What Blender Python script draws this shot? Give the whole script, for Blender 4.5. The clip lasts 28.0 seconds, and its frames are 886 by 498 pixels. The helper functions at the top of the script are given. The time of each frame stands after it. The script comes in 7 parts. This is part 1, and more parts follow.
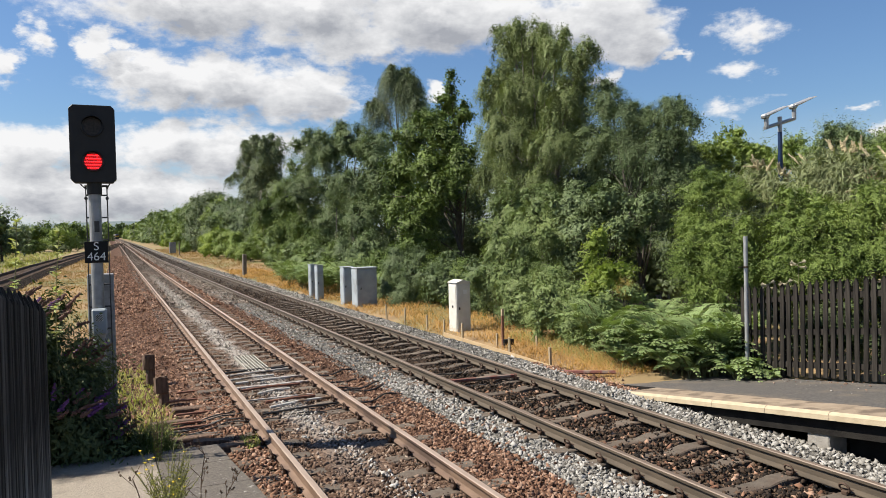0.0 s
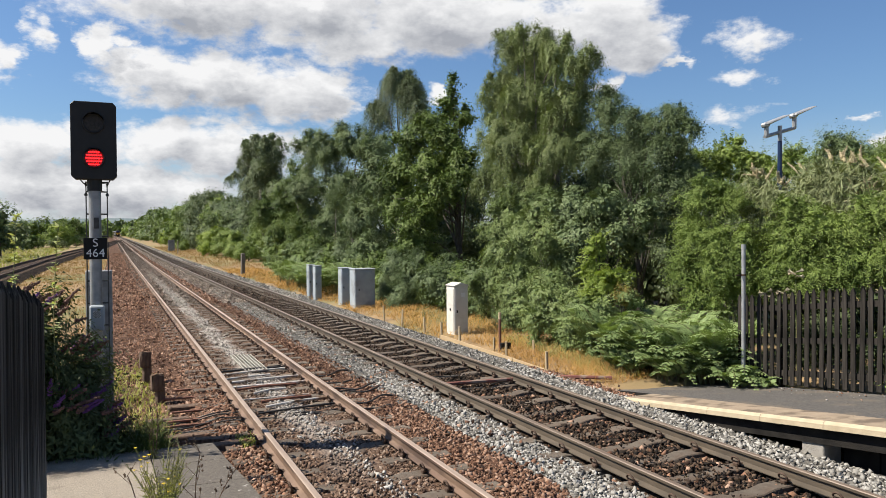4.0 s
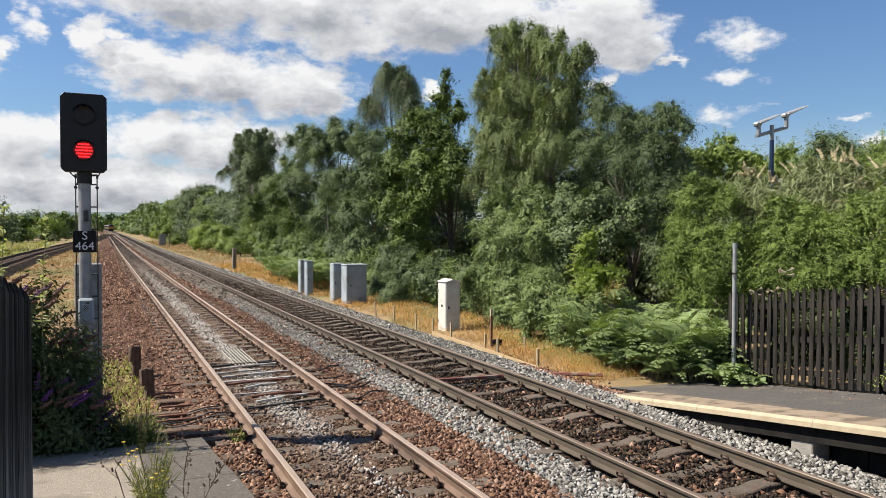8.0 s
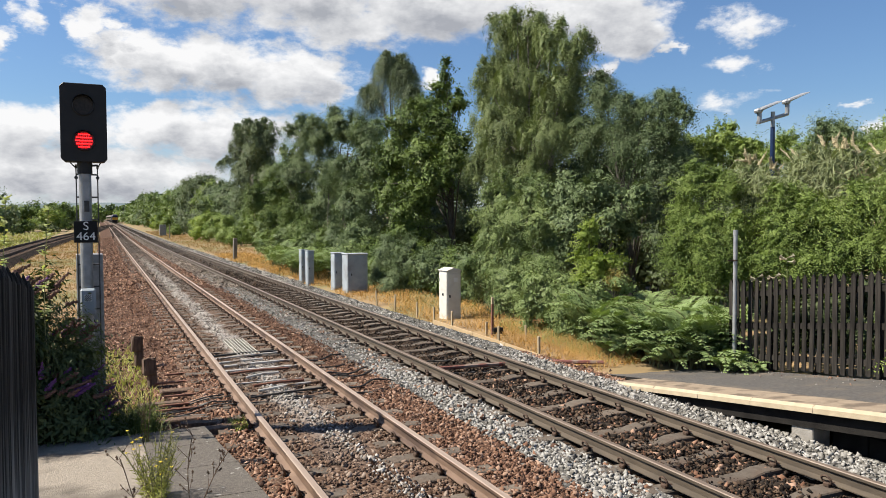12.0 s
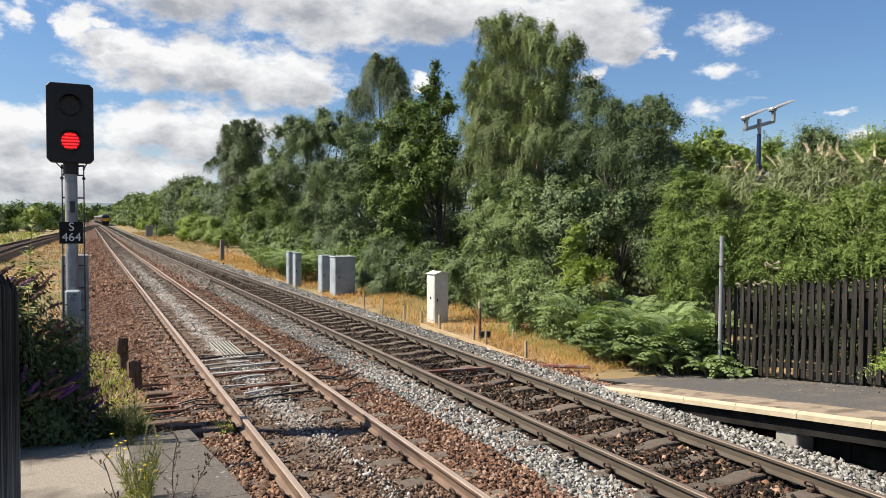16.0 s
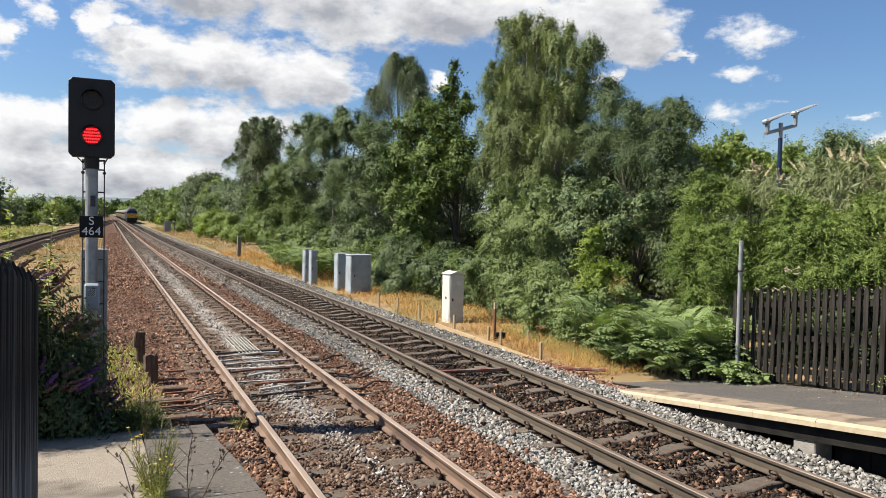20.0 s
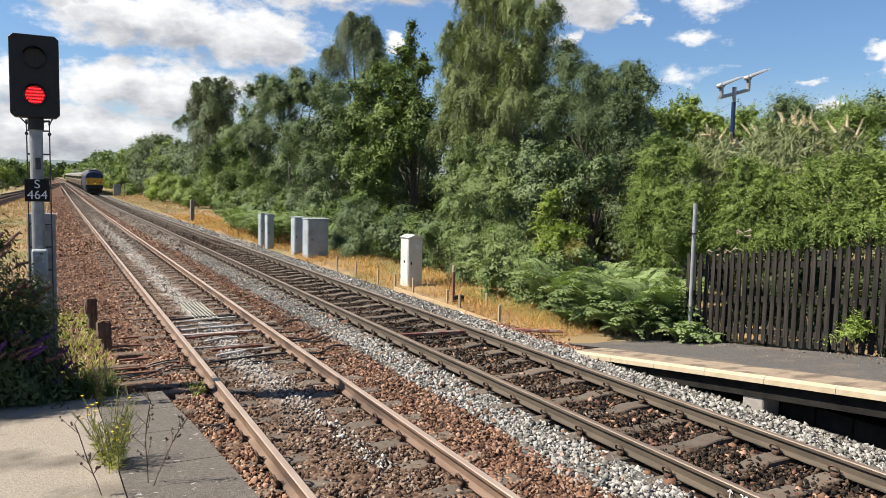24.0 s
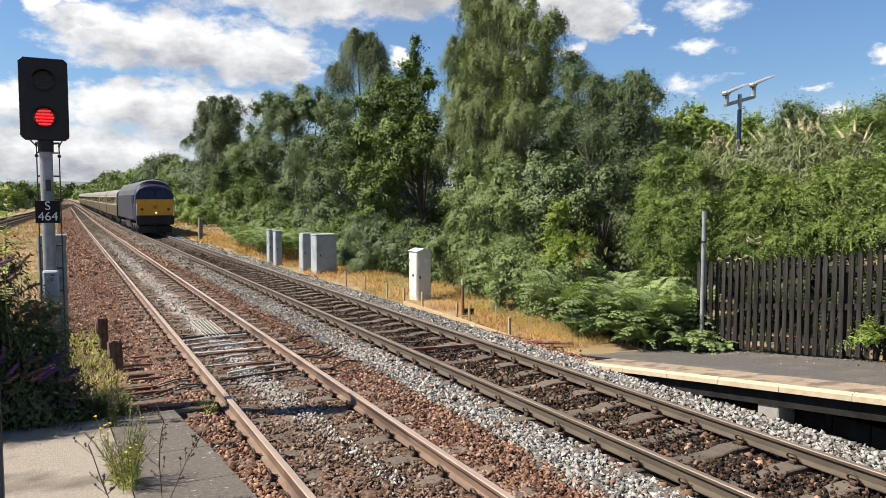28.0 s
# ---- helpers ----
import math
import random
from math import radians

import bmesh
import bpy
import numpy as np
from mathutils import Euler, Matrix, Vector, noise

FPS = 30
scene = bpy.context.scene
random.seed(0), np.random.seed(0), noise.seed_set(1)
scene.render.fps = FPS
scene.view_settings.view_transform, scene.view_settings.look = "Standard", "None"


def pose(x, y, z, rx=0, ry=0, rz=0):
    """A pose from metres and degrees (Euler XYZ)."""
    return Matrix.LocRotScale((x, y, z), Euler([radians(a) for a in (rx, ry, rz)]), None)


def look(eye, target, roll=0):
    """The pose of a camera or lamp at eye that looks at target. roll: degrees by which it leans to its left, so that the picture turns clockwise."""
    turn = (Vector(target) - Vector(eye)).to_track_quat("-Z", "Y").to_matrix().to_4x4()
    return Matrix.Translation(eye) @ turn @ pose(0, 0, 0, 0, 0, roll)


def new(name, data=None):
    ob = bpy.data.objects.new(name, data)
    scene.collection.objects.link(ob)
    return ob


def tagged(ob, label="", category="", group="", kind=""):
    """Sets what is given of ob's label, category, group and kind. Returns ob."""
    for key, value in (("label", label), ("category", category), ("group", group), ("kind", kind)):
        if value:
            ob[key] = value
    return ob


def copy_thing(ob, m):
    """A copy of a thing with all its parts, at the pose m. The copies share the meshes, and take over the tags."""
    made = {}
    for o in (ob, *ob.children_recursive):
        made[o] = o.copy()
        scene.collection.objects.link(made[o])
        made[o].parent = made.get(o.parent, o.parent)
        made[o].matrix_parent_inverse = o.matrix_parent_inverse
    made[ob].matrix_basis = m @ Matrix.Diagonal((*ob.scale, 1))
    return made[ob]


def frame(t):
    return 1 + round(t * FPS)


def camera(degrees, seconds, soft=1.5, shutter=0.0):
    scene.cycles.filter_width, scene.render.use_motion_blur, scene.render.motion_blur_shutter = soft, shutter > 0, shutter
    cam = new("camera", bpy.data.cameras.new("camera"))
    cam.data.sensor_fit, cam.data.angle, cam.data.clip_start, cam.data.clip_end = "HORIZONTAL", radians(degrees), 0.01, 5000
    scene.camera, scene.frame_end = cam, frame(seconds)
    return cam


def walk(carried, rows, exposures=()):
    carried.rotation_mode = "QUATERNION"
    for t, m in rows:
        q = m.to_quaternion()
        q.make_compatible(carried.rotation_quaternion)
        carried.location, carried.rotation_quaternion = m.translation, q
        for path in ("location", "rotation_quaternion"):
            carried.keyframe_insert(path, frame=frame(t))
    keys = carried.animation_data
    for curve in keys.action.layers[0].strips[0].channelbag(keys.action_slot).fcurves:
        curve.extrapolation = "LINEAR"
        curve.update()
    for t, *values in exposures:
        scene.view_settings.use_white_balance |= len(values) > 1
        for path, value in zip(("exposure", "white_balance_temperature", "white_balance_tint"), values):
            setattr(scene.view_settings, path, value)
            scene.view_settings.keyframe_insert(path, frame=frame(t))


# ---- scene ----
cam = camera(62.0, 28.0, soft=0.7)
PATH = [
    (0, (-0.18, -1.954, 2.523), (0.635, -0.127, 2.479), -1.4),
    (0.5, (-0.188, -1.956, 2.529), (0.63, -0.131, 2.502), -1.1),
    (1, (-0.188, -1.956, 2.527), (0.636, -0.133, 2.506), -1.0),
    (1.5, (-0.189, -1.96, 2.53), (0.635, -0.138, 2.514), -0.9),
    (2, (-0.186, -1.96, 2.528), (0.632, -0.134, 2.521), -1.1),
    (2.5, (-0.186, -1.95, 2.524), (0.628, -0.123, 2.515), -0.9),
    (3, (-0.185, -1.958, 2.524), (0.627, -0.131, 2.501), -0.7),
    (3.5, (-0.186, -1.971, 2.523), (0.628, -0.144, 2.491), -0.5),
    (5.5, (-0.18, -1.958, 2.522), (0.648, -0.138, 2.481), -0.2),
    (6, (-0.176, -1.957, 2.513), (0.65, -0.136, 2.474), -0.1),
    (6.5, (-0.182, -1.959, 2.527), (0.645, -0.138, 2.487), -0.1),
    (7, (-0.179, -1.948, 2.525), (0.651, -0.129, 2.484), -0.1),
    (7.5, (-0.181, -1.954, 2.518), (0.652, -0.137, 2.473), 0.0),
    (8, (-0.174, -1.953, 2.513), (0.663, -0.137, 2.467), 0.1),
    (8.5, (-0.175, -1.959, 2.52), (0.665, -0.145, 2.472), 0.0),
    (9, (-0.184, -1.953, 2.519), (0.66, -0.141, 2.458), -0.0),
    (9.5, (-0.18, -1.954, 2.519), (0.668, -0.145, 2.436), -0.2),
    (10, (-0.183, -1.953, 2.52), (0.669, -0.146, 2.427), -0.3),
    (10.5, (-0.179, -1.96, 2.516), (0.664, -0.149, 2.426), -0.3),
    (11, (-0.177, -1.946, 2.512), (0.654, -0.129, 2.425), -0.3),
    (11.5, (-0.182, -1.957, 2.52), (0.649, -0.14, 2.437), -0.3),
    (12, (-0.182, -1.957, 2.507), (0.653, -0.142, 2.431), -0.2),
    (12.5, (-0.18, -1.958, 2.52), (0.66, -0.144, 2.448), -0.2),
    (14.5, (-0.179, -1.962, 2.522), (0.681, -0.158, 2.453), 0.1),
    (15, (-0.183, -1.957, 2.518), (0.68, -0.155, 2.449), 0.2),
    (15.5, (-0.18, -1.956, 2.518), (0.684, -0.154, 2.449), 0.2),
    (16, (-0.185, -1.959, 2.515), (0.68, -0.157, 2.448), 0.3),
    (16.5, (-0.187, -1.959, 2.521), (0.679, -0.158, 2.455), 0.3),
    (17, (-0.183, -1.959, 2.521), (0.684, -0.158, 2.454), 0.3),
    (17.5, (-0.184, -1.958, 2.521), (0.685, -0.158, 2.451), 0.4),
    (18, (-0.189, -1.951, 2.519), (0.679, -0.15, 2.442), 0.5),
    (18.5, (-0.188, -1.95, 2.514), (0.662, -0.142, 2.423), 0.4),
    (19, (-0.188, -1.936, 2.523), (0.584, -0.092, 2.451), 0.3),
    (19.5, (-0.175, -1.935, 2.525), (0.583, -0.085, 2.479), 0.3),
    (20, (-0.19, -1.934, 2.514), (0.637, -0.114, 2.446), 1.2),
    (20.5, (-0.194, -1.917, 2.517), (0.676, -0.12, 2.401), 1.8),
    (21, (-0.199, -1.921, 2.515), (0.691, -0.136, 2.377), 2.1),
    (21.5, (-0.198, -1.916, 2.508), (0.7, -0.134, 2.371), 2.2),
    (22, (-0.193, -1.907, 2.51), (0.714, -0.13, 2.37), 2.0),
    (22.5, (-0.197, -1.899, 2.511), (0.718, -0.127, 2.36), 1.8),
    (24.5, (-0.199, -1.893, 2.513), (0.731, -0.13, 2.347), 1.1),
    (25, (-0.199, -1.888, 2.511), (0.727, -0.122, 2.345), 1.2),
    (25.5, (-0.201, -1.898, 2.519), (0.717, -0.128, 2.359), 1.4),
    (26, (-0.206, -1.883, 2.511), (0.708, -0.111, 2.352), 1.4),
    (26.5, (-0.211, -1.893, 2.512), (0.703, -0.122, 2.338), 1.0),
    (27, (-0.217, -1.898, 2.513), (0.702, -0.13, 2.342), 0.5),
    (27.5, (-0.22, -1.886, 2.515), (0.704, -0.119, 2.363), 0.1),
    (28, (-0.211, -1.879, 2.514), (0.701, -0.104, 2.385), -0.0),
]
walk(cam, [(t, look(eye, target, roll)) for t, eye, target, roll in PATH], [(0, 0.95), (8, 0.94), (10.5, 1.0), (18, 1.0), (23, 1.1), (28, 1.1)])


# ---- world, sun, exposure ----
SUN_TO = Vector((-3.0, 1.25, 3.95)).normalized()
SUN_EL = math.asin(SUN_TO.z)
SUN_AZ = math.atan2(SUN_TO.x, SUN_TO.y)

# cloud banks: azimuth, elevation, half width, half height (degrees), weight
CLOUDS = [
    (5.4, 16.8, 7.4, 2.3, 1), (14.8, 16.6, 6.4, 2.6, 1), (24.3, 16.2, 7.9, 2.4, 1), (33.8, 15.4, 6, 2.4, 1), (38.2, 14.2, 3.3, 2.2, 1), (18.2, 14.5, 3.9, 1.7, 0.9),
    (-4.5, 13.8, 1.6, 1.2, 0.85), (-6.9, 11.9, 1.6, 1.3, 0.8), (-0.2, 13.5, 1.5, 1.2, 0.9), (3.7, 11.5, 3.6, 1.8, 1), (8.8, 11.3, 4.5, 2.2, 1), (13.4, 10.5, 4.2, 1.9, 1),
    (16.5, 9.7, 1.8, 1, 0.9), (-3.4, 6.3, 4.5, 1.6, 1), (3.5, 6.9, 3.8, 1.4, 0.9), (8.3, 6.4, 4.1, 1.9, 1), (0.1, 3.3, 8.4, 1.8, 1), (-5.5, 3.8, 3.6, 1.5, 0.95),
    (13, 7.1, 1, 0.8, 0.85), (46.5, 13.7, 3.3, 1.7, 0.62), (46.1, 11.1, 3.0, 1.4, 0.6), (41.8, 11.9, 2.34, 0.54, 0.57), (45.4, 8.7, 4.0, 1.3, 0.58), (54.7, 5.8, 0.8, 0.8, 0.9),
    (53.1, 7.8, 1.43, 0.68, 0.49), (23.7, 10.6, 1.3, 0.5, 0.85), (36.9, 11.2, 1.3, 1, 0.8), (-11.4, 13.1, 3.5, 2.1, 0.9), (-11.3, 8.3, 3.2, 1.4, 0.9), (4.4, 20.9, 8.5, 2.5, 1),
    (23.2, 22, 11.4, 2.6, 1), (40.1, 19.8, 6.37, 2.29, 0.72), (59.2, 9.5, 2.1, 0.9, 0.8), (60.9, 5.5, 2.99, 1.08, 0.72),
    (-60, 14, 14, 5, 0.9), (90, 14, 14, 4, 0.8), (150, 16, 20, 5, 0.8), (-130, 22, 22, 6, 0.8), (30, 45, 25, 9, 0.8),
]


def build_world():
    world = bpy.data.worlds.new("sky")
    scene.world = world
    world.use_nodes = True
    nt = world.node_tree
    nt.nodes.clear()
    N, L = nt.nodes.new, nt.links.new

    def math_node(op, a, b=None, clamp=False):
        n = N("ShaderNodeMath")
        n.operation, n.use_clamp = op, clamp
        for i, v in enumerate((a, b)):
            if v is None:
                continue
            if isinstance(v, (int, float)):
                n.inputs[i].default_value = v
            else:
                L(v, n.inputs[i])
        return n.outputs[0]

    def vector_node(op, a, b):
        n = N("ShaderNodeVectorMath")
        n.operation = op
        L(a, n.inputs[0])
        n.inputs[1].default_value = b
        return n.outputs["Value"] if op == "LENGTH" else n.outputs[0]

    def ramp_node(value, lo, hi, smooth=True):
        n = N("ShaderNodeMapRange")
        n.interpolation_type = "SMOOTHSTEP" if smooth else "LINEAR"
        n.inputs["From Min"].default_value, n.inputs["From Max"].default_value = lo, hi
        L(value, n.inputs["Value"])
        return n.outputs[0]

    def mix_node(factor, a, b, blend="MIX"):
        n = N("ShaderNodeMix")
        n.data_type, n.blend_type = "RGBA", blend
        for socket, v in (("Factor", factor), ("A", a), ("B", b)):
            if isinstance(v, (int, float)):
                n.inputs[socket].default_value = v
            elif isinstance(v, tuple):
                n.inputs[socket].default_value = (*v, 1)
            else:
                L(v, n.inputs[socket])
        return n.outputs["Result"]

    sky = N("ShaderNodeTexSky")
    sky.sky_type, sky.sun_disc = "NISHITA", False
    sky.sun_elevation, sky.sun_rotation = SUN_EL, SUN_AZ
    sky.air_density, sky.dust_density, sky.ozone_density = 1.1, 0.6, 2.0
    coord = N("ShaderNodeTexCoord")
    sep = N("ShaderNodeSeparateXYZ")
    L(coord.outputs["Generated"], sep.inputs[0])
    az = math_node("MULTIPLY", math_node("ARCTAN2", sep.outputs[0], sep.outputs[1]), 57.2958)
    el = math_node("MULTIPLY", math_node("ARCSINE", sep.outputs[2]), 57.2958)
    flat = N("ShaderNodeCombineXYZ")
    L(az, flat.inputs[0])
    L(el, flat.inputs[1])

    def density(where):
        """How much cloud stands in a direction (azimuth, elevation)."""
        wide = vector_node("MULTIPLY", where, (1, 1.7, 1))

        def fbm(scale, detail, rough, offset):
            n = N("ShaderNodeTexNoise")
            n.inputs["Scale"].default_value, n.inputs["Detail"].default_value, n.inputs["Roughness"].default_value = scale, detail, rough
            L(vector_node("ADD", wide, (offset, offset * 0.7, offset)), n.inputs["Vector"])
            return n

        # the banks' outlines are pushed about, so that none is round
        push = N("ShaderNodeVectorMath")
        push.operation = "MULTIPLY_ADD"
        L(vector_node("SUBTRACT", fbm(0.3, 5, 0.6, 51.0).outputs["Color"], (0.5, 0.5, 0.5)), push.inputs[0])
        push.inputs[1].default_value = (7.0, 4.0, 0)
        L(where, push.inputs[2])
        most = None
        for a, e, w, h, weight in CLOUDS:
            off = vector_node("MULTIPLY", vector_node("SUBTRACT", push.outputs[0], (a, e, 0)), (1 / w, 1 / h, 0))
            bank = math_node("SUBTRACT", weight, math_node("MULTIPLY", vector_node("LENGTH", off, (0, 0, 0)), 0.6))
            most = bank if most is None else math_node("MAXIMUM", most, bank)
        lumps = math_node("ADD", math_node("MULTIPLY", fbm(0.22, 6, 0.58, 3.0).outputs[0], 0.9), math_node("MULTIPLY", fbm(0.75, 6, 0.6, 11.0).outputs[0], 0.5))
        return math_node("ADD", most, math_node("SUBTRACT", lumps, 0.7))

    dens = density(flat.outputs[0])
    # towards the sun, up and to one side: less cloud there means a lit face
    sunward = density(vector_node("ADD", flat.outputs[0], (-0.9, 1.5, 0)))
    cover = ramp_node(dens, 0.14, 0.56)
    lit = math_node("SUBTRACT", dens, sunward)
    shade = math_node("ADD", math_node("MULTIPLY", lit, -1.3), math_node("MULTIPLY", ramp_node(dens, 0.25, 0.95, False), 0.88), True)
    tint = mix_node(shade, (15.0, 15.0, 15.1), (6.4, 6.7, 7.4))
    deep = mix_node(1.0, sky.outputs[0], (1.22, 1.52, 1.9), "MULTIPLY")
    # thin haze low over the horizon
    haze = mix_node(math_node("MULTIPLY", ramp_node(el, 9.0, 0.0), 0.55), deep, (12.0, 12.6, 13.4))
    bg = N("ShaderNodeBackground")
    bg.inputs["Strength"].default_value = 0.032
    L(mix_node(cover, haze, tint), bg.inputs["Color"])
    out = N("ShaderNodeOutputWorld")
    L(bg.outputs[0], out.inputs["Surface"])


build_world()
sun = new("sun", bpy.data.lights.new("sun", "SUN"))
sun.data.energy, sun.data.angle, sun.data.color = 5.0, radians(0.53), (1.0, 0.92, 0.79)
sun.matrix_world = look(SUN_TO * 50, (0, 0, 0))


# ---- materials ----
TONE = 0.8


def toned(c):
    """Every base colour lowered by TONE alike, which deepens the rendered shade."""
    return tuple(v * TONE for v in c)


def surface(name, a, b, scale=6.0, rough=0.8, metal=0.0, bump=0.2, fine=40.0, c=None, cscale=1.2, cpos=(0.5, 0.62), stretch=(1, 1, 1), island=0.0, objrand=0.0, spec=0.5):
    """A node material: two tones mixed by a grain, a third tone in larger stains, fine relief."""
    a, b, c = toned(a), toned(b), c and toned(c)
    m = bpy.data.materials.new(name)
    m.use_nodes = True
    nt = m.node_tree
    N, L = nt.nodes.new, nt.links.new
    p = nt.nodes["Principled BSDF"]
    p.inputs["Roughness"].default_value, p.inputs["Metallic"].default_value = rough, metal
    p.inputs["Specular IOR Level"].default_value = spec
    geo = N("ShaderNodeNewGeometry")
    vec = N("ShaderNodeVectorMath")
    vec.operation = "MULTIPLY"
    vec.inputs[1].default_value = stretch
    tc = N("ShaderNodeTexCoord")
    L(tc.outputs["Object"], vec.inputs[0])

    def noise_node(s, detail=5):
        n = N("ShaderNodeTexNoise")
        n.inputs["Scale"].default_value, n.inputs["Detail"].default_value = s, detail
        L(vec.outputs[0], n.inputs["Vector"])
        return n.outputs[0]

    def mixed(f, x, y):
        n = N("ShaderNodeMix")
        n.data_type = "RGBA"
        L(f, n.inputs["Factor"])
        for s, v in (("A", x), ("B", y)):
            if isinstance(v, tuple):
                n.inputs[s].default_value = (*v, 1)
            else:
                L(v, n.inputs[s])
        return n.outputs["Result"]

    def spread(v, lo, hi):
        n = N("ShaderNodeMapRange")
        n.inputs["From Min"].default_value, n.inputs["From Max"].default_value = lo, hi
        L(v, n.inputs["Value"])
        return n.outputs[0]

    col = mixed(spread(noise_node(scale), 0.35, 0.65), a, b)
    if c:
        col = mixed(spread(noise_node(cscale, 7), *cpos), col, c)
    for amount, source in ((island, "Random Per Island"), (objrand, "")):
        if amount:
            if source:
                value = geo.outputs[source]
            else:
                value = N("ShaderNodeObjectInfo").outputs["Random"]
            hsv = N("ShaderNodeHueSaturation")
            L(col, hsv.inputs["Color"])
            L(spread_to(N, L, value, 1 - amount, 1 + amount), hsv.inputs["Value"])
            if source:
                L(spread_to(N, L, value, 0.5 + 0.03 * amount, 0.5 - 0.03 * amount), hsv.inputs["Hue"])
            col = hsv.outputs[0]
    L(col, p.inputs["Base Color"])
    if bump:
        bn = N("ShaderNodeBump")
        bn.inputs["Strength"].default_value, bn.inputs["Distance"].default_value = bump, 0.02
        L(noise_node(fine, 4), bn.inputs["Height"])
        L(bn.outputs[0], p.inputs["Normal"])
    return m


def spread_to(N, L, v, lo, hi):
    n = N("ShaderNodeMapRange")
    n.inputs["To Min"].default_value, n.inputs["To Max"].default_value = lo, hi
    L(v, n.inputs["Value"])
    return n.outputs[0]


def leaf_material(name, dark, light, rough=0.5, through_light=0.14, yellow=None):
    """Leaves vary one from another and let some light through."""
    dark, light, yellow = toned(dark), toned(light), yellow and toned(yellow)
    m = bpy.data.materials.new(name)
    m.use_nodes = True
    nt = m.node_tree
    N, L = nt.nodes.new, nt.links.new
    p = nt.nodes["Principled BSDF"]
    out = nt.nodes["Material Output"]
    geo, tc, nz = N("ShaderNodeNewGeometry"), N("ShaderNodeTexCoord"), N("ShaderNodeTexNoise")
    nz.inputs["Scale"].default_value, nz.inputs["Detail"].default_value = 0.7, 3
    L(tc.outputs["Object"], nz.inputs["Vector"])
    add = N("ShaderNodeMath")
    add.operation = "MULTIPLY_ADD"
    L(geo.outputs["Random Per Island"], add.inputs[0])
    add.inputs[1].default_value = 0.26
    both, oi = N("ShaderNodeMath"), N("ShaderNodeObjectInfo")
    both.operation = "MULTIPLY_ADD"
    L(oi.outputs["Random"], both.inputs[0])
    both.inputs[1].default_value = 0.3
    L(spread_to(N, L, nz.outputs[0], -0.36, 0.80), both.inputs[2])
    L(both.outputs[0], add.inputs[2])
    ramp = N("ShaderNodeValToRGB")
    ramp.color_ramp.elements[0].color, ramp.color_ramp.elements[1].color = (*dark, 1), (*light, 1)
    ramp.color_ramp.elements[0].position, ramp.color_ramp.elements[1].position = 0.1, 0.8
    if yellow:
        e = ramp.color_ramp.elements.new(0.97)
        e.color = (*yellow, 1)
    L(add.outputs[0], ramp.inputs[0])
    L(ramp.outputs[0], p.inputs["Base Color"])
    p.inputs["Roughness"].default_value = rough
    p.inputs["Specular IOR Level"].default_value = 0.13
    tr, mx = N("ShaderNodeBsdfTranslucent"), N("ShaderNodeMixShader")
    warm = N("ShaderNodeMix")
    warm.data_type, warm.blend_type = "RGBA", "MULTIPLY"
    warm.inputs["Factor"].default_value = 1
    warm.inputs["B"].default_value = (1.3, 1.4, 0.5, 1)
    L(ramp.outputs[0], warm.inputs["A"])
    L(warm.outputs["Result"], tr.inputs["Color"])
    mx.inputs[0].default_value = through_light
    L(p.outputs[0], mx.inputs[1])
    L(tr.outputs[0], mx.inputs[2])
    L(mx.outputs[0], out.inputs["Surface"])
    return m


def dusted(N, L, colour, tc, stripe):
    """Pale dust along the middle of a track: stripe gives its line in x and its half width."""
    sep, nz = N("ShaderNodeSeparateXYZ"), N("ShaderNodeTexNoise")
    L(tc.outputs["Object"], sep.inputs[0])
    L(tc.outputs["Object"], nz.inputs["Vector"])
    nz.inputs["Scale"].default_value, nz.inputs["Detail"].default_value, nz.inputs["Roughness"].default_value = 1.6, 7, 0.65

    def op(kind, a, b):
        n = N("ShaderNodeMath")
        n.operation = kind
        for i, v in enumerate((a, b)):
            if isinstance(v, (int, float)):
                n.inputs[i].default_value = v
            elif v is not None:
                L(v, n.inputs[i])
        return n.outputs[0]

    def step(v, lo, hi):
        n = N("ShaderNodeMapRange")
        n.interpolation_type = "SMOOTHSTEP"
        n.inputs["From Min"].default_value, n.inputs["From Max"].default_value = lo, hi
        L(v, n.inputs["Value"])
        return n.outputs[0]

    off = op("ABSOLUTE", op("SUBTRACT", sep.outputs[0], stripe[0]), None)
    inside = step(op("ADD", off, op("MULTIPLY", op("SUBTRACT", nz.outputs[0], 0.5), 0.9)), stripe[1], stripe[1] * 0.15)
    along = op("MULTIPLY", step(sep.outputs[1], 5.0, 10.5), step(sep.outputs[1], 75.0, 25.0))
    mix = N("ShaderNodeMix")
    mix.data_type = "RGBA"
    L(op("MULTIPLY", op("MULTIPLY", inside, along), 0.68), mix.inputs["Factor"])
    L(colour, mix.inputs["A"])
    mix.inputs["B"].default_value = (0.40, 0.375, 0.345, 1)
    return mix.outputs["Result"]


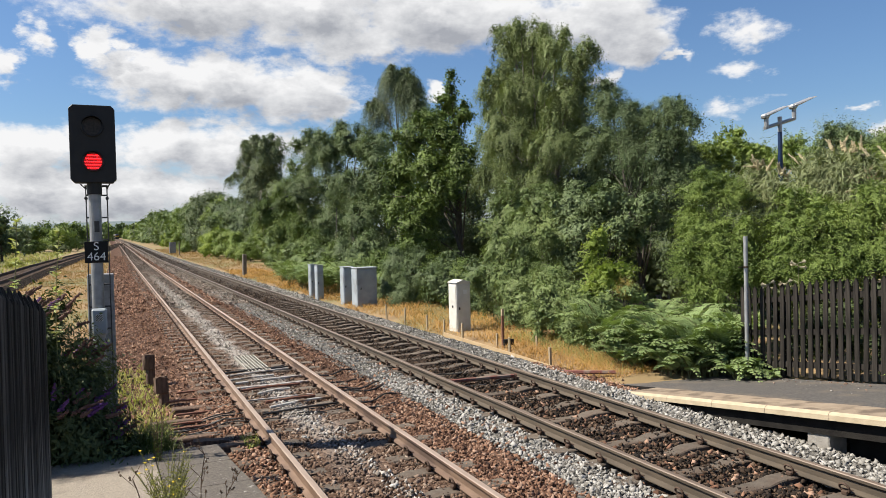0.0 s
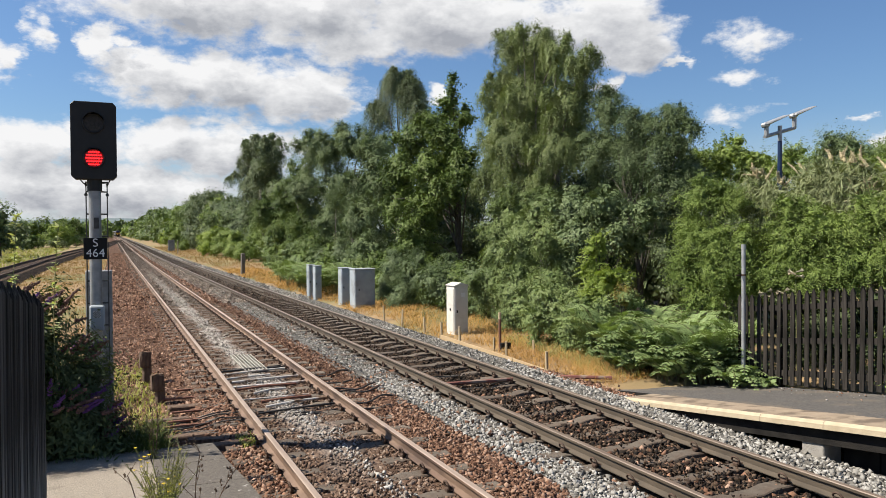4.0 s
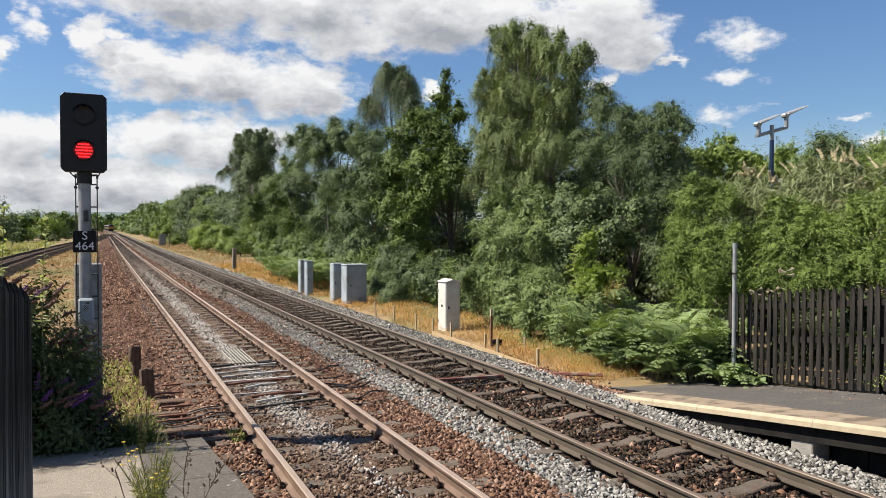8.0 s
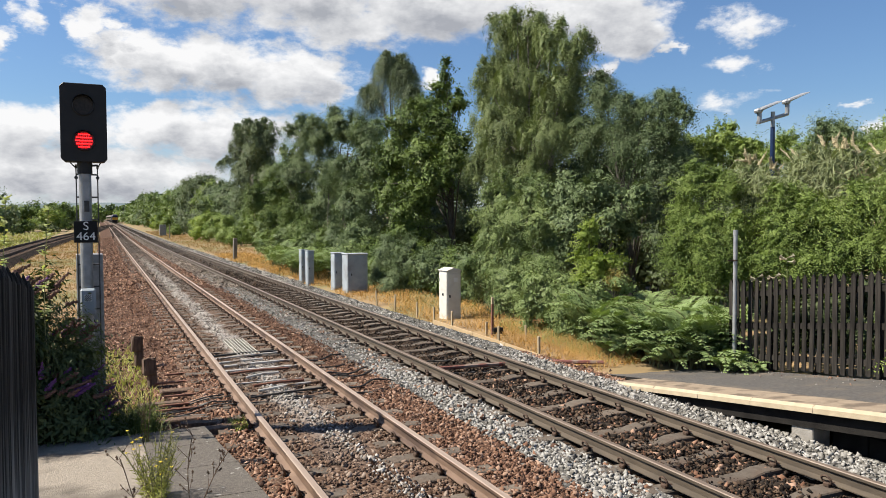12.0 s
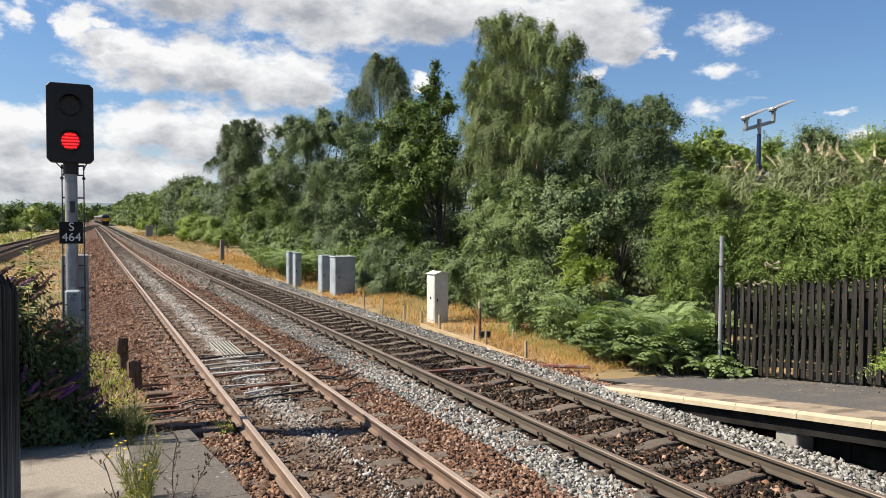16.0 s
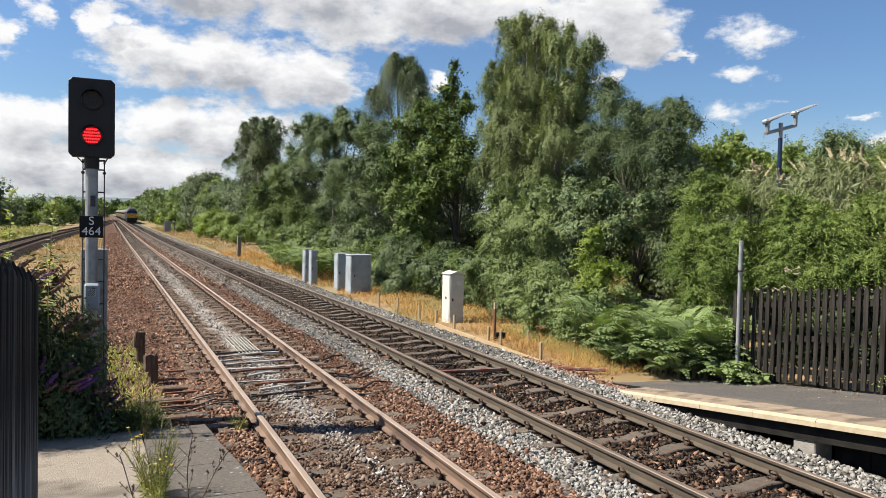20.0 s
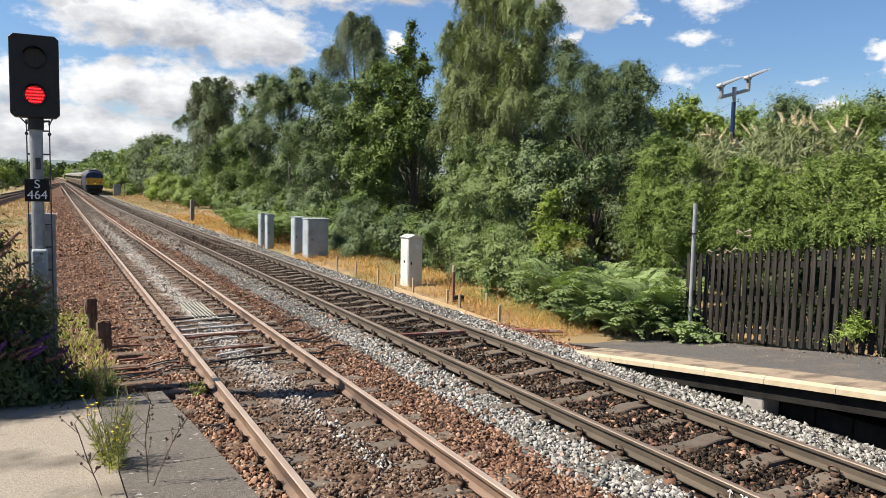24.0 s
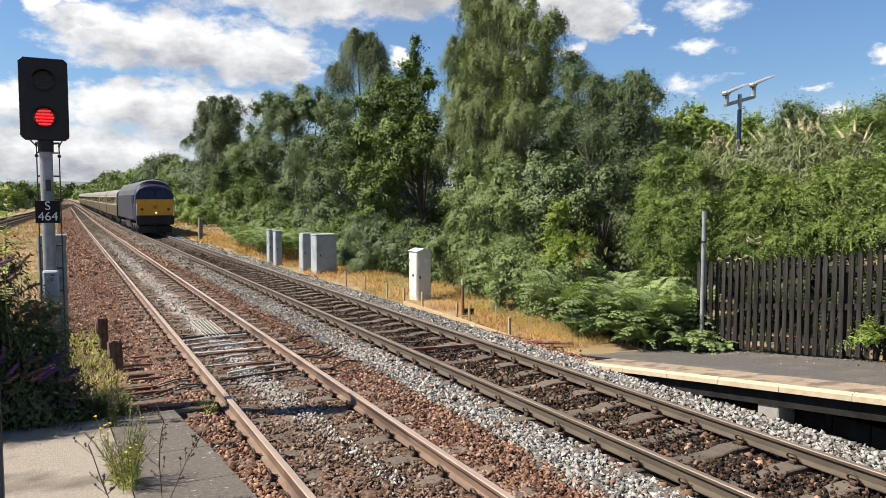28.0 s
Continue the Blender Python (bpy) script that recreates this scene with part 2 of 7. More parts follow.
def stone_bed(name, tones, cell=22.0, depth=0.6, stripe=None):
    """Broken stone seen as cells of several tones, for beds of ballast."""
    tones = [toned(t) for t in tones]
    m = bpy.data.materials.new(name)
    m.use_nodes = True
    nt = m.node_tree
    N, L = nt.nodes.new, nt.links.new
    p = nt.nodes["Principled BSDF"]
    p.inputs["Roughness"].default_value = 0.95
    p.inputs["Specular IOR Level"].default_value = 0.15
    tc, vor, nz = N("ShaderNodeTexCoord"), N("ShaderNodeTexVoronoi"), N("ShaderNodeTexNoise")
    vor.inputs["Scale"].default_value = cell
    nz.inputs["Scale"].default_value, nz.inputs["Detail"].default_value = 0.8, 6
    L(tc.outputs["Object"], vor.inputs["Vector"])
    L(tc.outputs["Object"], nz.inputs["Vector"])
    sep = N("ShaderNodeSeparateColor")
    L(vor.outputs["Color"], sep.inputs[0])
    add = N("ShaderNodeMath")
    add.operation = "MULTIPLY_ADD"
    L(sep.outputs[0], add.inputs[0])
    add.inputs[1].default_value = 0.7
    L(spread_to(N, L, nz.outputs[0], -0.22, 0.5), add.inputs[2])
    ramp = N("ShaderNodeValToRGB")
    cr = ramp.color_ramp
    cr.elements[0].color, cr.elements[1].color = (*tones[0], 1), (*tones[-1], 1)
    for i, t in enumerate(tones[1:-1], 1):
        cr.elements.new(i / (len(tones) - 1)).color = (*t, 1)
    L(add.outputs[0], ramp.inputs[0])
    L(dusted(N, L, ramp.outputs[0], tc, stripe) if stripe else ramp.outputs[0], p.inputs["Base Color"])
    bn = N("ShaderNodeBump")
    bn.inputs["Strength"].default_value, bn.inputs["Distance"].default_value, bn.invert = depth, 0.04, True
    L(vor.outputs["Distance"], bn.inputs["Height"])
    L(bn.outputs[0], p.inputs["Normal"])
    return m


def stone_mat(name, tones, stripe=None):
    tones = [toned(t) for t in tones]
    m = bpy.data.materials.new(name)
    m.use_nodes = True
    nt = m.node_tree
    N, L = nt.nodes.new, nt.links.new
    p = nt.nodes["Principled BSDF"]
    p.inputs["Roughness"].default_value = 0.9
    p.inputs["Specular IOR Level"].default_value = 0.25
    geo, tc, nz = N("ShaderNodeNewGeometry"), N("ShaderNodeTexCoord"), N("ShaderNodeTexNoise")
    nz.inputs["Scale"].default_value, nz.inputs["Detail"].default_value = 60, 3
    L(tc.outputs["Object"], nz.inputs["Vector"])
    ramp = N("ShaderNodeValToRGB")
    cr = ramp.color_ramp
    cr.elements[0].color, cr.elements[1].color = (*tones[0], 1), (*tones[-1], 1)
    for i, t in enumerate(tones[1:-1], 1):
        cr.elements.new(i / (len(tones) - 1)).color = (*t, 1)
    add = N("ShaderNodeMath")
    add.operation = "MULTIPLY_ADD"
    L(nz.outputs[0], add.inputs[0])
    add.inputs[1].default_value = 0.3
    L(spread_to(N, L, geo.outputs["Random Per Island"], -0.15, 0.85), add.inputs[2])
    L(add.outputs[0], ramp.inputs[0])
    L(dusted(N, L, ramp.outputs[0], tc, stripe) if stripe else ramp.outputs[0], p.inputs["Base Color"])
    return m


def glow(name, colour, strength):
    m = bpy.data.materials.new(name)
    m.use_nodes = True
    p = m.node_tree.nodes["Principled BSDF"]
    p.inputs["Base Color"].default_value = (*colour, 1)
    p.inputs["Emission Color"].default_value = (*colour, 1)
    p.inputs["Emission Strength"].default_value = strength * TONE
    return m


BROWN = [(0.034, 0.018, 0.012), (0.115, 0.058, 0.036), (0.185, 0.098, 0.062), (0.265, 0.15, 0.098), (0.40, 0.27, 0.20)]
GREY = [(0.095, 0.088, 0.078), (0.19, 0.18, 0.163), (0.285, 0.272, 0.25), (0.365, 0.352, 0.328), (0.46, 0.445, 0.42)]
SOOT = [(0.007, 0.005, 0.004), (0.016, 0.0115, 0.0085), (0.034, 0.023, 0.016), (0.075, 0.047, 0.03), (0.14, 0.094, 0.064)]
PALE = [(0.20, 0.165, 0.135), (0.32, 0.285, 0.25), (0.42, 0.39, 0.355), (0.50, 0.475, 0.44), (0.58, 0.56, 0.53)]
MIXED = [(0.036, 0.022, 0.015), (0.092, 0.054, 0.036), (0.155, 0.096, 0.065), (0.215, 0.145, 0.105), (0.33, 0.26, 0.21)]
PINK = [(0.085, 0.065, 0.052), (0.17, 0.135, 0.11), (0.25, 0.20, 0.165), (0.31, 0.255, 0.215), (0.39, 0.34, 0.295)]
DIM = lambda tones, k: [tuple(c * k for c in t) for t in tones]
M = {}
# brown, grey, mixed and pink beds dimmed: shade between stones put into colour
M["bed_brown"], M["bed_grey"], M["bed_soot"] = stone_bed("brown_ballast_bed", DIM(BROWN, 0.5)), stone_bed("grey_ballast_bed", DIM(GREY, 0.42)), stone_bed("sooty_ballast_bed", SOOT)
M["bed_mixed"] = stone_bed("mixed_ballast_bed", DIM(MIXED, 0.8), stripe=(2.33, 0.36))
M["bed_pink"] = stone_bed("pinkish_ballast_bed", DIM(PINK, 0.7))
M["st_brown"], M["st_grey"], M["st_soot"], M["st_pale"], M["st_rust"], M["st_pink"] = (stone_mat(n, t) for n, t in (("brown_stone", DIM(BROWN, 1.12)), ("grey_stone", GREY), ("sooty_stone", SOOT), ("pale_stone", DIM(PALE, 0.88)), ("rust_stone", DIM(BROWN, 0.95)), ("pinkish_stone", PINK)))
M["st_mixed"], M["st_dust"] = stone_mat("mixed_stone", MIXED, (2.33, 0.36)), stone_mat("dusty_stone", DIM(PINK, 0.68), (2.33, 0.36))
M["soil"] = surface("dry_grass_soil", (0.24, 0.155, 0.075), (0.33, 0.225, 0.11), 1.6, 0.95, bump=0.6, fine=14, c=(0.17, 0.165, 0.06), cscale=0.12, cpos=(0.46, 0.6))
M["rust"] = surface("rusty_rail_steel", (0.15, 0.094, 0.064), (0.215, 0.142, 0.10), 9, 0.75, 0.1, 0.15, 60, c=(0.09, 0.055, 0.04), cscale=3, stretch=(1, 0.3, 1))
M["rail_top"] = surface("worn_rail_head", (0.33, 0.25, 0.20), (0.42, 0.33, 0.27), 14, 0.6, 0.25, 0.05, 80, stretch=(1, 0.1, 1))
M["rail_top_far"] = surface("oily_rail_head", (0.19, 0.14, 0.108), (0.26, 0.20, 0.158), 14, 0.5, 0.3, 0.05, 80, stretch=(1, 0.1, 1))
M["rail_side"] = surface("oily_rail_side", (0.072, 0.056, 0.040), (0.11, 0.085, 0.06), 9, 0.7, 0.1, 0.15, 60, stretch=(1, 0.3, 1))
M["sleeper"] = surface("weathered_concrete_sleeper", (0.09, 0.071, 0.054), (0.155, 0.126, 0.098), 7, 0.9, bump=0.4, fine=50, c=(0.10, 0.07, 0.05), cscale=2.0, cpos=(0.45, 0.6), objrand=0.18)
M["clip"] = surface("rusty_clip", (0.06, 0.036, 0.024), (0.10, 0.06, 0.04), 30, 0.8, 0.2, 0.2)
M["asphalt"] = surface("platform_asphalt", (0.062, 0.057, 0.052), (0.115, 0.105, 0.096), 26, 0.92, bump=0.4, fine=160, c=(0.14, 0.115, 0.09), cscale=2.2, cpos=(0.5, 0.72))
M["concrete"] = surface("old_platform_concrete", (0.25, 0.212, 0.168), (0.42, 0.362, 0.29), 70, 0.9, bump=0.8, fine=150, c=(0.14, 0.115, 0.09), cscale=1.5, cpos=(0.5, 0.7))
M["slab"] = surface("dark_edge_slab", (0.08, 0.069, 0.058), (0.142, 0.122, 0.102), 34, 0.9, bump=0.7, fine=90, c=(0.34, 0.325, 0.30), cscale=15, cpos=(0.655, 0.69))
M["coping_top"] = surface("tan_coping_top", (0.26, 0.20, 0.14), (0.33, 0.26, 0.185), 5, 0.9, bump=0.25, fine=110, c=(0.14, 0.105, 0.075), cscale=3, cpos=(0.5, 0.62))
M["coping_edge"] = surface("cream_painted_edge", (0.43, 0.355, 0.24), (0.52, 0.43, 0.30), 6, 0.8, bump=0.2, fine=70, c=(0.40, 0.32, 0.22), cscale=4, cpos=(0.58, 0.75))
# near-black: the beam's own dark concrete, and under-platform shade put into the colour
M["dark_concrete"] = surface("dark_shaded_concrete", (0.014, 0.013, 0.0125), (0.026, 0.024, 0.022), 5, 0.95, spec=0.1, bump=0.3, fine=60)
M["pier"] = surface("grey_concrete_pier", (0.24, 0.22, 0.195), (0.32, 0.30, 0.27), 8, 0.9, bump=0.4, fine=50)
M["fence"] = surface("black_brown_fence_timber", (0.018, 0.016, 0.014), (0.050, 0.044, 0.038), 22, 0.85, spec=0.15, bump=0.5, fine=30, stretch=(1, 1, 0.08), objrand=0.25)
M["fence_grey"] = surface("silvered_fence_timber", (0.022, 0.020, 0.018), (0.095, 0.088, 0.078), 60, 0.85, spec=0.12, bump=0.9, fine=90, stretch=(1, 1, 0.02), objrand=0.6, c=(0.30, 0.285, 0.26), cscale=45, cpos=(0.52, 0.64))
M["galv"] = surface("galvanised_steel", (0.27, 0.28, 0.295), (0.36, 0.37, 0.385), 12, 0.5, 0.35, 0.05, 60, c=(0.22, 0.225, 0.235), cscale=4)
M["black"] = surface("black_signal_paint", (0.009, 0.009, 0.010), (0.014, 0.014, 0.015), 8, 0.55, 0, 0.05, spec=0.35)
M["darksteel"] = surface("dark_painted_steel", (0.030, 0.031, 0.033), (0.055, 0.056, 0.058), 14, 0.6, 0.2, 0.1)
M["blackplate"] = surface("black_enamel", (0.008, 0.008, 0.009), (0.012, 0.012, 0.012), 8, 0.6, 0, 0.0, spec=0.2)
M["white"] = surface("white_lettering", (0.75, 0.75, 0.74), (0.8, 0.8, 0.79), 8, 0.6, 0, 0.0)
M["lens_dark"] = surface("unlit_lens", (0.010, 0.009, 0.009), (0.04, 0.034, 0.031), 40, 0.3, 0, 0.3, 200, spec=0.25)
M["red_lamp"] = glow("red_led", (1.0, 0.010, 0.012), 4.0)
M["red_back"] = glow("red_lens", (0.35, 0.002, 0.003), 0.12)
M["cab_white"] = surface("chalky_cabinet_paint", (0.64, 0.62, 0.56), (0.72, 0.70, 0.64), 5, 0.7, 0, 0.08, c=(0.44, 0.42, 0.37), cscale=2.5, cpos=(0.55, 0.75))
M["cab_grey"] = surface("grey_cabinet_paint", (0.34, 0.385, 0.42), (0.41, 0.455, 0.49), 4, 0.6, 0, 0.06, c=(0.30, 0.32, 0.33), cscale=2)
M["timber"] = surface("fresh_timber", (0.40, 0.28, 0.15), (0.50, 0.37, 0.21), 10, 0.8, 0, 0.3, 40, stretch=(0.2, 0.1, 1))
M["stake"] = surface("timber_stake", (0.40, 0.31, 0.19), (0.50, 0.40, 0.26), 20, 0.85, 0, 0.3, 40)
M["oldwood"] = surface("rotten_post_timber", (0.08, 0.048, 0.032), (0.16, 0.10, 0.065), 20, 0.95, 0, 0.8, 30, stretch=(1, 1, 0.2))
M["greywood"] = surface("grey_weathered_timber", (0.17, 0.15, 0.125), (0.26, 0.235, 0.20), 14, 0.9, 0, 0.5, 30, stretch=(1, 1, 0.2))
M["rod"] = surface("pale_rodding", (0.50, 0.47, 0.44), (0.62, 0.59, 0.55), 14, 0.7, 0.1, 0.1, c=(0.22, 0.14, 0.09), cscale=5)
M["rustrod"] = surface("rusty_rodding", (0.17, 0.07, 0.045), (0.24, 0.11, 0.07), 14, 0.8, 0.1, 0.1)
M["redpipe"] = surface("red_oxide_pipe", (0.15, 0.048, 0.036), (0.22, 0.08, 0.06), 8, 0.7, 0, 0.1, c=(0.26, 0.19, 0.15), cscale=5)
M["cable"] = surface("black_cable", (0.02, 0.019, 0.018), (0.03, 0.028, 0.026), 20, 0.6, 0, 0)
M["grp"] = surface("weathered_grating", (0.30, 0.28, 0.24), (0.38, 0.36, 0.31), 10, 0.8, 0, 0.1)
M["lampblue"] = surface("dark_blue_lamp_paint", (0.007, 0.022, 0.075), (0.011, 0.032, 0.095), 8, 0.4, 0, 0)
M["lampgrey"] = surface("pale_lamp_metal", (0.33, 0.34, 0.355), (0.44, 0.45, 0.46), 8, 0.4, 0.3, 0)
M["bark"] = surface("grey_bark", (0.05, 0.042, 0.034), (0.095, 0.082, 0.068), 12, 0.9, 0, 0.6, 20, stretch=(1, 1, 0.4))
M["birchbark"] = surface("birch_bark", (0.20, 0.18, 0.155), (0.30, 0.28, 0.25), 4, 0.85, 0, 0.3, 20, c=(0.06, 0.05, 0.045), cscale=5, cpos=(0.55, 0.6), stretch=(1, 1, 2.5))
M["stem"] = surface("green_stem", (0.15, 0.155, 0.06), (0.22, 0.22, 0.09), 10, 0.8, 0, 0)
M["drystem"] = surface("dry_brown_stem", (0.09, 0.055, 0.035), (0.14, 0.09, 0.055), 10, 0.9, 0, 0)
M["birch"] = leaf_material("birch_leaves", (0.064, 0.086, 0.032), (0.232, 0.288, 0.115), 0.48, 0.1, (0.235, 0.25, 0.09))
# birch leaves again but darker, woodland shade put into the colour
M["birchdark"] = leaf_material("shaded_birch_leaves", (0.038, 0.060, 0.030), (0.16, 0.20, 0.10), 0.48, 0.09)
M["syc"] = leaf_material("sycamore_leaves", (0.046, 0.080, 0.020), (0.195, 0.265, 0.07), 0.48, 0.09)
M["ash"] = leaf_material("ash_leaves", (0.080, 0.128, 0.030), (0.265, 0.345, 0.092), 0.48, 0.14)
M["willow"] = leaf_material("sallow_leaves", (0.052, 0.082, 0.036), (0.21, 0.272, 0.125), 0.5, 0.09)
M["pampas"] = leaf_material("long_grey_green_leaves", (0.11, 0.135, 0.062), (0.35, 0.385, 0.20), 0.5, 0.15)
M["paleleaf"] = leaf_material("pale_weed_leaves", (0.28, 0.33, 0.12), (0.55, 0.58, 0.32), 0.55, 0.3)
# bush green a step brighter, sun on the front bushes put into the colour
M["leafy"] = leaf_material("sunlit_bush_leaves", (0.062, 0.102, 0.034), (0.26, 0.33, 0.125), 0.45, 0.09)
M["field"] = leaf_material("yellowing_field_grass", (0.24, 0.26, 0.09), (0.42, 0.42, 0.17), 0.6, 0.2)
M["gold"] = leaf_material("bronzed_leaves", (0.16, 0.13, 0.035), (0.34, 0.28, 0.09), 0.5, 0.15)
M["bright"] = leaf_material("bright_new_leaves", (0.15, 0.215, 0.045), (0.33, 0.41, 0.10), 0.45, 0.25)
M["fern"] = leaf_material("bracken_fronds", (0.085, 0.132, 0.048), (0.33, 0.43, 0.18), 0.55, 0.2, (0.30, 0.29, 0.09))
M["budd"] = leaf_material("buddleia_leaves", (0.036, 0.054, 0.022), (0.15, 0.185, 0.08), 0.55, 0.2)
M["weed"] = leaf_material("ragwort_leaves", (0.20, 0.215, 0.055), (0.50, 0.50, 0.17), 0.6, 0.25)
# green taken darker: bush shade over the ramp grass is put into the colour
M["grass"] = leaf_material("green_grass_blades", (0.04, 0.065, 0.018), (0.13, 0.155, 0.045), 0.6, 0.2)
M["drygrass"] = leaf_material("dry_grass_blades", (0.29, 0.185, 0.085), (0.40, 0.265, 0.13), 0.75, 0.15)
M["golden"] = leaf_material("golden_dry_blades", (0.35, 0.195, 0.068), (0.64, 0.395, 0.15), 0.75, 0.15)
M["purple"] = surface("purple_florets", (0.10, 0.028, 0.15), (0.17, 0.055, 0.235), 30, 0.7, 0, 0.2, island=0.3)
M["spent"] = surface("spent_flower_brown", (0.12, 0.06, 0.045), (0.20, 0.11, 0.08), 30, 0.8, 0, 0.2, island=0.3)
M["plume"] = surface("cream_plumes", (0.36, 0.30, 0.17), (0.54, 0.47, 0.29), 30, 0.8, 0, 0.2, island=0.25)
M["petal"] = surface("cream_petals", (0.50, 0.44, 0.31), (0.64, 0.57, 0.42), 30, 0.7, 0, 0.1)
M["yellowflower"] = surface("yellow_petals", (0.75, 0.55, 0.02), (0.8, 0.62, 0.04), 30, 0.6, 0, 0)
M["loco_blue"] = surface("dark_blue_coach_paint", (0.018, 0.022, 0.062), (0.026, 0.032, 0.08), 3, 0.5, 0, 0.0, c=(0.035, 0.036, 0.045), cscale=1.5, spec=0.2)
M["loco_side"] = surface("dusty_grey_blue_side", (0.034, 0.035, 0.045), (0.055, 0.056, 0.066), 3, 0.65, 0, 0.0, stretch=(1, 1, 0.3), spec=0.15)
M["loco_yellow"] = surface("warning_yellow_paint", (0.66, 0.325, 0.012), (0.74, 0.385, 0.02), 3, 0.45, 0, 0.0)
M["loco_black"] = surface("oily_black_running_gear", (0.012, 0.011, 0.010), (0.028, 0.025, 0.022), 6, 0.7, 0.1, 0.2)
M["glass"] = surface("dark_cab_glass", (0.012, 0.016, 0.024), (0.018, 0.022, 0.03), 2, 0.08, 0, 0.0)
# roof grey lifted above the body blue, sun on the top put into colour
M["loco_roof"] = surface("sunlit_grey_roof", (0.045, 0.045, 0.046), (0.075, 0.074, 0.072), 3, 0.55, 0, 0.0, c=(0.11, 0.107, 0.10), cscale=1.2)
M["emblem"] = surface("dull_orange_panel", (0.34, 0.15, 0.01), (0.4, 0.18, 0.014), 3, 0.5)
M["headlight"] = glow("headlight_glow", (1.0, 0.62, 0.2), 2.4)
M["coach_cream"] = surface("cream_coach_paint", (0.36, 0.30, 0.19), (0.43, 0.36, 0.24), 2, 0.4, 0, 0.0)
M["coach_brown"] = surface("brown_coach_paint", (0.085, 0.058, 0.034), (0.115, 0.08, 0.046), 2, 0.4, 0, 0.0)
M["coach_roof"] = surface("grey_coach_roof", (0.16, 0.15, 0.135), (0.22, 0.205, 0.185), 2, 0.7, 0, 0.0)
# distance haze is put into these blue-grey hill tones
M["hill"] = surface("hazy_far_woods", (0.085, 0.125, 0.135), (0.135, 0.175, 0.185), 0.05, 1.0, 0, 0.0, c=(0.155, 0.185, 0.165), cscale=0.012)


# ---- builders ----
def link_mesh(name, me, material, parent=None, label=""):
    ob = new(name, me)
    if material is not None:
        for m in material if isinstance(material, (list, tuple)) else (material,):
            me.materials.append(m)
    if parent is not None:
        ob.parent = parent
    if label:
        ob["label"] = label
    return ob


def part(name, bm, material, parent=None, label="", smooth=False):
    me = bpy.data.meshes.new(name)
    bm.to_mesh(me)
    bm.free()
    if smooth:
        me.shade_smooth()
    return link_mesh(name, me, material, parent, label)


def arrays(name, verts, faces, material, parent=None, label=""):
    """A mesh from numpy arrays: verts n x 3, faces m x k."""
    me = bpy.data.meshes.new(name)
    k = faces.shape[1]
    me.vertices.add(len(verts))
    me.vertices.foreach_set("co", np.asarray(verts, np.float32).ravel())
    me.loops.add(faces.size)
    me.loops.foreach_set("vertex_index", faces.astype(np.int32).ravel())
    me.polygons.add(len(faces))
    me.polygons.foreach_set("loop_start", np.arange(0, faces.size, k, dtype=np.int32))
    me.update(calc_edges=True)
    return link_mesh(name, me, material, parent, label)


def empty(name, m=None):
    ob = new(name)
    ob.empty_display_size = 0.2
    if m is not None:
        ob.matrix_world = m
    return ob


def box(bm, c, s, bevel=0.0, rot=None, mat=0):
    """A box with centre c and size s, its edges bevelled."""
    r = bmesh.ops.create_cube(bm, size=1.0)
    m = Matrix.Translation(c) @ (rot.to_4x4() if rot else Matrix()) @ Matrix.Diagonal((*s, 1))
    bmesh.ops.transform(bm, matrix=m, verts=r["verts"])
    if bevel:
        edges = list({e for v in r["verts"] for e in v.link_edges})
        out = bmesh.ops.bevel(bm, geom=edges, offset=bevel, segments=1, affect="EDGES")
        for f in out["faces"]:
            f.material_index = mat
    if mat:
        for f in {f for v in r["verts"] if v.is_valid for f in v.link_faces}:
            f.material_index = mat
    return bm


def rod(bm, a, b, ra, rb=None, seg=10):
    a, b = Vector(a), Vector(b)
    d = b - a
    r = bmesh.ops.create_cone(bm, cap_ends=True, segments=seg, radius1=ra, radius2=ra if rb is None else rb, depth=d.length)
    m = Matrix.Translation((a + b) / 2) @ d.to_track_quat("Z", "Y").to_matrix().to_4x4()
    bmesh.ops.transform(bm, matrix=m, verts=r["verts"])
    return bm


def tube(bm, pts, r, seg=6):
    """One bent bar through the points."""
    pts = [Vector(p) for p in pts]
    rings = []
    for k, p in enumerate(pts):
        d = (pts[min(k + 1, len(pts) - 1)] - pts[max(k - 1, 0)]).normalized()
        u = d.orthogonal().normalized() if not rings else (side - d * side.dot(d)).normalized()
        side = u
        w = d.cross(u)
        rings.append([bm.verts.new(p + (u * math.cos(a) + w * math.sin(a)) * r) for a in (2 * math.pi * i / seg for i in range(seg))])
    for a, b in zip(rings, rings[1:]):
        for k in range(seg):
            bm.faces.new((a[k], a[(k + 1) % seg], b[(k + 1) % seg], b[k]))
    bm.faces.new(rings[0][::-1])
    bm.faces.new(rings[-1])
    return bm


def rise(y):
    """The line climbs gently in the distance."""
    return 0.0035 * ((y - 90.0) + np.sqrt((y - 90.0) ** 2 + 900.0)) - 0.017


def bend(y):
    """Far off the line swings gently to one side."""
    return np.interp(y, [140, 180, 216, 298, 383, 469, 620, 900], [0, -0.04, -0.12, -0.4, -0.9, -1.6, -3.0, -6.0])


XS = [-900, -200, -60, -12, -4, -1.0, 0.0, 1.0, 7.2, 8.0, 9.5, 13, 30, 200, 900]
ZS = [3, 1.0, -0.6, -0.42, -0.40, -0.45, -0.38, -0.30, -0.30, -0.16, -0.13, -0.05, 0.2, 1.0, 3]


def swell(x, y):
    """Soil banked up to the foot of the near ramp."""
    return 0.36 * np.exp(-((y - 6.9) / 1.7) ** 2) * np.clip((0.75 - x) / 0.6, 0, 1) * np.clip((x + 4) / 2, 0, 1)


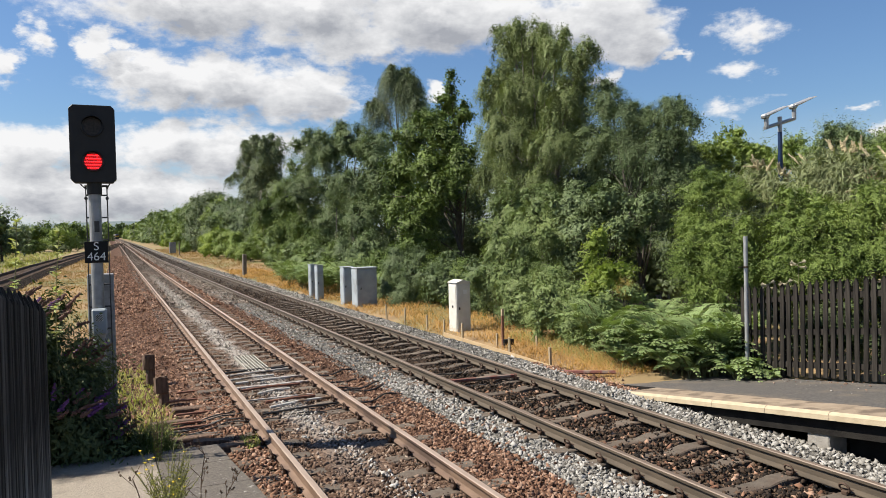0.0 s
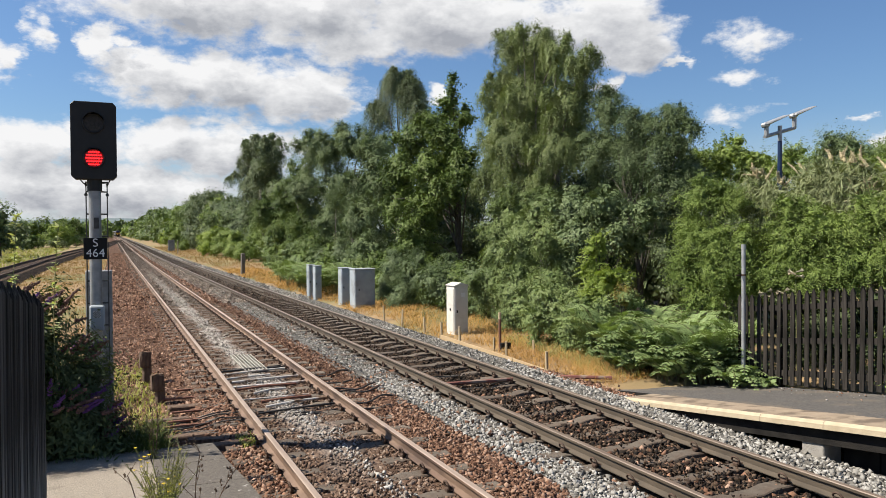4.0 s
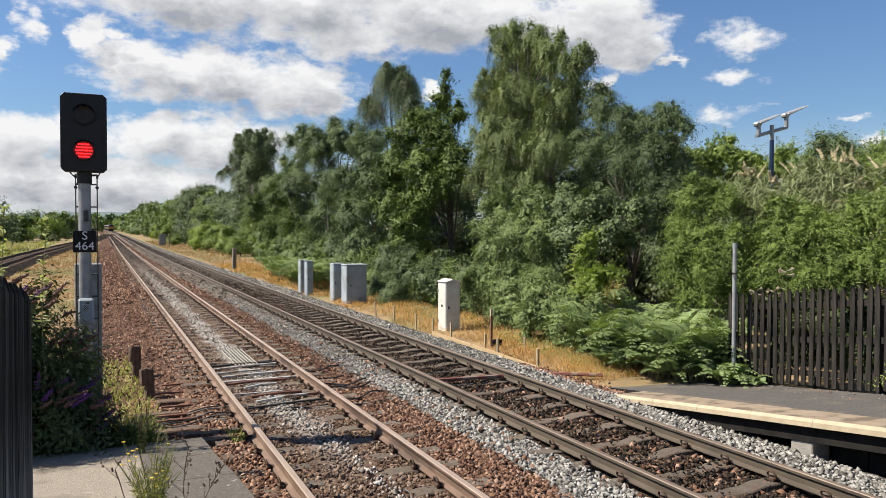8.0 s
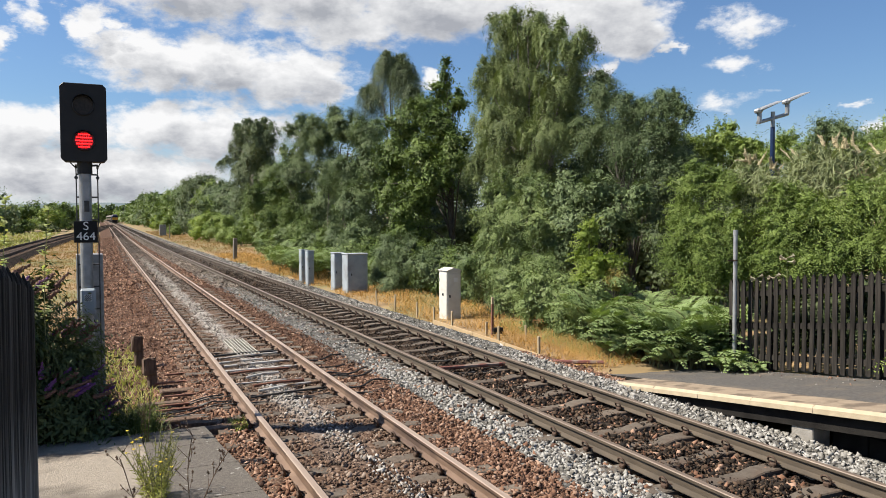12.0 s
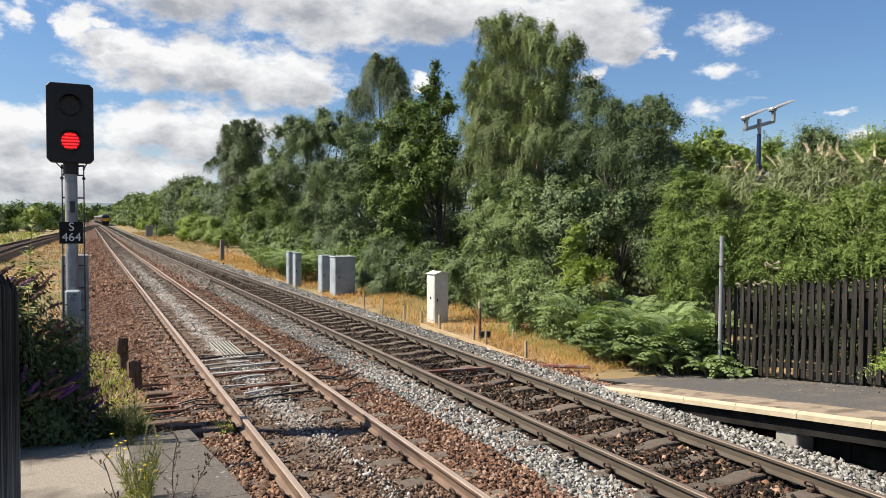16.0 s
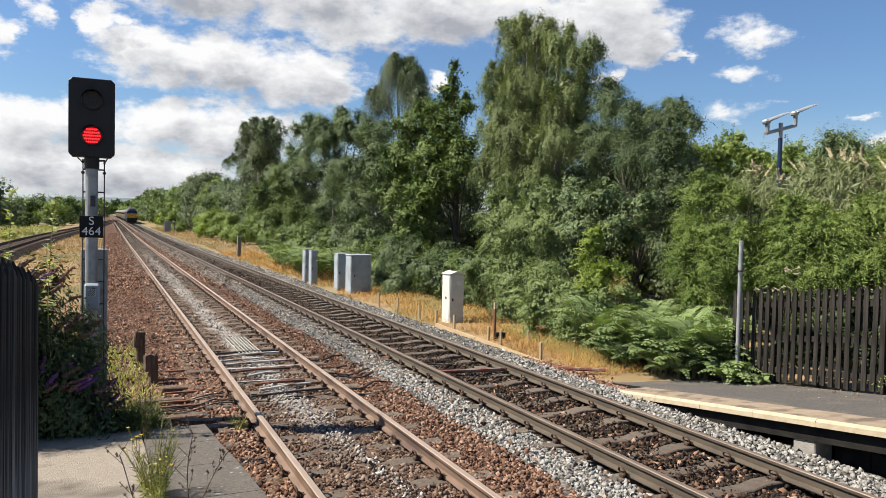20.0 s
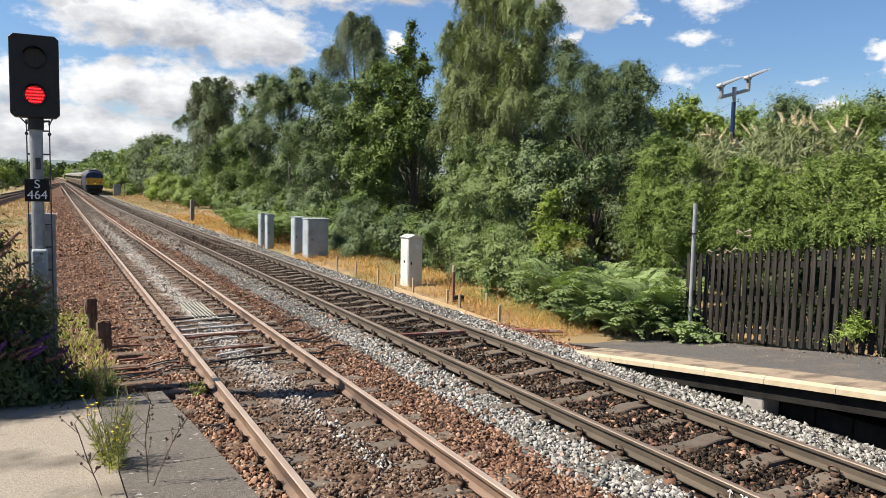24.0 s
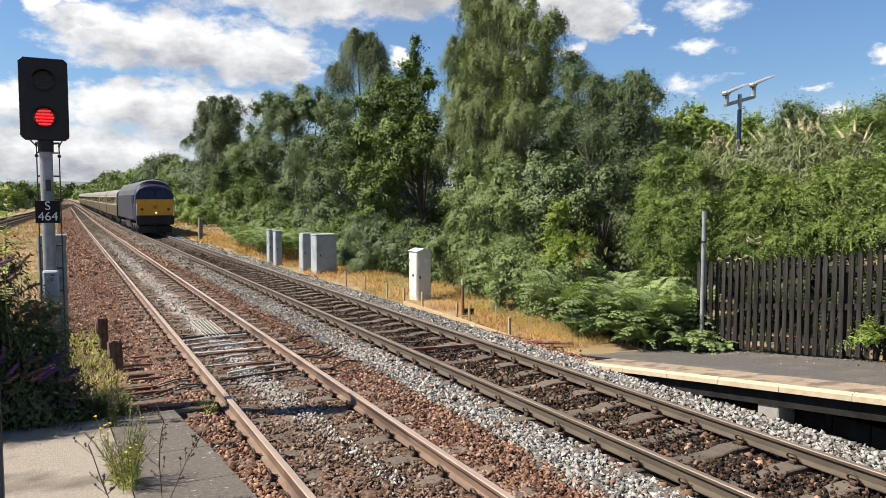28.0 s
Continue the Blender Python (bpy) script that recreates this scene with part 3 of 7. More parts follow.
def ground_z(x, y):
    return np.interp(x, XS, ZS) + rise(y) + swell(x, y)


RNG = np.random.default_rng(7)


# ---- ground and trackbed ----
def build_ground():
    xs = np.unique(np.concatenate([np.linspace(-900, -60, 12), np.linspace(-60, -8, 27), np.linspace(-8, 14, 45), np.linspace(14, 60, 24), np.linspace(60, 900, 12)]))
    ys = np.unique(np.concatenate([np.linspace(-60, -6, 10), np.linspace(-6, 60, 100), np.linspace(60, 300, 60), np.linspace(300, 1500, 24)]))
    gx, gy = np.meshgrid(xs, ys)
    gz = ground_z(gx, gy)
    rough = 0.05 * np.sin(gx * 1.7 + gy * 0.6) * np.sin(gy * 1.3 - gx * 0.4) + RNG.normal(0, 0.015, gx.shape)
    gz += rough * np.clip((np.abs(gx - 3.6) - 4.2) / 2, 0, 1)
    v = np.stack([gx, gy, gz], -1).reshape(-1, 3)
    n, m = gx.shape
    i = (np.arange(n - 1)[:, None] * m + np.arange(m - 1)).ravel()
    ob = arrays("ground", v, np.stack([i, i + 1, i + m + 1, i + m], 1), M["soil"])
    tagged(ob, "dry straw-coloured grass and bare soil beside the line", "ground", kind="structure")


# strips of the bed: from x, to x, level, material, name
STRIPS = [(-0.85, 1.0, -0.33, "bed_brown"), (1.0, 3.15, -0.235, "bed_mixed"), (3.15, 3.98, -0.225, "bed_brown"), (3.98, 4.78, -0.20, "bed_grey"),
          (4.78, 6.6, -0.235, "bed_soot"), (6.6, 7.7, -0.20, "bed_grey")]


def bed_z(x, y):
    return np.interp(x, [-1.3, -0.2, 0.9, 1.2, 3.2, 3.9, 4.4, 4.9, 5.0, 6.5, 6.75, 7.1, 7.4, 7.7], [-0.46, -0.36, -0.28, -0.19, -0.20, -0.20, -0.18, -0.21, -0.235, -0.235, -0.15, -0.09, -0.12, -0.22]) + rise(y) + swell(x, y)


def build_bed():
    all_ys = np.unique(np.concatenate([np.linspace(-12, 30, 140), np.linspace(30, 110, 100), np.linspace(110, 900, 80)]))
    for a, b, _, mat in STRIPS + [(3.98, 4.78, 0, "bed_pink")]:
        if a == 3.98:
            ys = np.linspace(-12, 36, 200) if mat == "bed_grey" else np.linspace(36, 900, 160)
        else:
            ys = all_ys
        xs = np.linspace(a, b, max(3, int((b - a) / 0.12)))
        gx, gy = np.meshgrid(xs, ys)
        gz = bed_z(gx, gy) + RNG.normal(0, 0.012, gx.shape)
        v = np.stack([gx + bend(gy), gy, gz], -1).reshape(-1, 3)
        n, m = gx.shape
        i = (np.arange(n - 1)[:, None] * m + np.arange(m - 1)).ravel()
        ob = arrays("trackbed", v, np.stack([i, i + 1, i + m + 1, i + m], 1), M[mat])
        words = {"bed_brown": "rusty brown ballast bed beside the rails", "bed_mixed": "brown and grey ballast bed between the rails", "bed_pink": "dull pinkish ballast ridge further along", "bed_grey": "fresh pale grey ballast bed along the rails", "bed_soot": "sooty dark ballast bed between the rails"}
        tagged(ob, words[mat], "ballast", kind="structure")


def stones(name, mat, label, count, xr, yr, size, power=1.0, keep=None, zf=bed_z, cat="ballast"):
    """Loose broken stones lying on the bed: six-cornered wedges, no two alike."""
    x = RNG.uniform(*xr, count)
    y = yr[0] + (yr[1] - yr[0]) * RNG.random(count) ** power
    if keep is not None:
        ok = keep(x, y)
        x, y = x[ok], y[ok]
    n = len(x)
    s = size * np.clip(np.exp(RNG.normal(-0.06, 0.33, n)), 0.4, 1.7)
    a = np.array([0, 2.1, 4.2, 1.0, 3.1, 5.2]) + RNG.normal(0, 0.35, (n, 6))
    v = np.stack([np.cos(a), np.sin(a), np.broadcast_to(np.array([-0.8, -0.8, -0.8, 0.8, 0.8, 0.8]), (n, 6))], -1) * 0.55
    v *= RNG.uniform(0.6, 1.25, (n, 6, 1)) * np.stack([RNG.uniform(1.0, 1.6, n), RNG.uniform(0.7, 1.1, n), RNG.uniform(0.42, 0.8, n)], 1)[:, None]
    q = RNG.normal(size=(n, 4)) * np.array([1, 0.45, 0.45, 1])
    q /= np.linalg.norm(q, axis=1)[:, None]
    w, a, b, c = q.T
    R = np.stack([1 - 2 * (b * b + c * c), 2 * (a * b - c * w), 2 * (a * c + b * w), 2 * (a * b + c * w), 1 - 2 * (a * a + c * c), 2 * (b * c - a * w), 2 * (a * c - b * w), 2 * (b * c + a * w), 1 - 2 * (a * a + b * b)], 1).reshape(n, 3, 3)
    v = np.einsum("nij,nkj->nki", R, v) * s[:, None, None]
    v += np.stack([x, y, zf(x, y) + s * RNG.uniform(0.0, 0.35, n)], 1)[:, None]
    f = np.array([[3, 4, 5], [0, 1, 3], [1, 4, 3], [1, 2, 4], [2, 5, 4], [2, 0, 5], [0, 3, 5]])
    close = y < 11
    k, m = int(close.sum()), n - int(close.sum())
    faces = np.concatenate([(np.arange(k)[:, None, None] * 6 + f[None]).reshape(-1, 3), (6 * k + np.arange(m)[:, None, None] * 4 + np.array([[0, 1, 3], [1, 2, 3], [2, 0, 3]])[None]).reshape(-1, 3)])
    ob = arrays(name, np.concatenate([v[close].reshape(-1, 3), v[~close][:, [0, 1, 2, 4]].reshape(-1, 3)]), faces, M[mat])
    return tagged(ob, label, cat, kind="stuff")


def off_sleepers(x0, x1):
    """Keeps most stones in the cribs: few lie on the sleepers themselves."""
    def keep(x, y):
        on = (np.abs((y - SLEEPER_Y0 + SLEEPER_GAP / 2) % SLEEPER_GAP - SLEEPER_GAP / 2) < 0.125) & (x > x0) & (x < x1)
        return ~on | (RNG.random(len(x)) < 0.3)
    return keep


def spilled(x, y):
    """Patches of ballast that cover parts of the sleepers."""
    row = np.floor((y - SLEEPER_Y0) / SLEEPER_GAP + 0.5)
    return np.sin(x * 3.1 + row * 2.4) + 0.6 * np.sin(x * 7.3 - row * 4.1) + RNG.normal(0, 0.25, len(x)) > np.interp(y, [7, 10, 16], [0.0, -0.3, -0.7])


SLEEPER_GAP, SLEEPER_Y0 = 0.66, 0.44


def build_stones():
    near, far = off_sleepers(1.15, 3.55), off_sleepers(4.52, 6.93)
    stones("brown_ballast", "st_brown", "loose rusty brown ballast stones beside the rail", 42000, (-0.6, 1.53), (2.3, 40), 0.041, 1.6)
    stones("track_ballast", "st_mixed", "loose brown and grey ballast between the rails", 23000, (1.66, 3.05), (1.8, 30), 0.036, 1.8, near)
    stones("whitened_ballast", "st_pale", "ballast whitened along the middle of the track", 11000, (1.75, 3.0), (4.4, 48), 0.034, 1.4, lambda x, y: np.abs(x - 2.33 - 0.05 * np.clip(9 - y, 0, 5)) < (0.06 + 0.42 * RNG.random(len(x)) ** 1.5) * (0.5 + 0.5 * np.sin(y * 0.9 + 0.5) ** 2) * np.interp(y, [4.4, 6.4, 8, 9.5, 20, 48], [0.3, 0.65, 0.9, 1, 1, 0.6]), lambda x, y: bed_z(x, y) + 0.026 )
    stones("brown_ballast", "st_rust", "loose dark rusty ballast stones between the tracks", 28000, (3.16, 4.15), (1.2, 34), 0.037, 1.9)
    stones("grey_ballast", "st_grey", "fresh pale grey ballast ridge between the tracks", 22000, (4.0, 4.84), (0.8, 38), 0.039, 1.6, lambda x, y: x > 4.1 + 0.12 * np.sin(y * 1.3) * np.sin(y * 0.47) + 0.12 * RNG.random(len(x)))
    stones("brown_ballast", "st_brown", "scattered brown ballast in the grey ridge", 500, (4.0, 4.9), (0.8, 30), 0.055, 1.4)
    stones("sooty_ballast", "st_soot", "sooty dark ballast between the rails", 17000, (5.04, 6.42), (1.0, 28), 0.042, 1.5, far)
    stones("sooty_ballast", "st_soot", "dark ballast spilled over the sleepers", 9000, (5.06, 6.4), (1.0, 40), 0.036, 1.5, spilled, lambda x, y: rise(y) - 0.19)
    stones("brown_ballast", "st_brown", "brown ballast mixed into the dark track", 1500, (5.04, 6.42), (1.0, 10), 0.05, 1.2, far)
    stones("grey_ballast", "st_grey", "fresh pale grey ballast shoulder by the platform", 17000, (6.54, 7.35), (0.5, 36), 0.040, 1.6)
    for name, mat, label, x0, x1, n in (("brown_ballast", "st_brown", "brown ballast further along the cess", -0.7, 1.5, 13000), ("track_ballast", "st_dust", "dull dusty ballast further along the near track", 1.66, 3.05, 8000),
                                        ("brown_ballast", "st_brown", "rusty ballast between the tracks further on", 3.16, 3.9, 4500), ("pinkish_ballast", "st_pink", "pinkish grey ballast ridge further on", 3.85, 4.86, 7500), ("sooty_ballast", "st_soot", "dark ballast further along the far track", 5.04, 6.42, 7000), ("grey_ballast", "st_grey", "grey ballast shoulder further on", 6.54, 7.5, 6000)):
        stones(name, mat, label, n, (x0, x1), (29, 130), 0.075, 1.7, near if x0 < 3 else None)


# ---- tracks ----
def rail_mesh(x, ys, head):
    """A flat-bottomed rail swept along y; head says which tone its running face has."""
    prof = [(-0.07, -0.159), (0.07, -0.159), (0.07, -0.148), (0.012, -0.125), (0.010, -0.05), (0.035, -0.036), (0.036, -0.008), (0.028, 0.0), (-0.028, 0.0), (-0.036, -0.008), (-0.035, -0.036), (-0.010, -0.05), (-0.012, -0.125), (-0.07, -0.148)]
    n = len(prof)
    v, f, mi = [], [], []
    for j, y in enumerate(ys):
        for px, pz in prof:
            v.append((x + px + float(bend(y)), y, pz + float(rise(y))))
        if j:
            a, b = (j - 1) * n, j * n
            for k in range(n):
                k2 = (k + 1) % n
                f.append((a + k, a + k2, b + k2, b + k))
                mi.append(1 if k in (6, 7, 8) else 0)
    f.append(tuple(range(n)))
    mi.append(0)
    me = bpy.data.meshes.new("rail")
    me.from_pydata(v, [], f)
    me.polygons.foreach_set("material_index", mi)
    return me


def sleeper_mesh(length=2.5):
    bm = bmesh.new()
    # raised rail seats at both ends, a lower waist between
    st = [(-0.5, 0), (-0.17, 0), (-0.1, -0.035), (0.1, -0.035), (0.17, 0), (0.5, 0)]
    rings = []
    for u, dz in st:
        x = u * length
        rings.append([bm.verts.new((x, y, z)) for y, z in ((-0.135, -0.14), (-0.11, dz - 0.012), (-0.098, dz), (0.098, dz), (0.11, dz - 0.012), (0.135, -0.14))])
    for a, b in zip(rings, rings[1:]):
        for k in range(5):
            bm.faces.new((a[k], b[k], b[k + 1], a[k + 1]))
    for r, flip in ((rings[0], False), (rings[-1], True)):
        bm.faces.new(r if not flip else r[::-1])
    bmesh.ops.recalc_face_normals(bm, faces=bm.faces)
    me = bpy.data.meshes.new("sleeper")
    bm.to_mesh(me)
    bm.free()
    me.materials.append(M["sleeper"])
    return me


def clip_mesh():
    """A sprung clip: a bent bar in a cast shoulder."""
    bm = bmesh.new()
    box(bm, (0.012, 0, 0.004), (0.035, 0.055, 0.034), 0.006)
    ring = [(0.02 + 0.012 * math.sin(a), 0.044 * math.cos(a), 0.042 + 0.036 * math.sin(a)) for a in np.linspace(-2.3, 3.6, 12)]
    tube(bm, [(-0.045, -0.02, 0.012)] + ring + [(-0.04, 0.03, 0.014)], 0.010, 5)
    me = bpy.data.meshes.new("rail_clip")
    bm.to_mesh(me)
    bm.free()
    me.materials.append(M["clip"])
    return me


def build_track(name, xl, label, side, top, y_near=66):
    track = empty(name)
    tagged(track, label, "railway track", kind="structure")
    ys = np.unique(np.concatenate([np.linspace(-14, 90, 53), np.linspace(90, 800, 60)]))
    for x in (xl, xl + 1.505):
        link_mesh("rail", rail_mesh(x, ys, top), (M[side], M[top]), track)
    sm, cm = sleeper_mesh(), clip_mesh()
    cx = xl + 0.7525
    y = SLEEPER_Y0 - 8 * SLEEPER_GAP
    k = 0
    while y < y_near:
        s = new("sleeper", sm)
        s.parent = track
        s.matrix_basis = pose(cx + random.uniform(-0.02, 0.02), y + random.uniform(-0.03, 0.03), -0.176 + float(rise(y)), 0, 0, random.uniform(-0.7, 0.7))
        if y < 34:
            for x in (xl, xl + 1.505):
                for sgn in (-1, 1):
                    c = new("rail_clip", cm)
                    c.parent = track
                    c.matrix_basis = pose(x + sgn * 0.09, y, -0.158 + float(rise(y)), 0, 0, 0 if sgn > 0 else 180) @ Matrix.Scale(1.25, 4)
        y += SLEEPER_GAP
        k += 1
    # the rest lies too far off to be told apart
    bm = bmesh.new()
    while y < 300:
        box(bm, (cx, y, -0.25 + float(rise(y))), (2.5, 0.22, 0.15))
        y += SLEEPER_GAP
    tagged(part("far_sleepers", bm, M["sleeper"], track), kind="stuff")
    return track


def branch_x(y):
    """The single line that joins from the other side."""
    return np.interp(y, [-30, 30, 60, 80, 100, 120, 140, 180, 230, 270, 310], [-7.9, -7.4, -7.25, -7.15, -6.6, -5.8, -4.8, -2.9, -0.6, 1.2, 2.3])


def build_branch():
    track = empty("branch_track")
    tagged(track, "dark single track joining the main line beyond dry grass", "railway track", kind="structure")
    ys = np.linspace(-30, 300, 120)
    for off in (-0.7525, 0.7525):
        bm = bmesh.new()
        for a, b in zip(ys, ys[1:]):
            xa, xb = float(branch_x(a)) + off, float(branch_x(b)) + off
            q = [bm.verts.new((x + w, y, z + float(rise(y)))) for x, y in ((xa, a), (xb, b)) for w, z in ((-0.06, 0.03), (-0.04, 0.24), (0.04, 0.24), (0.06, 0.03))]
            for k in range(3):
                bm.faces.new((q[k], q[k + 1], q[k + 5], q[k + 4]))
        part("rail", bm, M["clip"], track)
    bm = bmesh.new()
    for a, b in zip(ys, ys[1:]):
        q = [bm.verts.new((float(branch_x(y)) + w, y, z + float(rise(y)))) for y in (a, b) for w, z in ((-1.75, -0.42), (-1.28, 0.02), (1.28, 0.02), (1.75, -0.42))]
        for k in range(3):
            bm.faces.new((q[k], q[k + 1], q[k + 5], q[k + 4]))
    part("branch_bed", bm, M["bed_soot"], track)
    sm = sleeper_mesh()
    sm.materials[0] = M["oldwood"]
    y = 30.0
    while y < 130:
        s = new("sleeper", sm)
        s.parent = track
        dx = float(branch_x(y + 1) - branch_x(y - 1)) / 2
        s.matrix_basis = pose(float(branch_x(y)), y, 0.05 + float(rise(y)), 0, 0, -math.degrees(math.atan(dx)))
        y += 0.7


# ---- platforms ----
def right_ramp(y):
    return np.clip(-0.06 + 0.122 * (7.49 - y), -0.3, 0.93)


def left_ramp(y):
    return np.clip(0.04 + 0.118 * (7.25 - y), -0.5, 0.93)


def slab(name, x0, x1, ys, zf, thick, mats, parent=None, jag=0.0, label=""):
    """A sloping slab between x0 and x1; first material on top, second on the sides."""
    bm = bmesh.new()
    rows = []
    for y in ys:
        z = float(zf(y))
        j = random.uniform(-jag, jag)
        rows.append([bm.verts.new(p) for p in ((x0, y, z), (x1 + j, y, z), (x1 + j, y, z - thick), (x0, y, z - thick))])
    for a, b in zip(rows, rows[1:]):
        for k in range(4):
            f = bm.faces.new((a[k], a[(k + 1) % 4], b[(k + 1) % 4], b[k]))
            f.material_index = 0 if k == 0 or len(mats) == 1 else 1
    for r in (rows[0], rows[-1]):
        f = bm.faces.new(r)
        f.material_index = len(mats) - 1
    bmesh.ops.recalc_face_normals(bm, faces=bm.faces)
    return part(name, bm, [M[m] for m in mats], parent, label)


def build_right_platform():
    plat = empty("platform_far")
    tagged(plat, "tarmac platform ramp with a cream-edged stone coping", "platform", kind="structure")
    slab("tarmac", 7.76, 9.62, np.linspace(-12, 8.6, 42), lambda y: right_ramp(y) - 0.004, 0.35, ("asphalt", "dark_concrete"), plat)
    # coping stones 0.9 m long, each with its painted nose
    y = 7.49
    while y > -11:
        bm = bmesh.new()
        y0, y1 = y - 0.895, y
        za, zb = float(right_ramp(y0)), float(right_ramp(y1))
        prof = [(7.76, 0), (7.215, 0), (7.185, -0.012), (7.17, -0.035), (7.17, -0.095), (7.76, -0.095)]
        a = [bm.verts.new((x, y0, za + z)) for x, z in prof]
        b = [bm.verts.new((x, y1, zb + z)) for x, z in prof]
        for k in range(6):
            f = bm.faces.new((a[k], a[(k + 1) % 6], b[(k + 1) % 6], b[k]))
            f.material_index = 0 if k == 0 else 1
        bm.faces.new(a)
        bm.faces.new(b[::-1])
        bmesh.ops.recalc_face_normals(bm, faces=bm.faces)
        part("coping_stone", bm, (M["coping_top"], M["coping_edge"]), plat)
        y -= 0.9
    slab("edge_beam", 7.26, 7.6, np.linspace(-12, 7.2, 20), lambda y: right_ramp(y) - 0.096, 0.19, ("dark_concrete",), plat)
    for py in (4.07, 1.6, -0.9, -3.4, -5.9):
        bm = bmesh.new()
        top = float(right_ramp(py)) - 0.28
        box(bm, (7.43, py + 0.05, (top - 0.55) / 2), (0.30, 0.30, top + 0.55), 0.012)
        part("pier", bm, M["pier"], plat)
        # blocks between piers, their colour darkened to stand for shade below the deck
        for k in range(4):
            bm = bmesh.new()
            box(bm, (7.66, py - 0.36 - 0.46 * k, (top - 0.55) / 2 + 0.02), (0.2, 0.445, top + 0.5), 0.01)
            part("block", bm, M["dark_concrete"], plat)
    # wall added behind the piers, near-black so the void looks unlit
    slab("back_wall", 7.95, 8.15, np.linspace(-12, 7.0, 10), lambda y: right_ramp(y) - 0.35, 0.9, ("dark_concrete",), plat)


def build_left_platform():
    plat = empty("platform_near")
    tagged(plat, "worn concrete platform ramp with darker edge slabs", "platform", kind="structure")
    slab("concrete_deck", -3.0, 0.16, np.linspace(-14, 7.3, 44), lambda y: left_ramp(y), 0.6, ("concrete", "dark_concrete"), plat)
    y = 7.25
    while y > -13:
        slab("edge_slab", 0.168, 0.88, np.linspace(y - 1.19, y, 3), lambda t: left_ramp(t) + 0.004, 0.5, ("slab", "dark_concrete"), plat, 0.008)
        y -= 1.2


# ---- fences ----
def picket_mesh(w, h, t):
    bm = bmesh.new()
    a = [bm.verts.new(p) for p in ((-t / 2, -w / 2, 0), (-t / 2, w / 2, 0), (-t / 2, w / 2, h - 0.07), (-t / 2, 0.008, h), (-t / 2, -0.008, h), (-t / 2, -w / 2, h - 0.07))]
    f = bm.faces.new(a)
    r = bmesh.ops.extrude_face_region(bm, geom=[f])
    bmesh.ops.translate(bm, vec=(t, 0, 0), verts=[v for v in r["geom"] if isinstance(v, bmesh.types.BMVert)])
    bmesh.ops.recalc_face_normals(bm, faces=bm.faces)
    me = bpy.data.meshes.new("picket")
    bm.to_mesh(me)
    bm.free()
    return me


def pale_mesh(w, h):
    """A half-round pale with a pointed head."""
    bm = bmesh.new()
    arc = [(0.5 * w * math.sin(a), 0.5 * w * math.cos(a)) for a in np.linspace(0, math.pi, 7)]
    rows = [[bm.verts.new((x * k, y * k, z)) for x, y in arc] for z, k in ((0, 1), (h - 0.06, 1), (h, 0.25))]
    for a, b in zip(rows, rows[1:]):
        for k in range(7):
            bm.faces.new((a[k], b[k], b[(k + 1) % 7], a[(k + 1) % 7]))
    bm.faces.new(rows[-1])
    bmesh.ops.recalc_face_normals(bm, faces=bm.faces)
    me = bpy.data.meshes.new("picket")
    bm.to_mesh(me)
    bm.free()
    return me


def build_fence(name, x, y0, y1, zf, side, gap, w, h, mat, label, foot=0.03):
    fence = empty(name, pose(x, y1, float(zf(y1))))
    tagged(fence, label, "fence")
    inv = fence.matrix_world.inverted()
    me = picket_mesh(w, h, 0.02) if side > 0 else pale_mesh(w, h)
    me.materials.append(M[mat])
    y = y1
    while y > y0:
        p = new("picket", me)
        p.parent = fence
        p.matrix_basis = inv @ pose(x + random.uniform(-0.003, 0.003), y, float(zf(y)) + foot + random.uniform(-0.016, 0.016), random.uniform(-0.8, 0.8), 0, random.uniform(-5, 5))
        y -= gap
    ys = np.linspace(y0, y1 - 0.02, 12)
    for hz in (0.22, 0.74, 1.28):
        bm = bmesh.new()
        rows = []
        for yy in ys:
            z = float(zf(yy)) + hz * h / 1.5
            rows.append([bm.verts.new(inv @ Vector((x + side * dx, yy, z + dz))) for dx, dz in ((0.013, -0.045), (0.055, -0.045), (0.055, 0.045), (0.013, 0.045))])
        for a, b in zip(rows, rows[1:]):
            for k in range(4):
                bm.faces.new((a[k], a[(k + 1) % 4], b[(k + 1) % 4], b[k]))
        bm.faces.new(rows[0])
        bm.faces.new(rows[-1][::-1])
        bmesh.ops.recalc_face_normals(bm, faces=bm.faces)
        part("fence_rail", bm, M[mat], fence)
    y = y1 - 0.75
    while y > y0:
        bm = bmesh.new()
        z = float(zf(y))
        box(bm, inv @ Vector((x + side * 0.11, y, z + h * 0.42)), (0.1, 0.1, h * 0.95), 0.006)
        part("fence_post", bm, M[mat], fence)
        y -= 1.9
    return fence


# ---- signal ----
def text_mesh(body, size, mat, parent, m, name="lettering"):
    cu = bpy.data.curves.new(name, "FONT")
    cu.body, cu.size, cu.align_x, cu.align_y, cu.extrude = body, size, "CENTER", "CENTER", 0.002
    tmp = bpy.data.objects.new(name, cu)
    scene.collection.objects.link(tmp)
    dg = bpy.context.evaluated_depsgraph_get()
    me = bpy.data.meshes.new_from_object(tmp.evaluated_get(dg))
    bpy.data.objects.remove(tmp)
    ob = link_mesh(name, me, M[mat], parent)
    ob.matrix_basis = m
    return ob


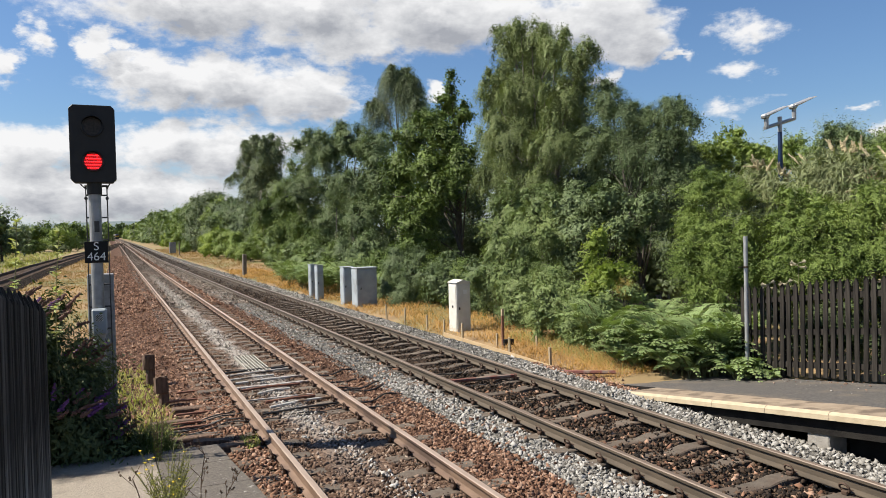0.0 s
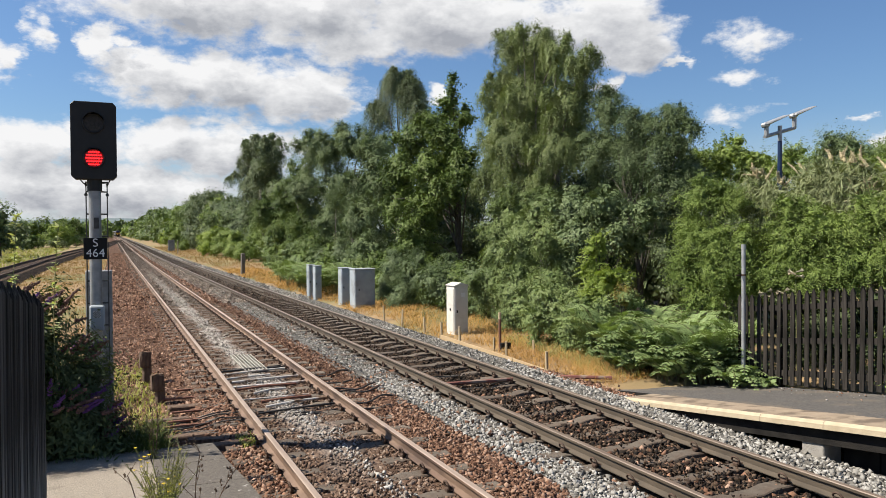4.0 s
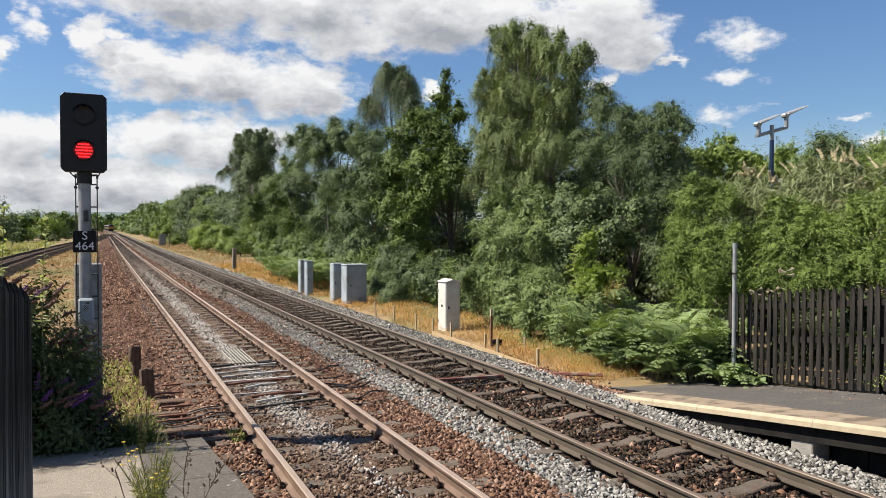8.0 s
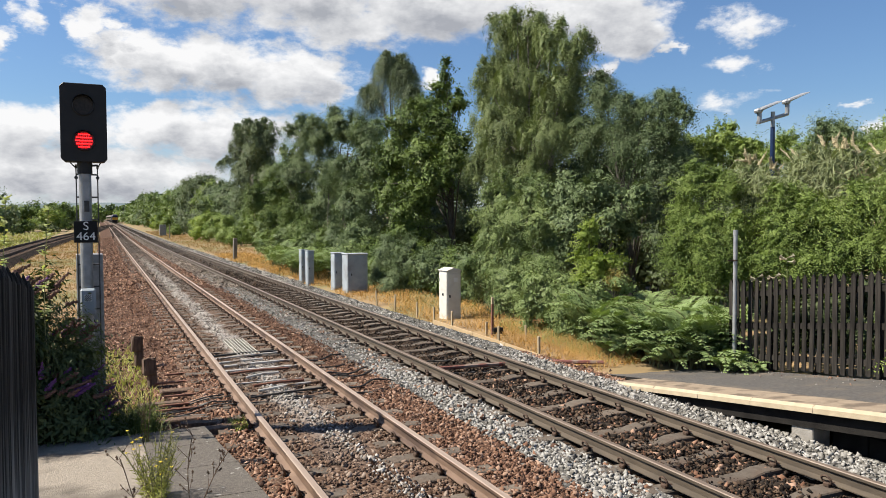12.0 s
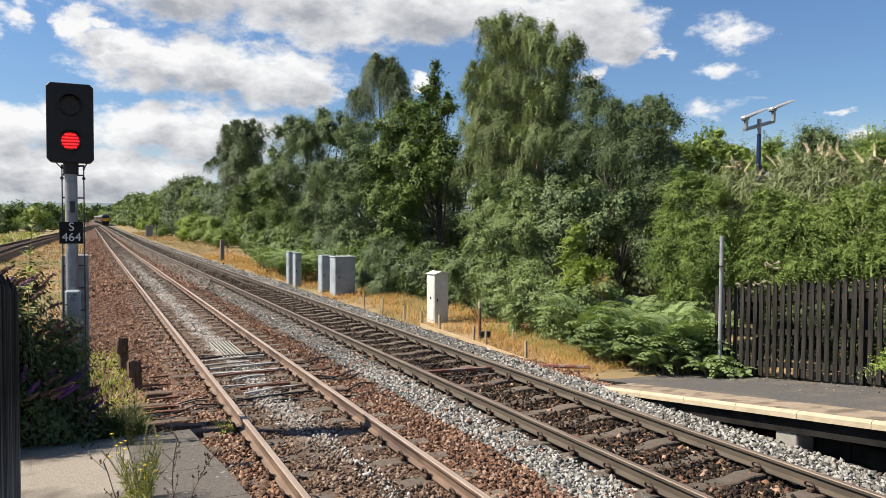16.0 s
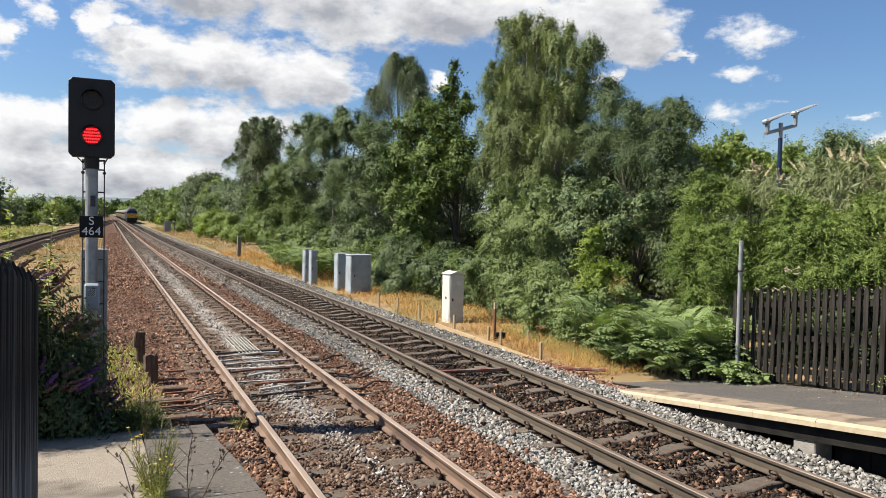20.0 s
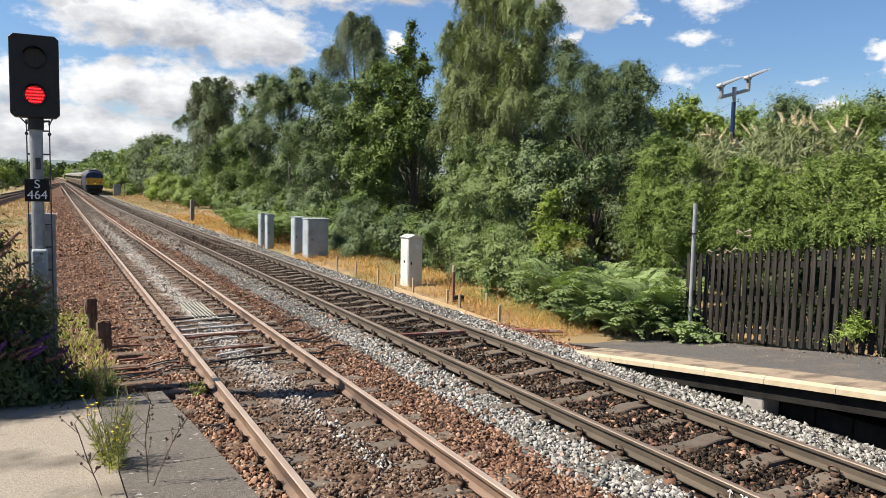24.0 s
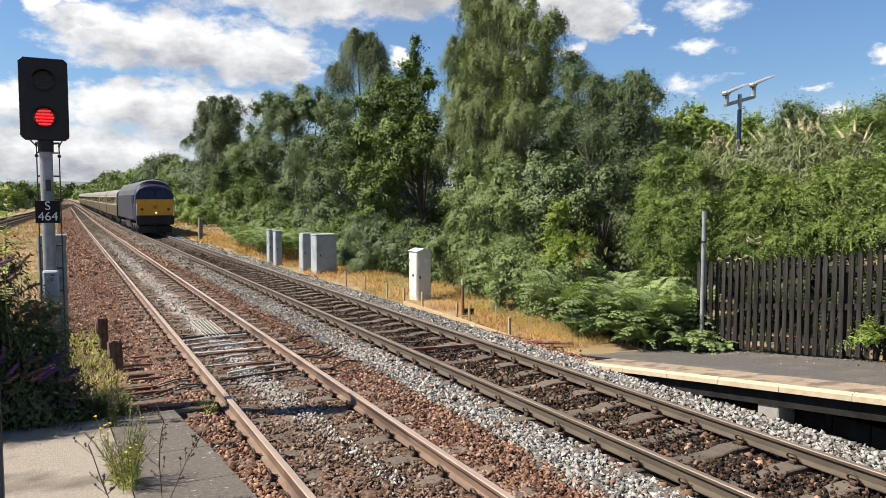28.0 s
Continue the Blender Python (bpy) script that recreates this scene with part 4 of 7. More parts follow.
def build_signal():
    sig = empty("railway_signal", pose(-0.385, 8.5, -0.42))
    tagged(sig, "two-lamp railway signal showing red on a galvanised post", "railway signal")
    g = 0.42
    bm = bmesh.new()
    rod(bm, (0, 0, 0), (0, 0, 3.25 + g), 0.073, seg=20)
    part("post", bm, M["galv"], sig, smooth=False)
    bm = bmesh.new()
    box(bm, (0, 0, 0.04), (0.4, 0.4, 0.08), 0.01)
    part("base_plate", bm, M["galv"], sig)
    bm = bmesh.new()
    rod(bm, (0, 0, 3.12 + g), (0, 0, 3.3 + g), 0.088, seg=20)
    part("collar", bm, M["black"], sig)
    # backboard with clipped corners
    bm = bmesh.new()
    w, h, c = 0.265, 0.49, 0.045
    pts = [(-w + c, -h), (w - c, -h), (w, -h + c), (w, h - c), (w - c, h), (-w + c, h), (-w, h - c), (-w, -h + c)]
    f = bm.faces.new([bm.verts.new((x, -0.12, z)) for x, z in pts])
    r = bmesh.ops.extrude_face_region(bm, geom=[f])
    bmesh.ops.translate(bm, vec=(0, 0.2, 0), verts=[v for v in r["geom"] if isinstance(v, bmesh.types.BMVert)])
    bmesh.ops.recalc_face_normals(bm, faces=bm.faces)
    bmesh.ops.bevel(bm, geom=[e for e in bm.edges], offset=0.006, segments=1, affect="EDGES")
    bmesh.ops.translate(bm, vec=(0, 0, 3.755 + g), verts=bm.verts)
    head = part("signal_head", bm, M["black"], sig)
    for dz, lit in ((0.215, False), (-0.225, True)):
        z = 3.755 + g + dz
        bm = bmesh.new()
        tube(bm, [(0.118 * math.cos(a), -0.135, z + 0.118 * math.sin(a)) for a in np.linspace(0, 2 * math.pi, 25)], 0.012, 5)
        part("lens_rim", bm, M["black"], head)
        bm = bmesh.new()
        rod(bm, (0, -0.121, z), (0, -0.128, z), 0.112, seg=28)
        lens = part("lens", bm, M["red_back"] if lit else M["lens_dark"], head, "lit red lens" if lit else "unlit dark lens")
        # half-round hood over the lens
        bm = bmesh.new()
        for a, b in zip(np.linspace(0.15, math.pi - 0.15, 14), np.linspace(0.15, math.pi - 0.15, 14)[1:]):
            q = [bm.verts.new((r * math.cos(t), y, z + r * math.sin(t))) for t in (a, b) for r, y in ((0.128, -0.12), (0.128, -0.12 - (0.05 if lit else 0.1) * math.sin(t)))]
            bm.faces.new((q[0], q[1], q[3], q[2]))
        bmesh.ops.solidify(bm, geom=bm.faces[:], thickness=0.006)
        part("hood", bm, M["black"], head)
        if lit:
            for row, n in ((-0.078, 6), (-0.039, 8), (0.0, 9), (0.039, 8), (0.078, 6)):
                for k in range(n):
                    x = (k - (n - 1) / 2) * 0.0225
                    bm = bmesh.new()
                    rod(bm, (x, -0.127, z + row), (x, -0.134, z + row), 0.0088, seg=8)
                    part("diode", bm, M["red_lamp"], head, "lit red diode")
    # ladder behind the post
    lad = part("ladder", rod(rod(bmesh.new(), (-0.105, 0.14, 0), (-0.105, 0.14, 3.2 + g), 0.0085, seg=6), (0.145, 0.14, 0), (0.145, 0.14, 3.2 + g), 0.0085, seg=6), M["darksteel"], sig, "thin dark ladder stiles")
    for k in range(12):
        bm = bmesh.new()
        z = 0.35 + k * 0.29
        rod(bm, (-0.105, 0.14, z), (0.145, 0.14, z), 0.010, seg=6)
        part("rung", bm, M["darksteel"], lad)
    for s in (-1, 1):
        bm = bmesh.new()
        tube(bm, [(0.02 + s * 0.125, 0.14, 3.2 + g), (0.02 + s * 0.125, 0.10, 3.24 + g), (s * 0.06, 0.05, 3.23 + g)], 0.014, 6)
        part("bracket", bm, M["darksteel"], sig)
        bm = bmesh.new()
        rod(bm, (0.02 + s * 0.125, 0.12, 3.2 + g), (s * 0.2, 0.0, 3.3 + g), 0.008, seg=6)
        part("stay", bm, M["darksteel"], sig)
        bm = bmesh.new()
        rod(bm, (0.02 + s * 0.125, 0.11, 3.08 + g), (0.02 + s * 0.125, 0.17, 3.08 + g), 0.022, seg=8)
        part("ladder_clamp", bm, M["darksteel"], sig)
    bm = bmesh.new()
    box(bm, (0, -0.09, 2.385 + g), (0.272, 0.012, 0.272), 0.003)
    plate = part("number_plate", bm, M["blackplate"], sig, "black plate with white S 464")
    text_mesh("S", 0.15, "white", plate, pose(0, -0.097, 2.455 + g, 90, 0, 0))
    text_mesh("464", 0.148, "white", plate, pose(0, -0.097, 2.325 + g, 90, 0, 0))
    # small tag higher up
    bm = bmesh.new()
    box(bm, (0.015, -0.075, 2.71 + g), (0.06, 0.012, 0.14), 0.003)
    part("tag", bm, M["darksteel"], sig)
    # cable cabinet behind the post
    bm = bmesh.new()
    box(bm, (0.03, 0.32, 1.04 + g / 2), (0.32, 0.22, 2.1 + g), 0.01)
    part("equipment_case", bm, M["galv"], sig)
    # telephone box with striped plate
    bm = bmesh.new()
    box(bm, (0.01, -0.13, 1.50 + g), (0.18, 0.14, 0.33), 0.02)
    phone = part("telephone_box", bm, M["cab_grey"], sig, "pale grey telephone box")
    bm = bmesh.new()
    box(bm, (0.01, -0.203, 1.555 + g), (0.086, 0.006, 0.086))
    part("striped_plate", bm, M["white"], phone)
    bm = bmesh.new()
    for k in (-2, -1, 0, 1, 2):
        o = k * 0.026
        ln = 0.086 - abs(o)
        box(bm, (0.01 + o / 2, -0.208, 1.555 + g - o / 2), (0.009, 0.003, ln * 1.25), 0, Euler((0, radians(45), 0)).to_matrix())
    part("stripes", bm, M["blackplate"], phone)


# ---- lineside boxes ----
def cabinet(name, x, y, w, d, h, mat, label, roof=0.05, turn=0.0, z0=None):
    z = float(ground_z(x, y)) - 0.05 if z0 is None else z0
    cab = empty(name, pose(x, y, z, 0, 0, turn))
    tagged(cab, label, "cabinet")
    bm = bmesh.new()
    box(bm, (0, 0, h / 2), (w, d, h), 0.012)
    body = part("body", bm, M[mat], cab)
    bm = bmesh.new()
    box(bm, (0, 0, h + roof / 2), (w + 0.05, d + 0.05, roof), 0.018)
    part("lid", bm, M[mat], cab)
    bm = bmesh.new()
    box(bm, (0, -d / 2 - 0.006, h * 0.52), (w * 0.86, 0.016, h * 0.86), 0.005)
    door = part("door", bm, M[mat], cab)
    bm = bmesh.new()
    box(bm, (-w * 0.32, -d / 2 - 0.022, h * 0.5), (0.035, 0.03, 0.08), 0.006)
    part("handle", bm, M["black"], door)
    bm = bmesh.new()
    box(bm, (-w / 2 - 0.004, 0, h * 0.52), (0.012, d * 0.86, h * 0.86), 0.004)
    side = part("side_door", bm, M[mat], cab)
    for s in (-0.3, 0.3):
        bm = bmesh.new()
        rod(bm, (-w / 2 - 0.012, d * 0.4, h * (0.52 + s) - 0.04), (-w / 2 - 0.012, d * 0.4, h * (0.52 + s) + 0.04), 0.012, seg=8)
        part("hinge", bm, M["cab_grey"], side)
    return cab


def build_lineside():
    c = cabinet("location_cabinet", 8.35, 16.15, 0.44, 0.42, 1.36, "cab_white", "tall chalky white lineside cabinet in dry grass", 0.02, 6)
    bm = bmesh.new()
    a = [bm.verts.new(p) for p in ((-0.25, -0.24, 1.37), (0.25, -0.24, 1.37), (0.25, 0.24, 1.37), (-0.25, 0.24, 1.37))]
    b = [bm.verts.new(p) for p in ((-0.02, -0.24, 1.45), (-0.02, 0.24, 1.45))]
    for f in ((a[0], a[1], b[0]), (a[2], a[3], b[1]), (a[1], a[2], b[1], b[0]), (a[3], a[0], b[0], b[1]), (a[3], a[2], a[1], a[0])):
        bm.faces.new(f)
    part("peaked_roof", bm, M["cab_white"], c)
    bm = bmesh.new()
    box(bm, (-0.226, -0.02, 0.72), (0.03, 0.07, 0.07), 0.01)
    part("lock", bm, M["black"], c)
    bm = bmesh.new()
    box(bm, (0.05, -0.226, 1.12), (0.12, 0.008, 0.11), 0.002)
    part("notice", bm, M["white"], c)
    cabinet("equipment_cabinet", 8.35, 24.5, 0.8, 0.55, 1.46, "cab_grey", "wide grey steel lineside cabinet with an overhanging lid", 0.05, 5)
    cabinet("equipment_cabinet", 8.09, 25.9, 0.4, 0.4, 1.46, "cab_grey", "narrow grey steel cabinet beside a wider one", 0.04, 5)
    cabinet("slim_cabinet", 7.79, 29.0, 0.28, 0.34, 1.5, "cab_grey", "slim grey post-like lineside case", 0.02, 4)
    cabinet("slim_cabinet", 7.80, 30.2, 0.26, 0.34, 1.5, "cab_grey", "slim grey post-like case standing behind its twin", 0.02, 4)
    cabinet("far_cabinet", 8.9, 131, 1.0, 0.8, 1.9, "galv", "grey steel cabinet far down the line by bushes", 0.05, 0)
    # wooden post far down the cess
    for x, y, h, r in ((8.1, 50.8, 1.6, 0.13), (8.8, 116, 2.0, 0.07)):
        z = float(ground_z(x, y)) - 0.1
        bm = bmesh.new()
        box(bm, (0, 0, h / 2), (r * 2, r * 1.6, h), 0.02)
        tagged(part("wooden_post", bm, M["greywood"]), "weathered grey-brown timber post in dry grass", "post").matrix_world = pose(x, y, z, 1, 1, 10)
    # shuttering board with stakes along the ballast shoulder
    pts = [(7.62, 15.6), (7.55, 13.2), (7.50, 11.6), (7.42, 10.1)]
    for a, b in zip(pts, pts[1:]):
        bm = bmesh.new()
        ln = math.dist(a, b)
        box(bm, (0, 0, 0), (0.03, ln - 0.02, 0.14), 0.003)
        ob = tagged(part("retaining_board", bm, M["timber"]), "pale new timber board holding back the ballast", "board", "boards along the ballast")
        ob.matrix_world = pose((a[0] + b[0]) / 2, (a[1] + b[1]) / 2, -0.145, 0, 0, -math.degrees(math.atan2(b[0] - a[0], b[1] - a[1])))
    for x, y, h in ((7.72, 20.3, 0.5), (7.72, 18.7, 0.52), (7.74, 17.0, 0.45), (7.72, 15.8, 0.45), (7.68, 14.6, 0.46), (7.9, 13.2, 0.36), (7.62, 12.1, 0.42), (7.52, 10.3, 0.46), (8.5, 12.4, 0.35)):
        bm = bmesh.new()
        box(bm, (0, 0, h / 2 - 0.1), (0.045, 0.045, h + 0.1), 0.004)
        ob = tagged(part("timber_stake", bm, M["stake"]), "short sawn timber stake driven into the verge", "stake", "stakes along the verge")
        ob.matrix_world = pose(x, y, -0.16, random.uniform(-4, 4), random.uniform(-4, 4), random.uniform(0, 40))
    # thin marker post with a dark fitting at its foot
    mark = empty("marker_post", pose(7.95, 13.0, -0.2))
    tagged(mark, "thin dark marker post with a small black box at its foot", "post")
    bm = bmesh.new()
    box(bm, (0, 0, 0.45), (0.05, 0.05, 0.9), 0.004)
    part("upright", bm, M["rustrod"], mark)
    bm = bmesh.new()
    box(bm, (0, 0, 0.86), (0.054, 0.054, 0.16), 0.004)
    part("pale_top", bm, M["stake"], mark)
    bm = bmesh.new()
    box(bm, (0.12, -0.02, 0.16), (0.26, 0.12, 0.14), 0.01)
    part("black_box", bm, M["black"], mark)
    # rotten timber stumps
    for x, y, w, h in ((0.36, 13.4, 0.2, 0.6), (0.49, 11.35, 0.2, 0.5)):
        bm = bmesh.new()
        box(bm, (-0.02, 0, h - 0.13), (w, w * 0.9, 0.28), 0.02)
        box(bm, (0.025, 0, h / 2 - 0.2), (w * 0.68, w * 0.62, h), 0.02)
        bmesh.ops.subdivide_edges(bm, edges=bm.edges[:], cuts=2)
        for v in bm.verts:
            v.co += Vector((random.uniform(-1, 1), random.uniform(-1, 1), random.uniform(-1, 1) * (1.6 if v.co.z > h * 0.8 else 0.5))) * 0.010
        ob = tagged(part("timber_stump", bm, M["oldwood"]), "short rotten brown timber stump in the cess", "stump", "stumps beside the track")
        ob.matrix_world = pose(x, y, float(bed_z(x, y)), random.uniform(-3, 3), random.uniform(-3, 3), 12)
    # steel tube post by the platform end
    post = empty("steel_tube_post", pose(9.42, 7.2, float(right_ramp(7.2)) - 0.02))
    tagged(post, "bare galvanised steel tube post beside the fence", "post")
    bm = bmesh.new()
    rod(bm, (0, 0, 0), (0, 0, 2.36), 0.034, seg=16)
    part("tube", bm, M["lampgrey"], post)
    bm = bmesh.new()
    rod(bm, (0, 0, 2.3), (0, 0, 2.385), 0.039, seg=16)
    part("cap", bm, M["lampgrey"], post)
    bm = bmesh.new()
    rod(bm, (0, 0, 1.86), (0, 0, 1.89), 0.042, seg=16)
    box(bm, (-0.1, 0, 1.875), (0.14, 0.012, 0.02))
    part("clamp", bm, M["clip"], post)


def build_rodding():
    def pipe(name, pts, r, mat, label, cat="rod", group=""):
        bm = tube(bmesh.new(), pts, r, 7)
        ob = tagged(part(name, bm, M[mat]), label, cat, group)
        return ob
    # rods under the near track
    rng = random.Random(3)
    for y, mat in ((13.1, "cable"), (12.75, "rod"), (12.3, "rod"), (11.9, "rod"), (11.45, "rod"), (11.2, "rustrod"), (10.8, "rod"), (10.35, "rod"), (10.1, "rustrod"), (9.7, "rod"), (9.3, "cable")):
        x0, x1, dy = 1.68 + rng.choice((0, 0, 0.1, 0.3)), 3.02 - rng.choice((0, 0, 0.2, 0.45)), rng.uniform(-0.05, 0.28)
        r = rng.uniform(0.013, 0.027)
        pipe("point_rod", [(x0, y, -0.15), ((x0 + x1) / 2, y + dy * 0.45, -0.145 + rng.uniform(-0.01, 0.02)), (x1, y + dy, -0.15)], r, mat, {"rod": "pale worn steel rod crossing between the rails", "rustrod": "rusty steel rod crossing between the rails", "cable": "dark greasy rod crossing between the rails"}[mat], "rod", "rods across the track")
    for y, x0 in ((11.9, 0.75), (11.2, 0.55), (10.15, 0.62), (9.55, 0.5), (9.25, 0.45)):
        pipe("rusty_rod", [(x0, y + 0.08, -0.22), (1.54, y, -0.2)], 0.02, "rustrod", "rust-red steel rod lying in the cess", "rod", "rusty rods in the cess")
    for y, s in ((9.2, 0.12), (9.05, -0.05), (9.45, 0.2), (12.9, 0.05), (13.5, 0.1)):
        pts = [(1.66 + 0.17 * k, y + s * math.sin(k * 0.8) * 0.35, -0.18 + 0.012 * math.sin(k * 1.7)) for k in range(9)]
        pipe("cable", pts, 0.013, "cable", "black cable snaking across the track bed", "cable", "cables across the track")
    for y, x0 in ((9.0, 3.2), (11.2, 3.25), (9.6, 5.1), (9.75, 6.0), (10.8, 5.2)):
        pts = [(x0 + 0.09 * k, y + 0.07 * math.sin(k * 0.7 + x0), -0.17 + 0.015 * math.sin(k)) for k in range(8)]
        pipe("cable", pts, 0.014, "cable", "black cable lying over the ballast", "cable", "cables across the track")
    for dy in (0.0, 0.12):
        pts = [(0.62 + 0.13 * k, 8.8 + dy - 0.02 * k + 0.06 * math.sin(k * 1.1), -0.25 + 0.01 * k) for k in range(9)]
        pipe("cable", pts, 0.013, "cable", "black cable running to the rail", "cable", "cables across the track")
    pipe("red_pipe", [(5.06, 9.86, -0.10), (6.4, 9.68, -0.09)], 0.035, "redpipe", "worn red pipe laid between the rails", "pipe")
    pipe("red_pipe", [(7.3, 9.55, -0.10), (8.05, 8.95, -0.08)], 0.035, "redpipe", "worn red pipe by the ballast shoulder", "pipe")
    # a bundle of cables in the cess, and loose ends in the space between the tracks
    for k in range(5):
        y0 = 9.1 + 0.16 * k + 0.07 * math.sin(k * 2.3)
        pts = [(0.2 + 0.17 * i, y0 + 0.05 * math.sin(i * 1.3 + k) - 0.015 * i, float(bed_z(0.2 + 0.17 * i, y0)) + 0.045 + 0.012 * math.sin(i * 2 + k)) for i in range(9)]
        pipe("cable", pts, 0.011, "cable", "black cable running to the rail", "cable", "cables across the track")
    for k, (x0, y0) in enumerate(((3.2, 10.1), (3.25, 10.4), (3.2, 11.9), (3.3, 9.4))):
        pts = [(x0 + 0.11 * i, y0 + 0.10 * math.sin(i * 0.8 + k) + 0.03 * i, -0.15 + 0.02 * math.sin(i + k)) for i in range(9)]
        pipe("cable", pts, 0.015, "cable", "black cable lying over the ballast", "cable", "cables across the track")
    for k, (x0, y0, turn) in enumerate(((0.75, 8.75, 8), (1.0, 8.3, -5), (0.55, 9.9, 12), (0.9, 10.6, 4), (1.05, 7.9, 10))):
        bm = bmesh.new()
        box(bm, (0, 0, 0), (0.62, 0.2, 0.09), 0.015)
        for v in bm.verts:
            v.co += Vector((random.uniform(-1, 1), random.uniform(-1, 1), random.uniform(-1, 1))) * 0.012
        ob = tagged(part("timber_bearer", bm, M["oldwood"]), "dark rotten timber bearer half buried in ballast", "timber", "bearers in the cess")
        ob.matrix_world = pose(x0, y0, float(bed_z(x0, y0)) + 0.03, 0, 2, turn)
    # grating panel laid between the rails
    gr = empty("grating_panel", pose(2.41, 14.0, -0.15))
    tagged(gr, "weathered pale lattice grating laid between the rails", "grating")
    for k in range(7):
        bm = bmesh.new()
        box(bm, (-0.21 + 0.07 * k, 0, 0), (0.022, 2.1, 0.04), 0.003)
        part("long_bar", bm, M["grp"], gr)
    for k in range(15):
        bm = bmesh.new()
        box(bm, (0, -1.02 + 0.146 * k, -0.004), (0.43, 0.022, 0.034), 0.003)
        part("cross_bar", bm, M["grp"], gr)
    bm = bmesh.new()
    box(bm, (0, -1.065, -0.012), (0.46, 0.02, 0.06), 0.003)
    part("end_bar", bm, M["clip"], gr)


def build_lamp():
    lamp = empty("platform_lamp", pose(16.85, 13.0, 0.0))
    tagged(lamp, "twin-headed lamp on a dark blue post among bushes", "street lamp")
    bm = bmesh.new()
    rod(bm, (0, 0, 0), (0, 0, 1.9), 0.13, seg=14)
    rod(bm, (0, 0, 1.9), (0, 0, 5.1), 0.075, 0.06, seg=14)
    part("post", bm, M["lampblue"], lamp)
    bm = bmesh.new()
    rod(bm, (0, 0, 5.1), (0, 0, 5.52), 0.058, seg=14)
    part("post_top", bm, M["lampgrey"], lamp)
    ax = Vector((1.0, 0.06, 0)).normalized()
    bm = bmesh.new()
    tube(bm, [-ax * 0.62 + Vector((0, 0, 5.18)), ax * 0.62 + Vector((0, 0, 5.5))], 0.05, 8)
    part("cross_arm", bm, M["lampgrey"], lamp)
    for s, z in ((-0.55, 5.17), (0.6, 5.5)):
        bm = bmesh.new()
        rod(bm, ax * s + Vector((0, 0, z)), ax * s + Vector((0, 0, z + 0.36)), 0.06, seg=10)
        part("bracket", bm, M["lampgrey"], lamp)
        bm = bmesh.new()
        box(bm, (-0.42, 0, -0.02), (0.2, 0.2, 0.13), 0.04)
        box(bm, (0.03, 0, 0), (0.95, 0.28, 0.07), 0.03)
        for v in bm.verts:
            if v.co.x > 0.3:
                v.co.z *= 0.35
                v.co.z += 0.06
        d = ax * 1.0 + Vector((0, 0, 0.28))
        m = Matrix.Translation(ax * (s + 0.36) + Vector((0, 0, z + 0.47))) @ d.to_track_quat("X", "Z").to_matrix().to_4x4()
        bmesh.ops.transform(bm, matrix=m, verts=bm.verts)
        part("lamp_head", bm, M["lampgrey"], lamp)


# ---- plants ----
def unit(v):
    return v / np.maximum(np.linalg.norm(v, axis=-1, keepdims=True), 1e-6)


def leaf_quads(p, d, side, ln, wd):
    """Leaf blades: a pointed four-cornered blade from p along d, slightly folded by the side vector."""
    n = len(p)
    v = np.empty((n, 4, 3))
    v[:, 0] = p
    v[:, 1] = p + d * (ln * 0.45)[:, None] + side * (wd / 2)[:, None]
    v[:, 2] = p + d * ln[:, None]
    v[:, 3] = p + d * (ln * 0.45)[:, None] - side * (wd / 2)[:, None]
    return v.reshape(-1, 3), np.arange(4 * n).reshape(n, 4)


def leaf_tris(p, d, side, ln, wd):
    """Small far leaves: one skewed three-cornered blade each."""
    n = len(p)
    v = np.empty((n, 3, 3))
    v[:, 0] = p - side * (wd * 0.25)[:, None]
    v[:, 1] = p + d * (ln * 0.5)[:, None] + side * (wd * 0.75)[:, None]
    v[:, 2] = p + d * ln[:, None] - side * (wd * 0.2)[:, None]
    return v.reshape(-1, 3), np.arange(3 * n).reshape(n, 3)


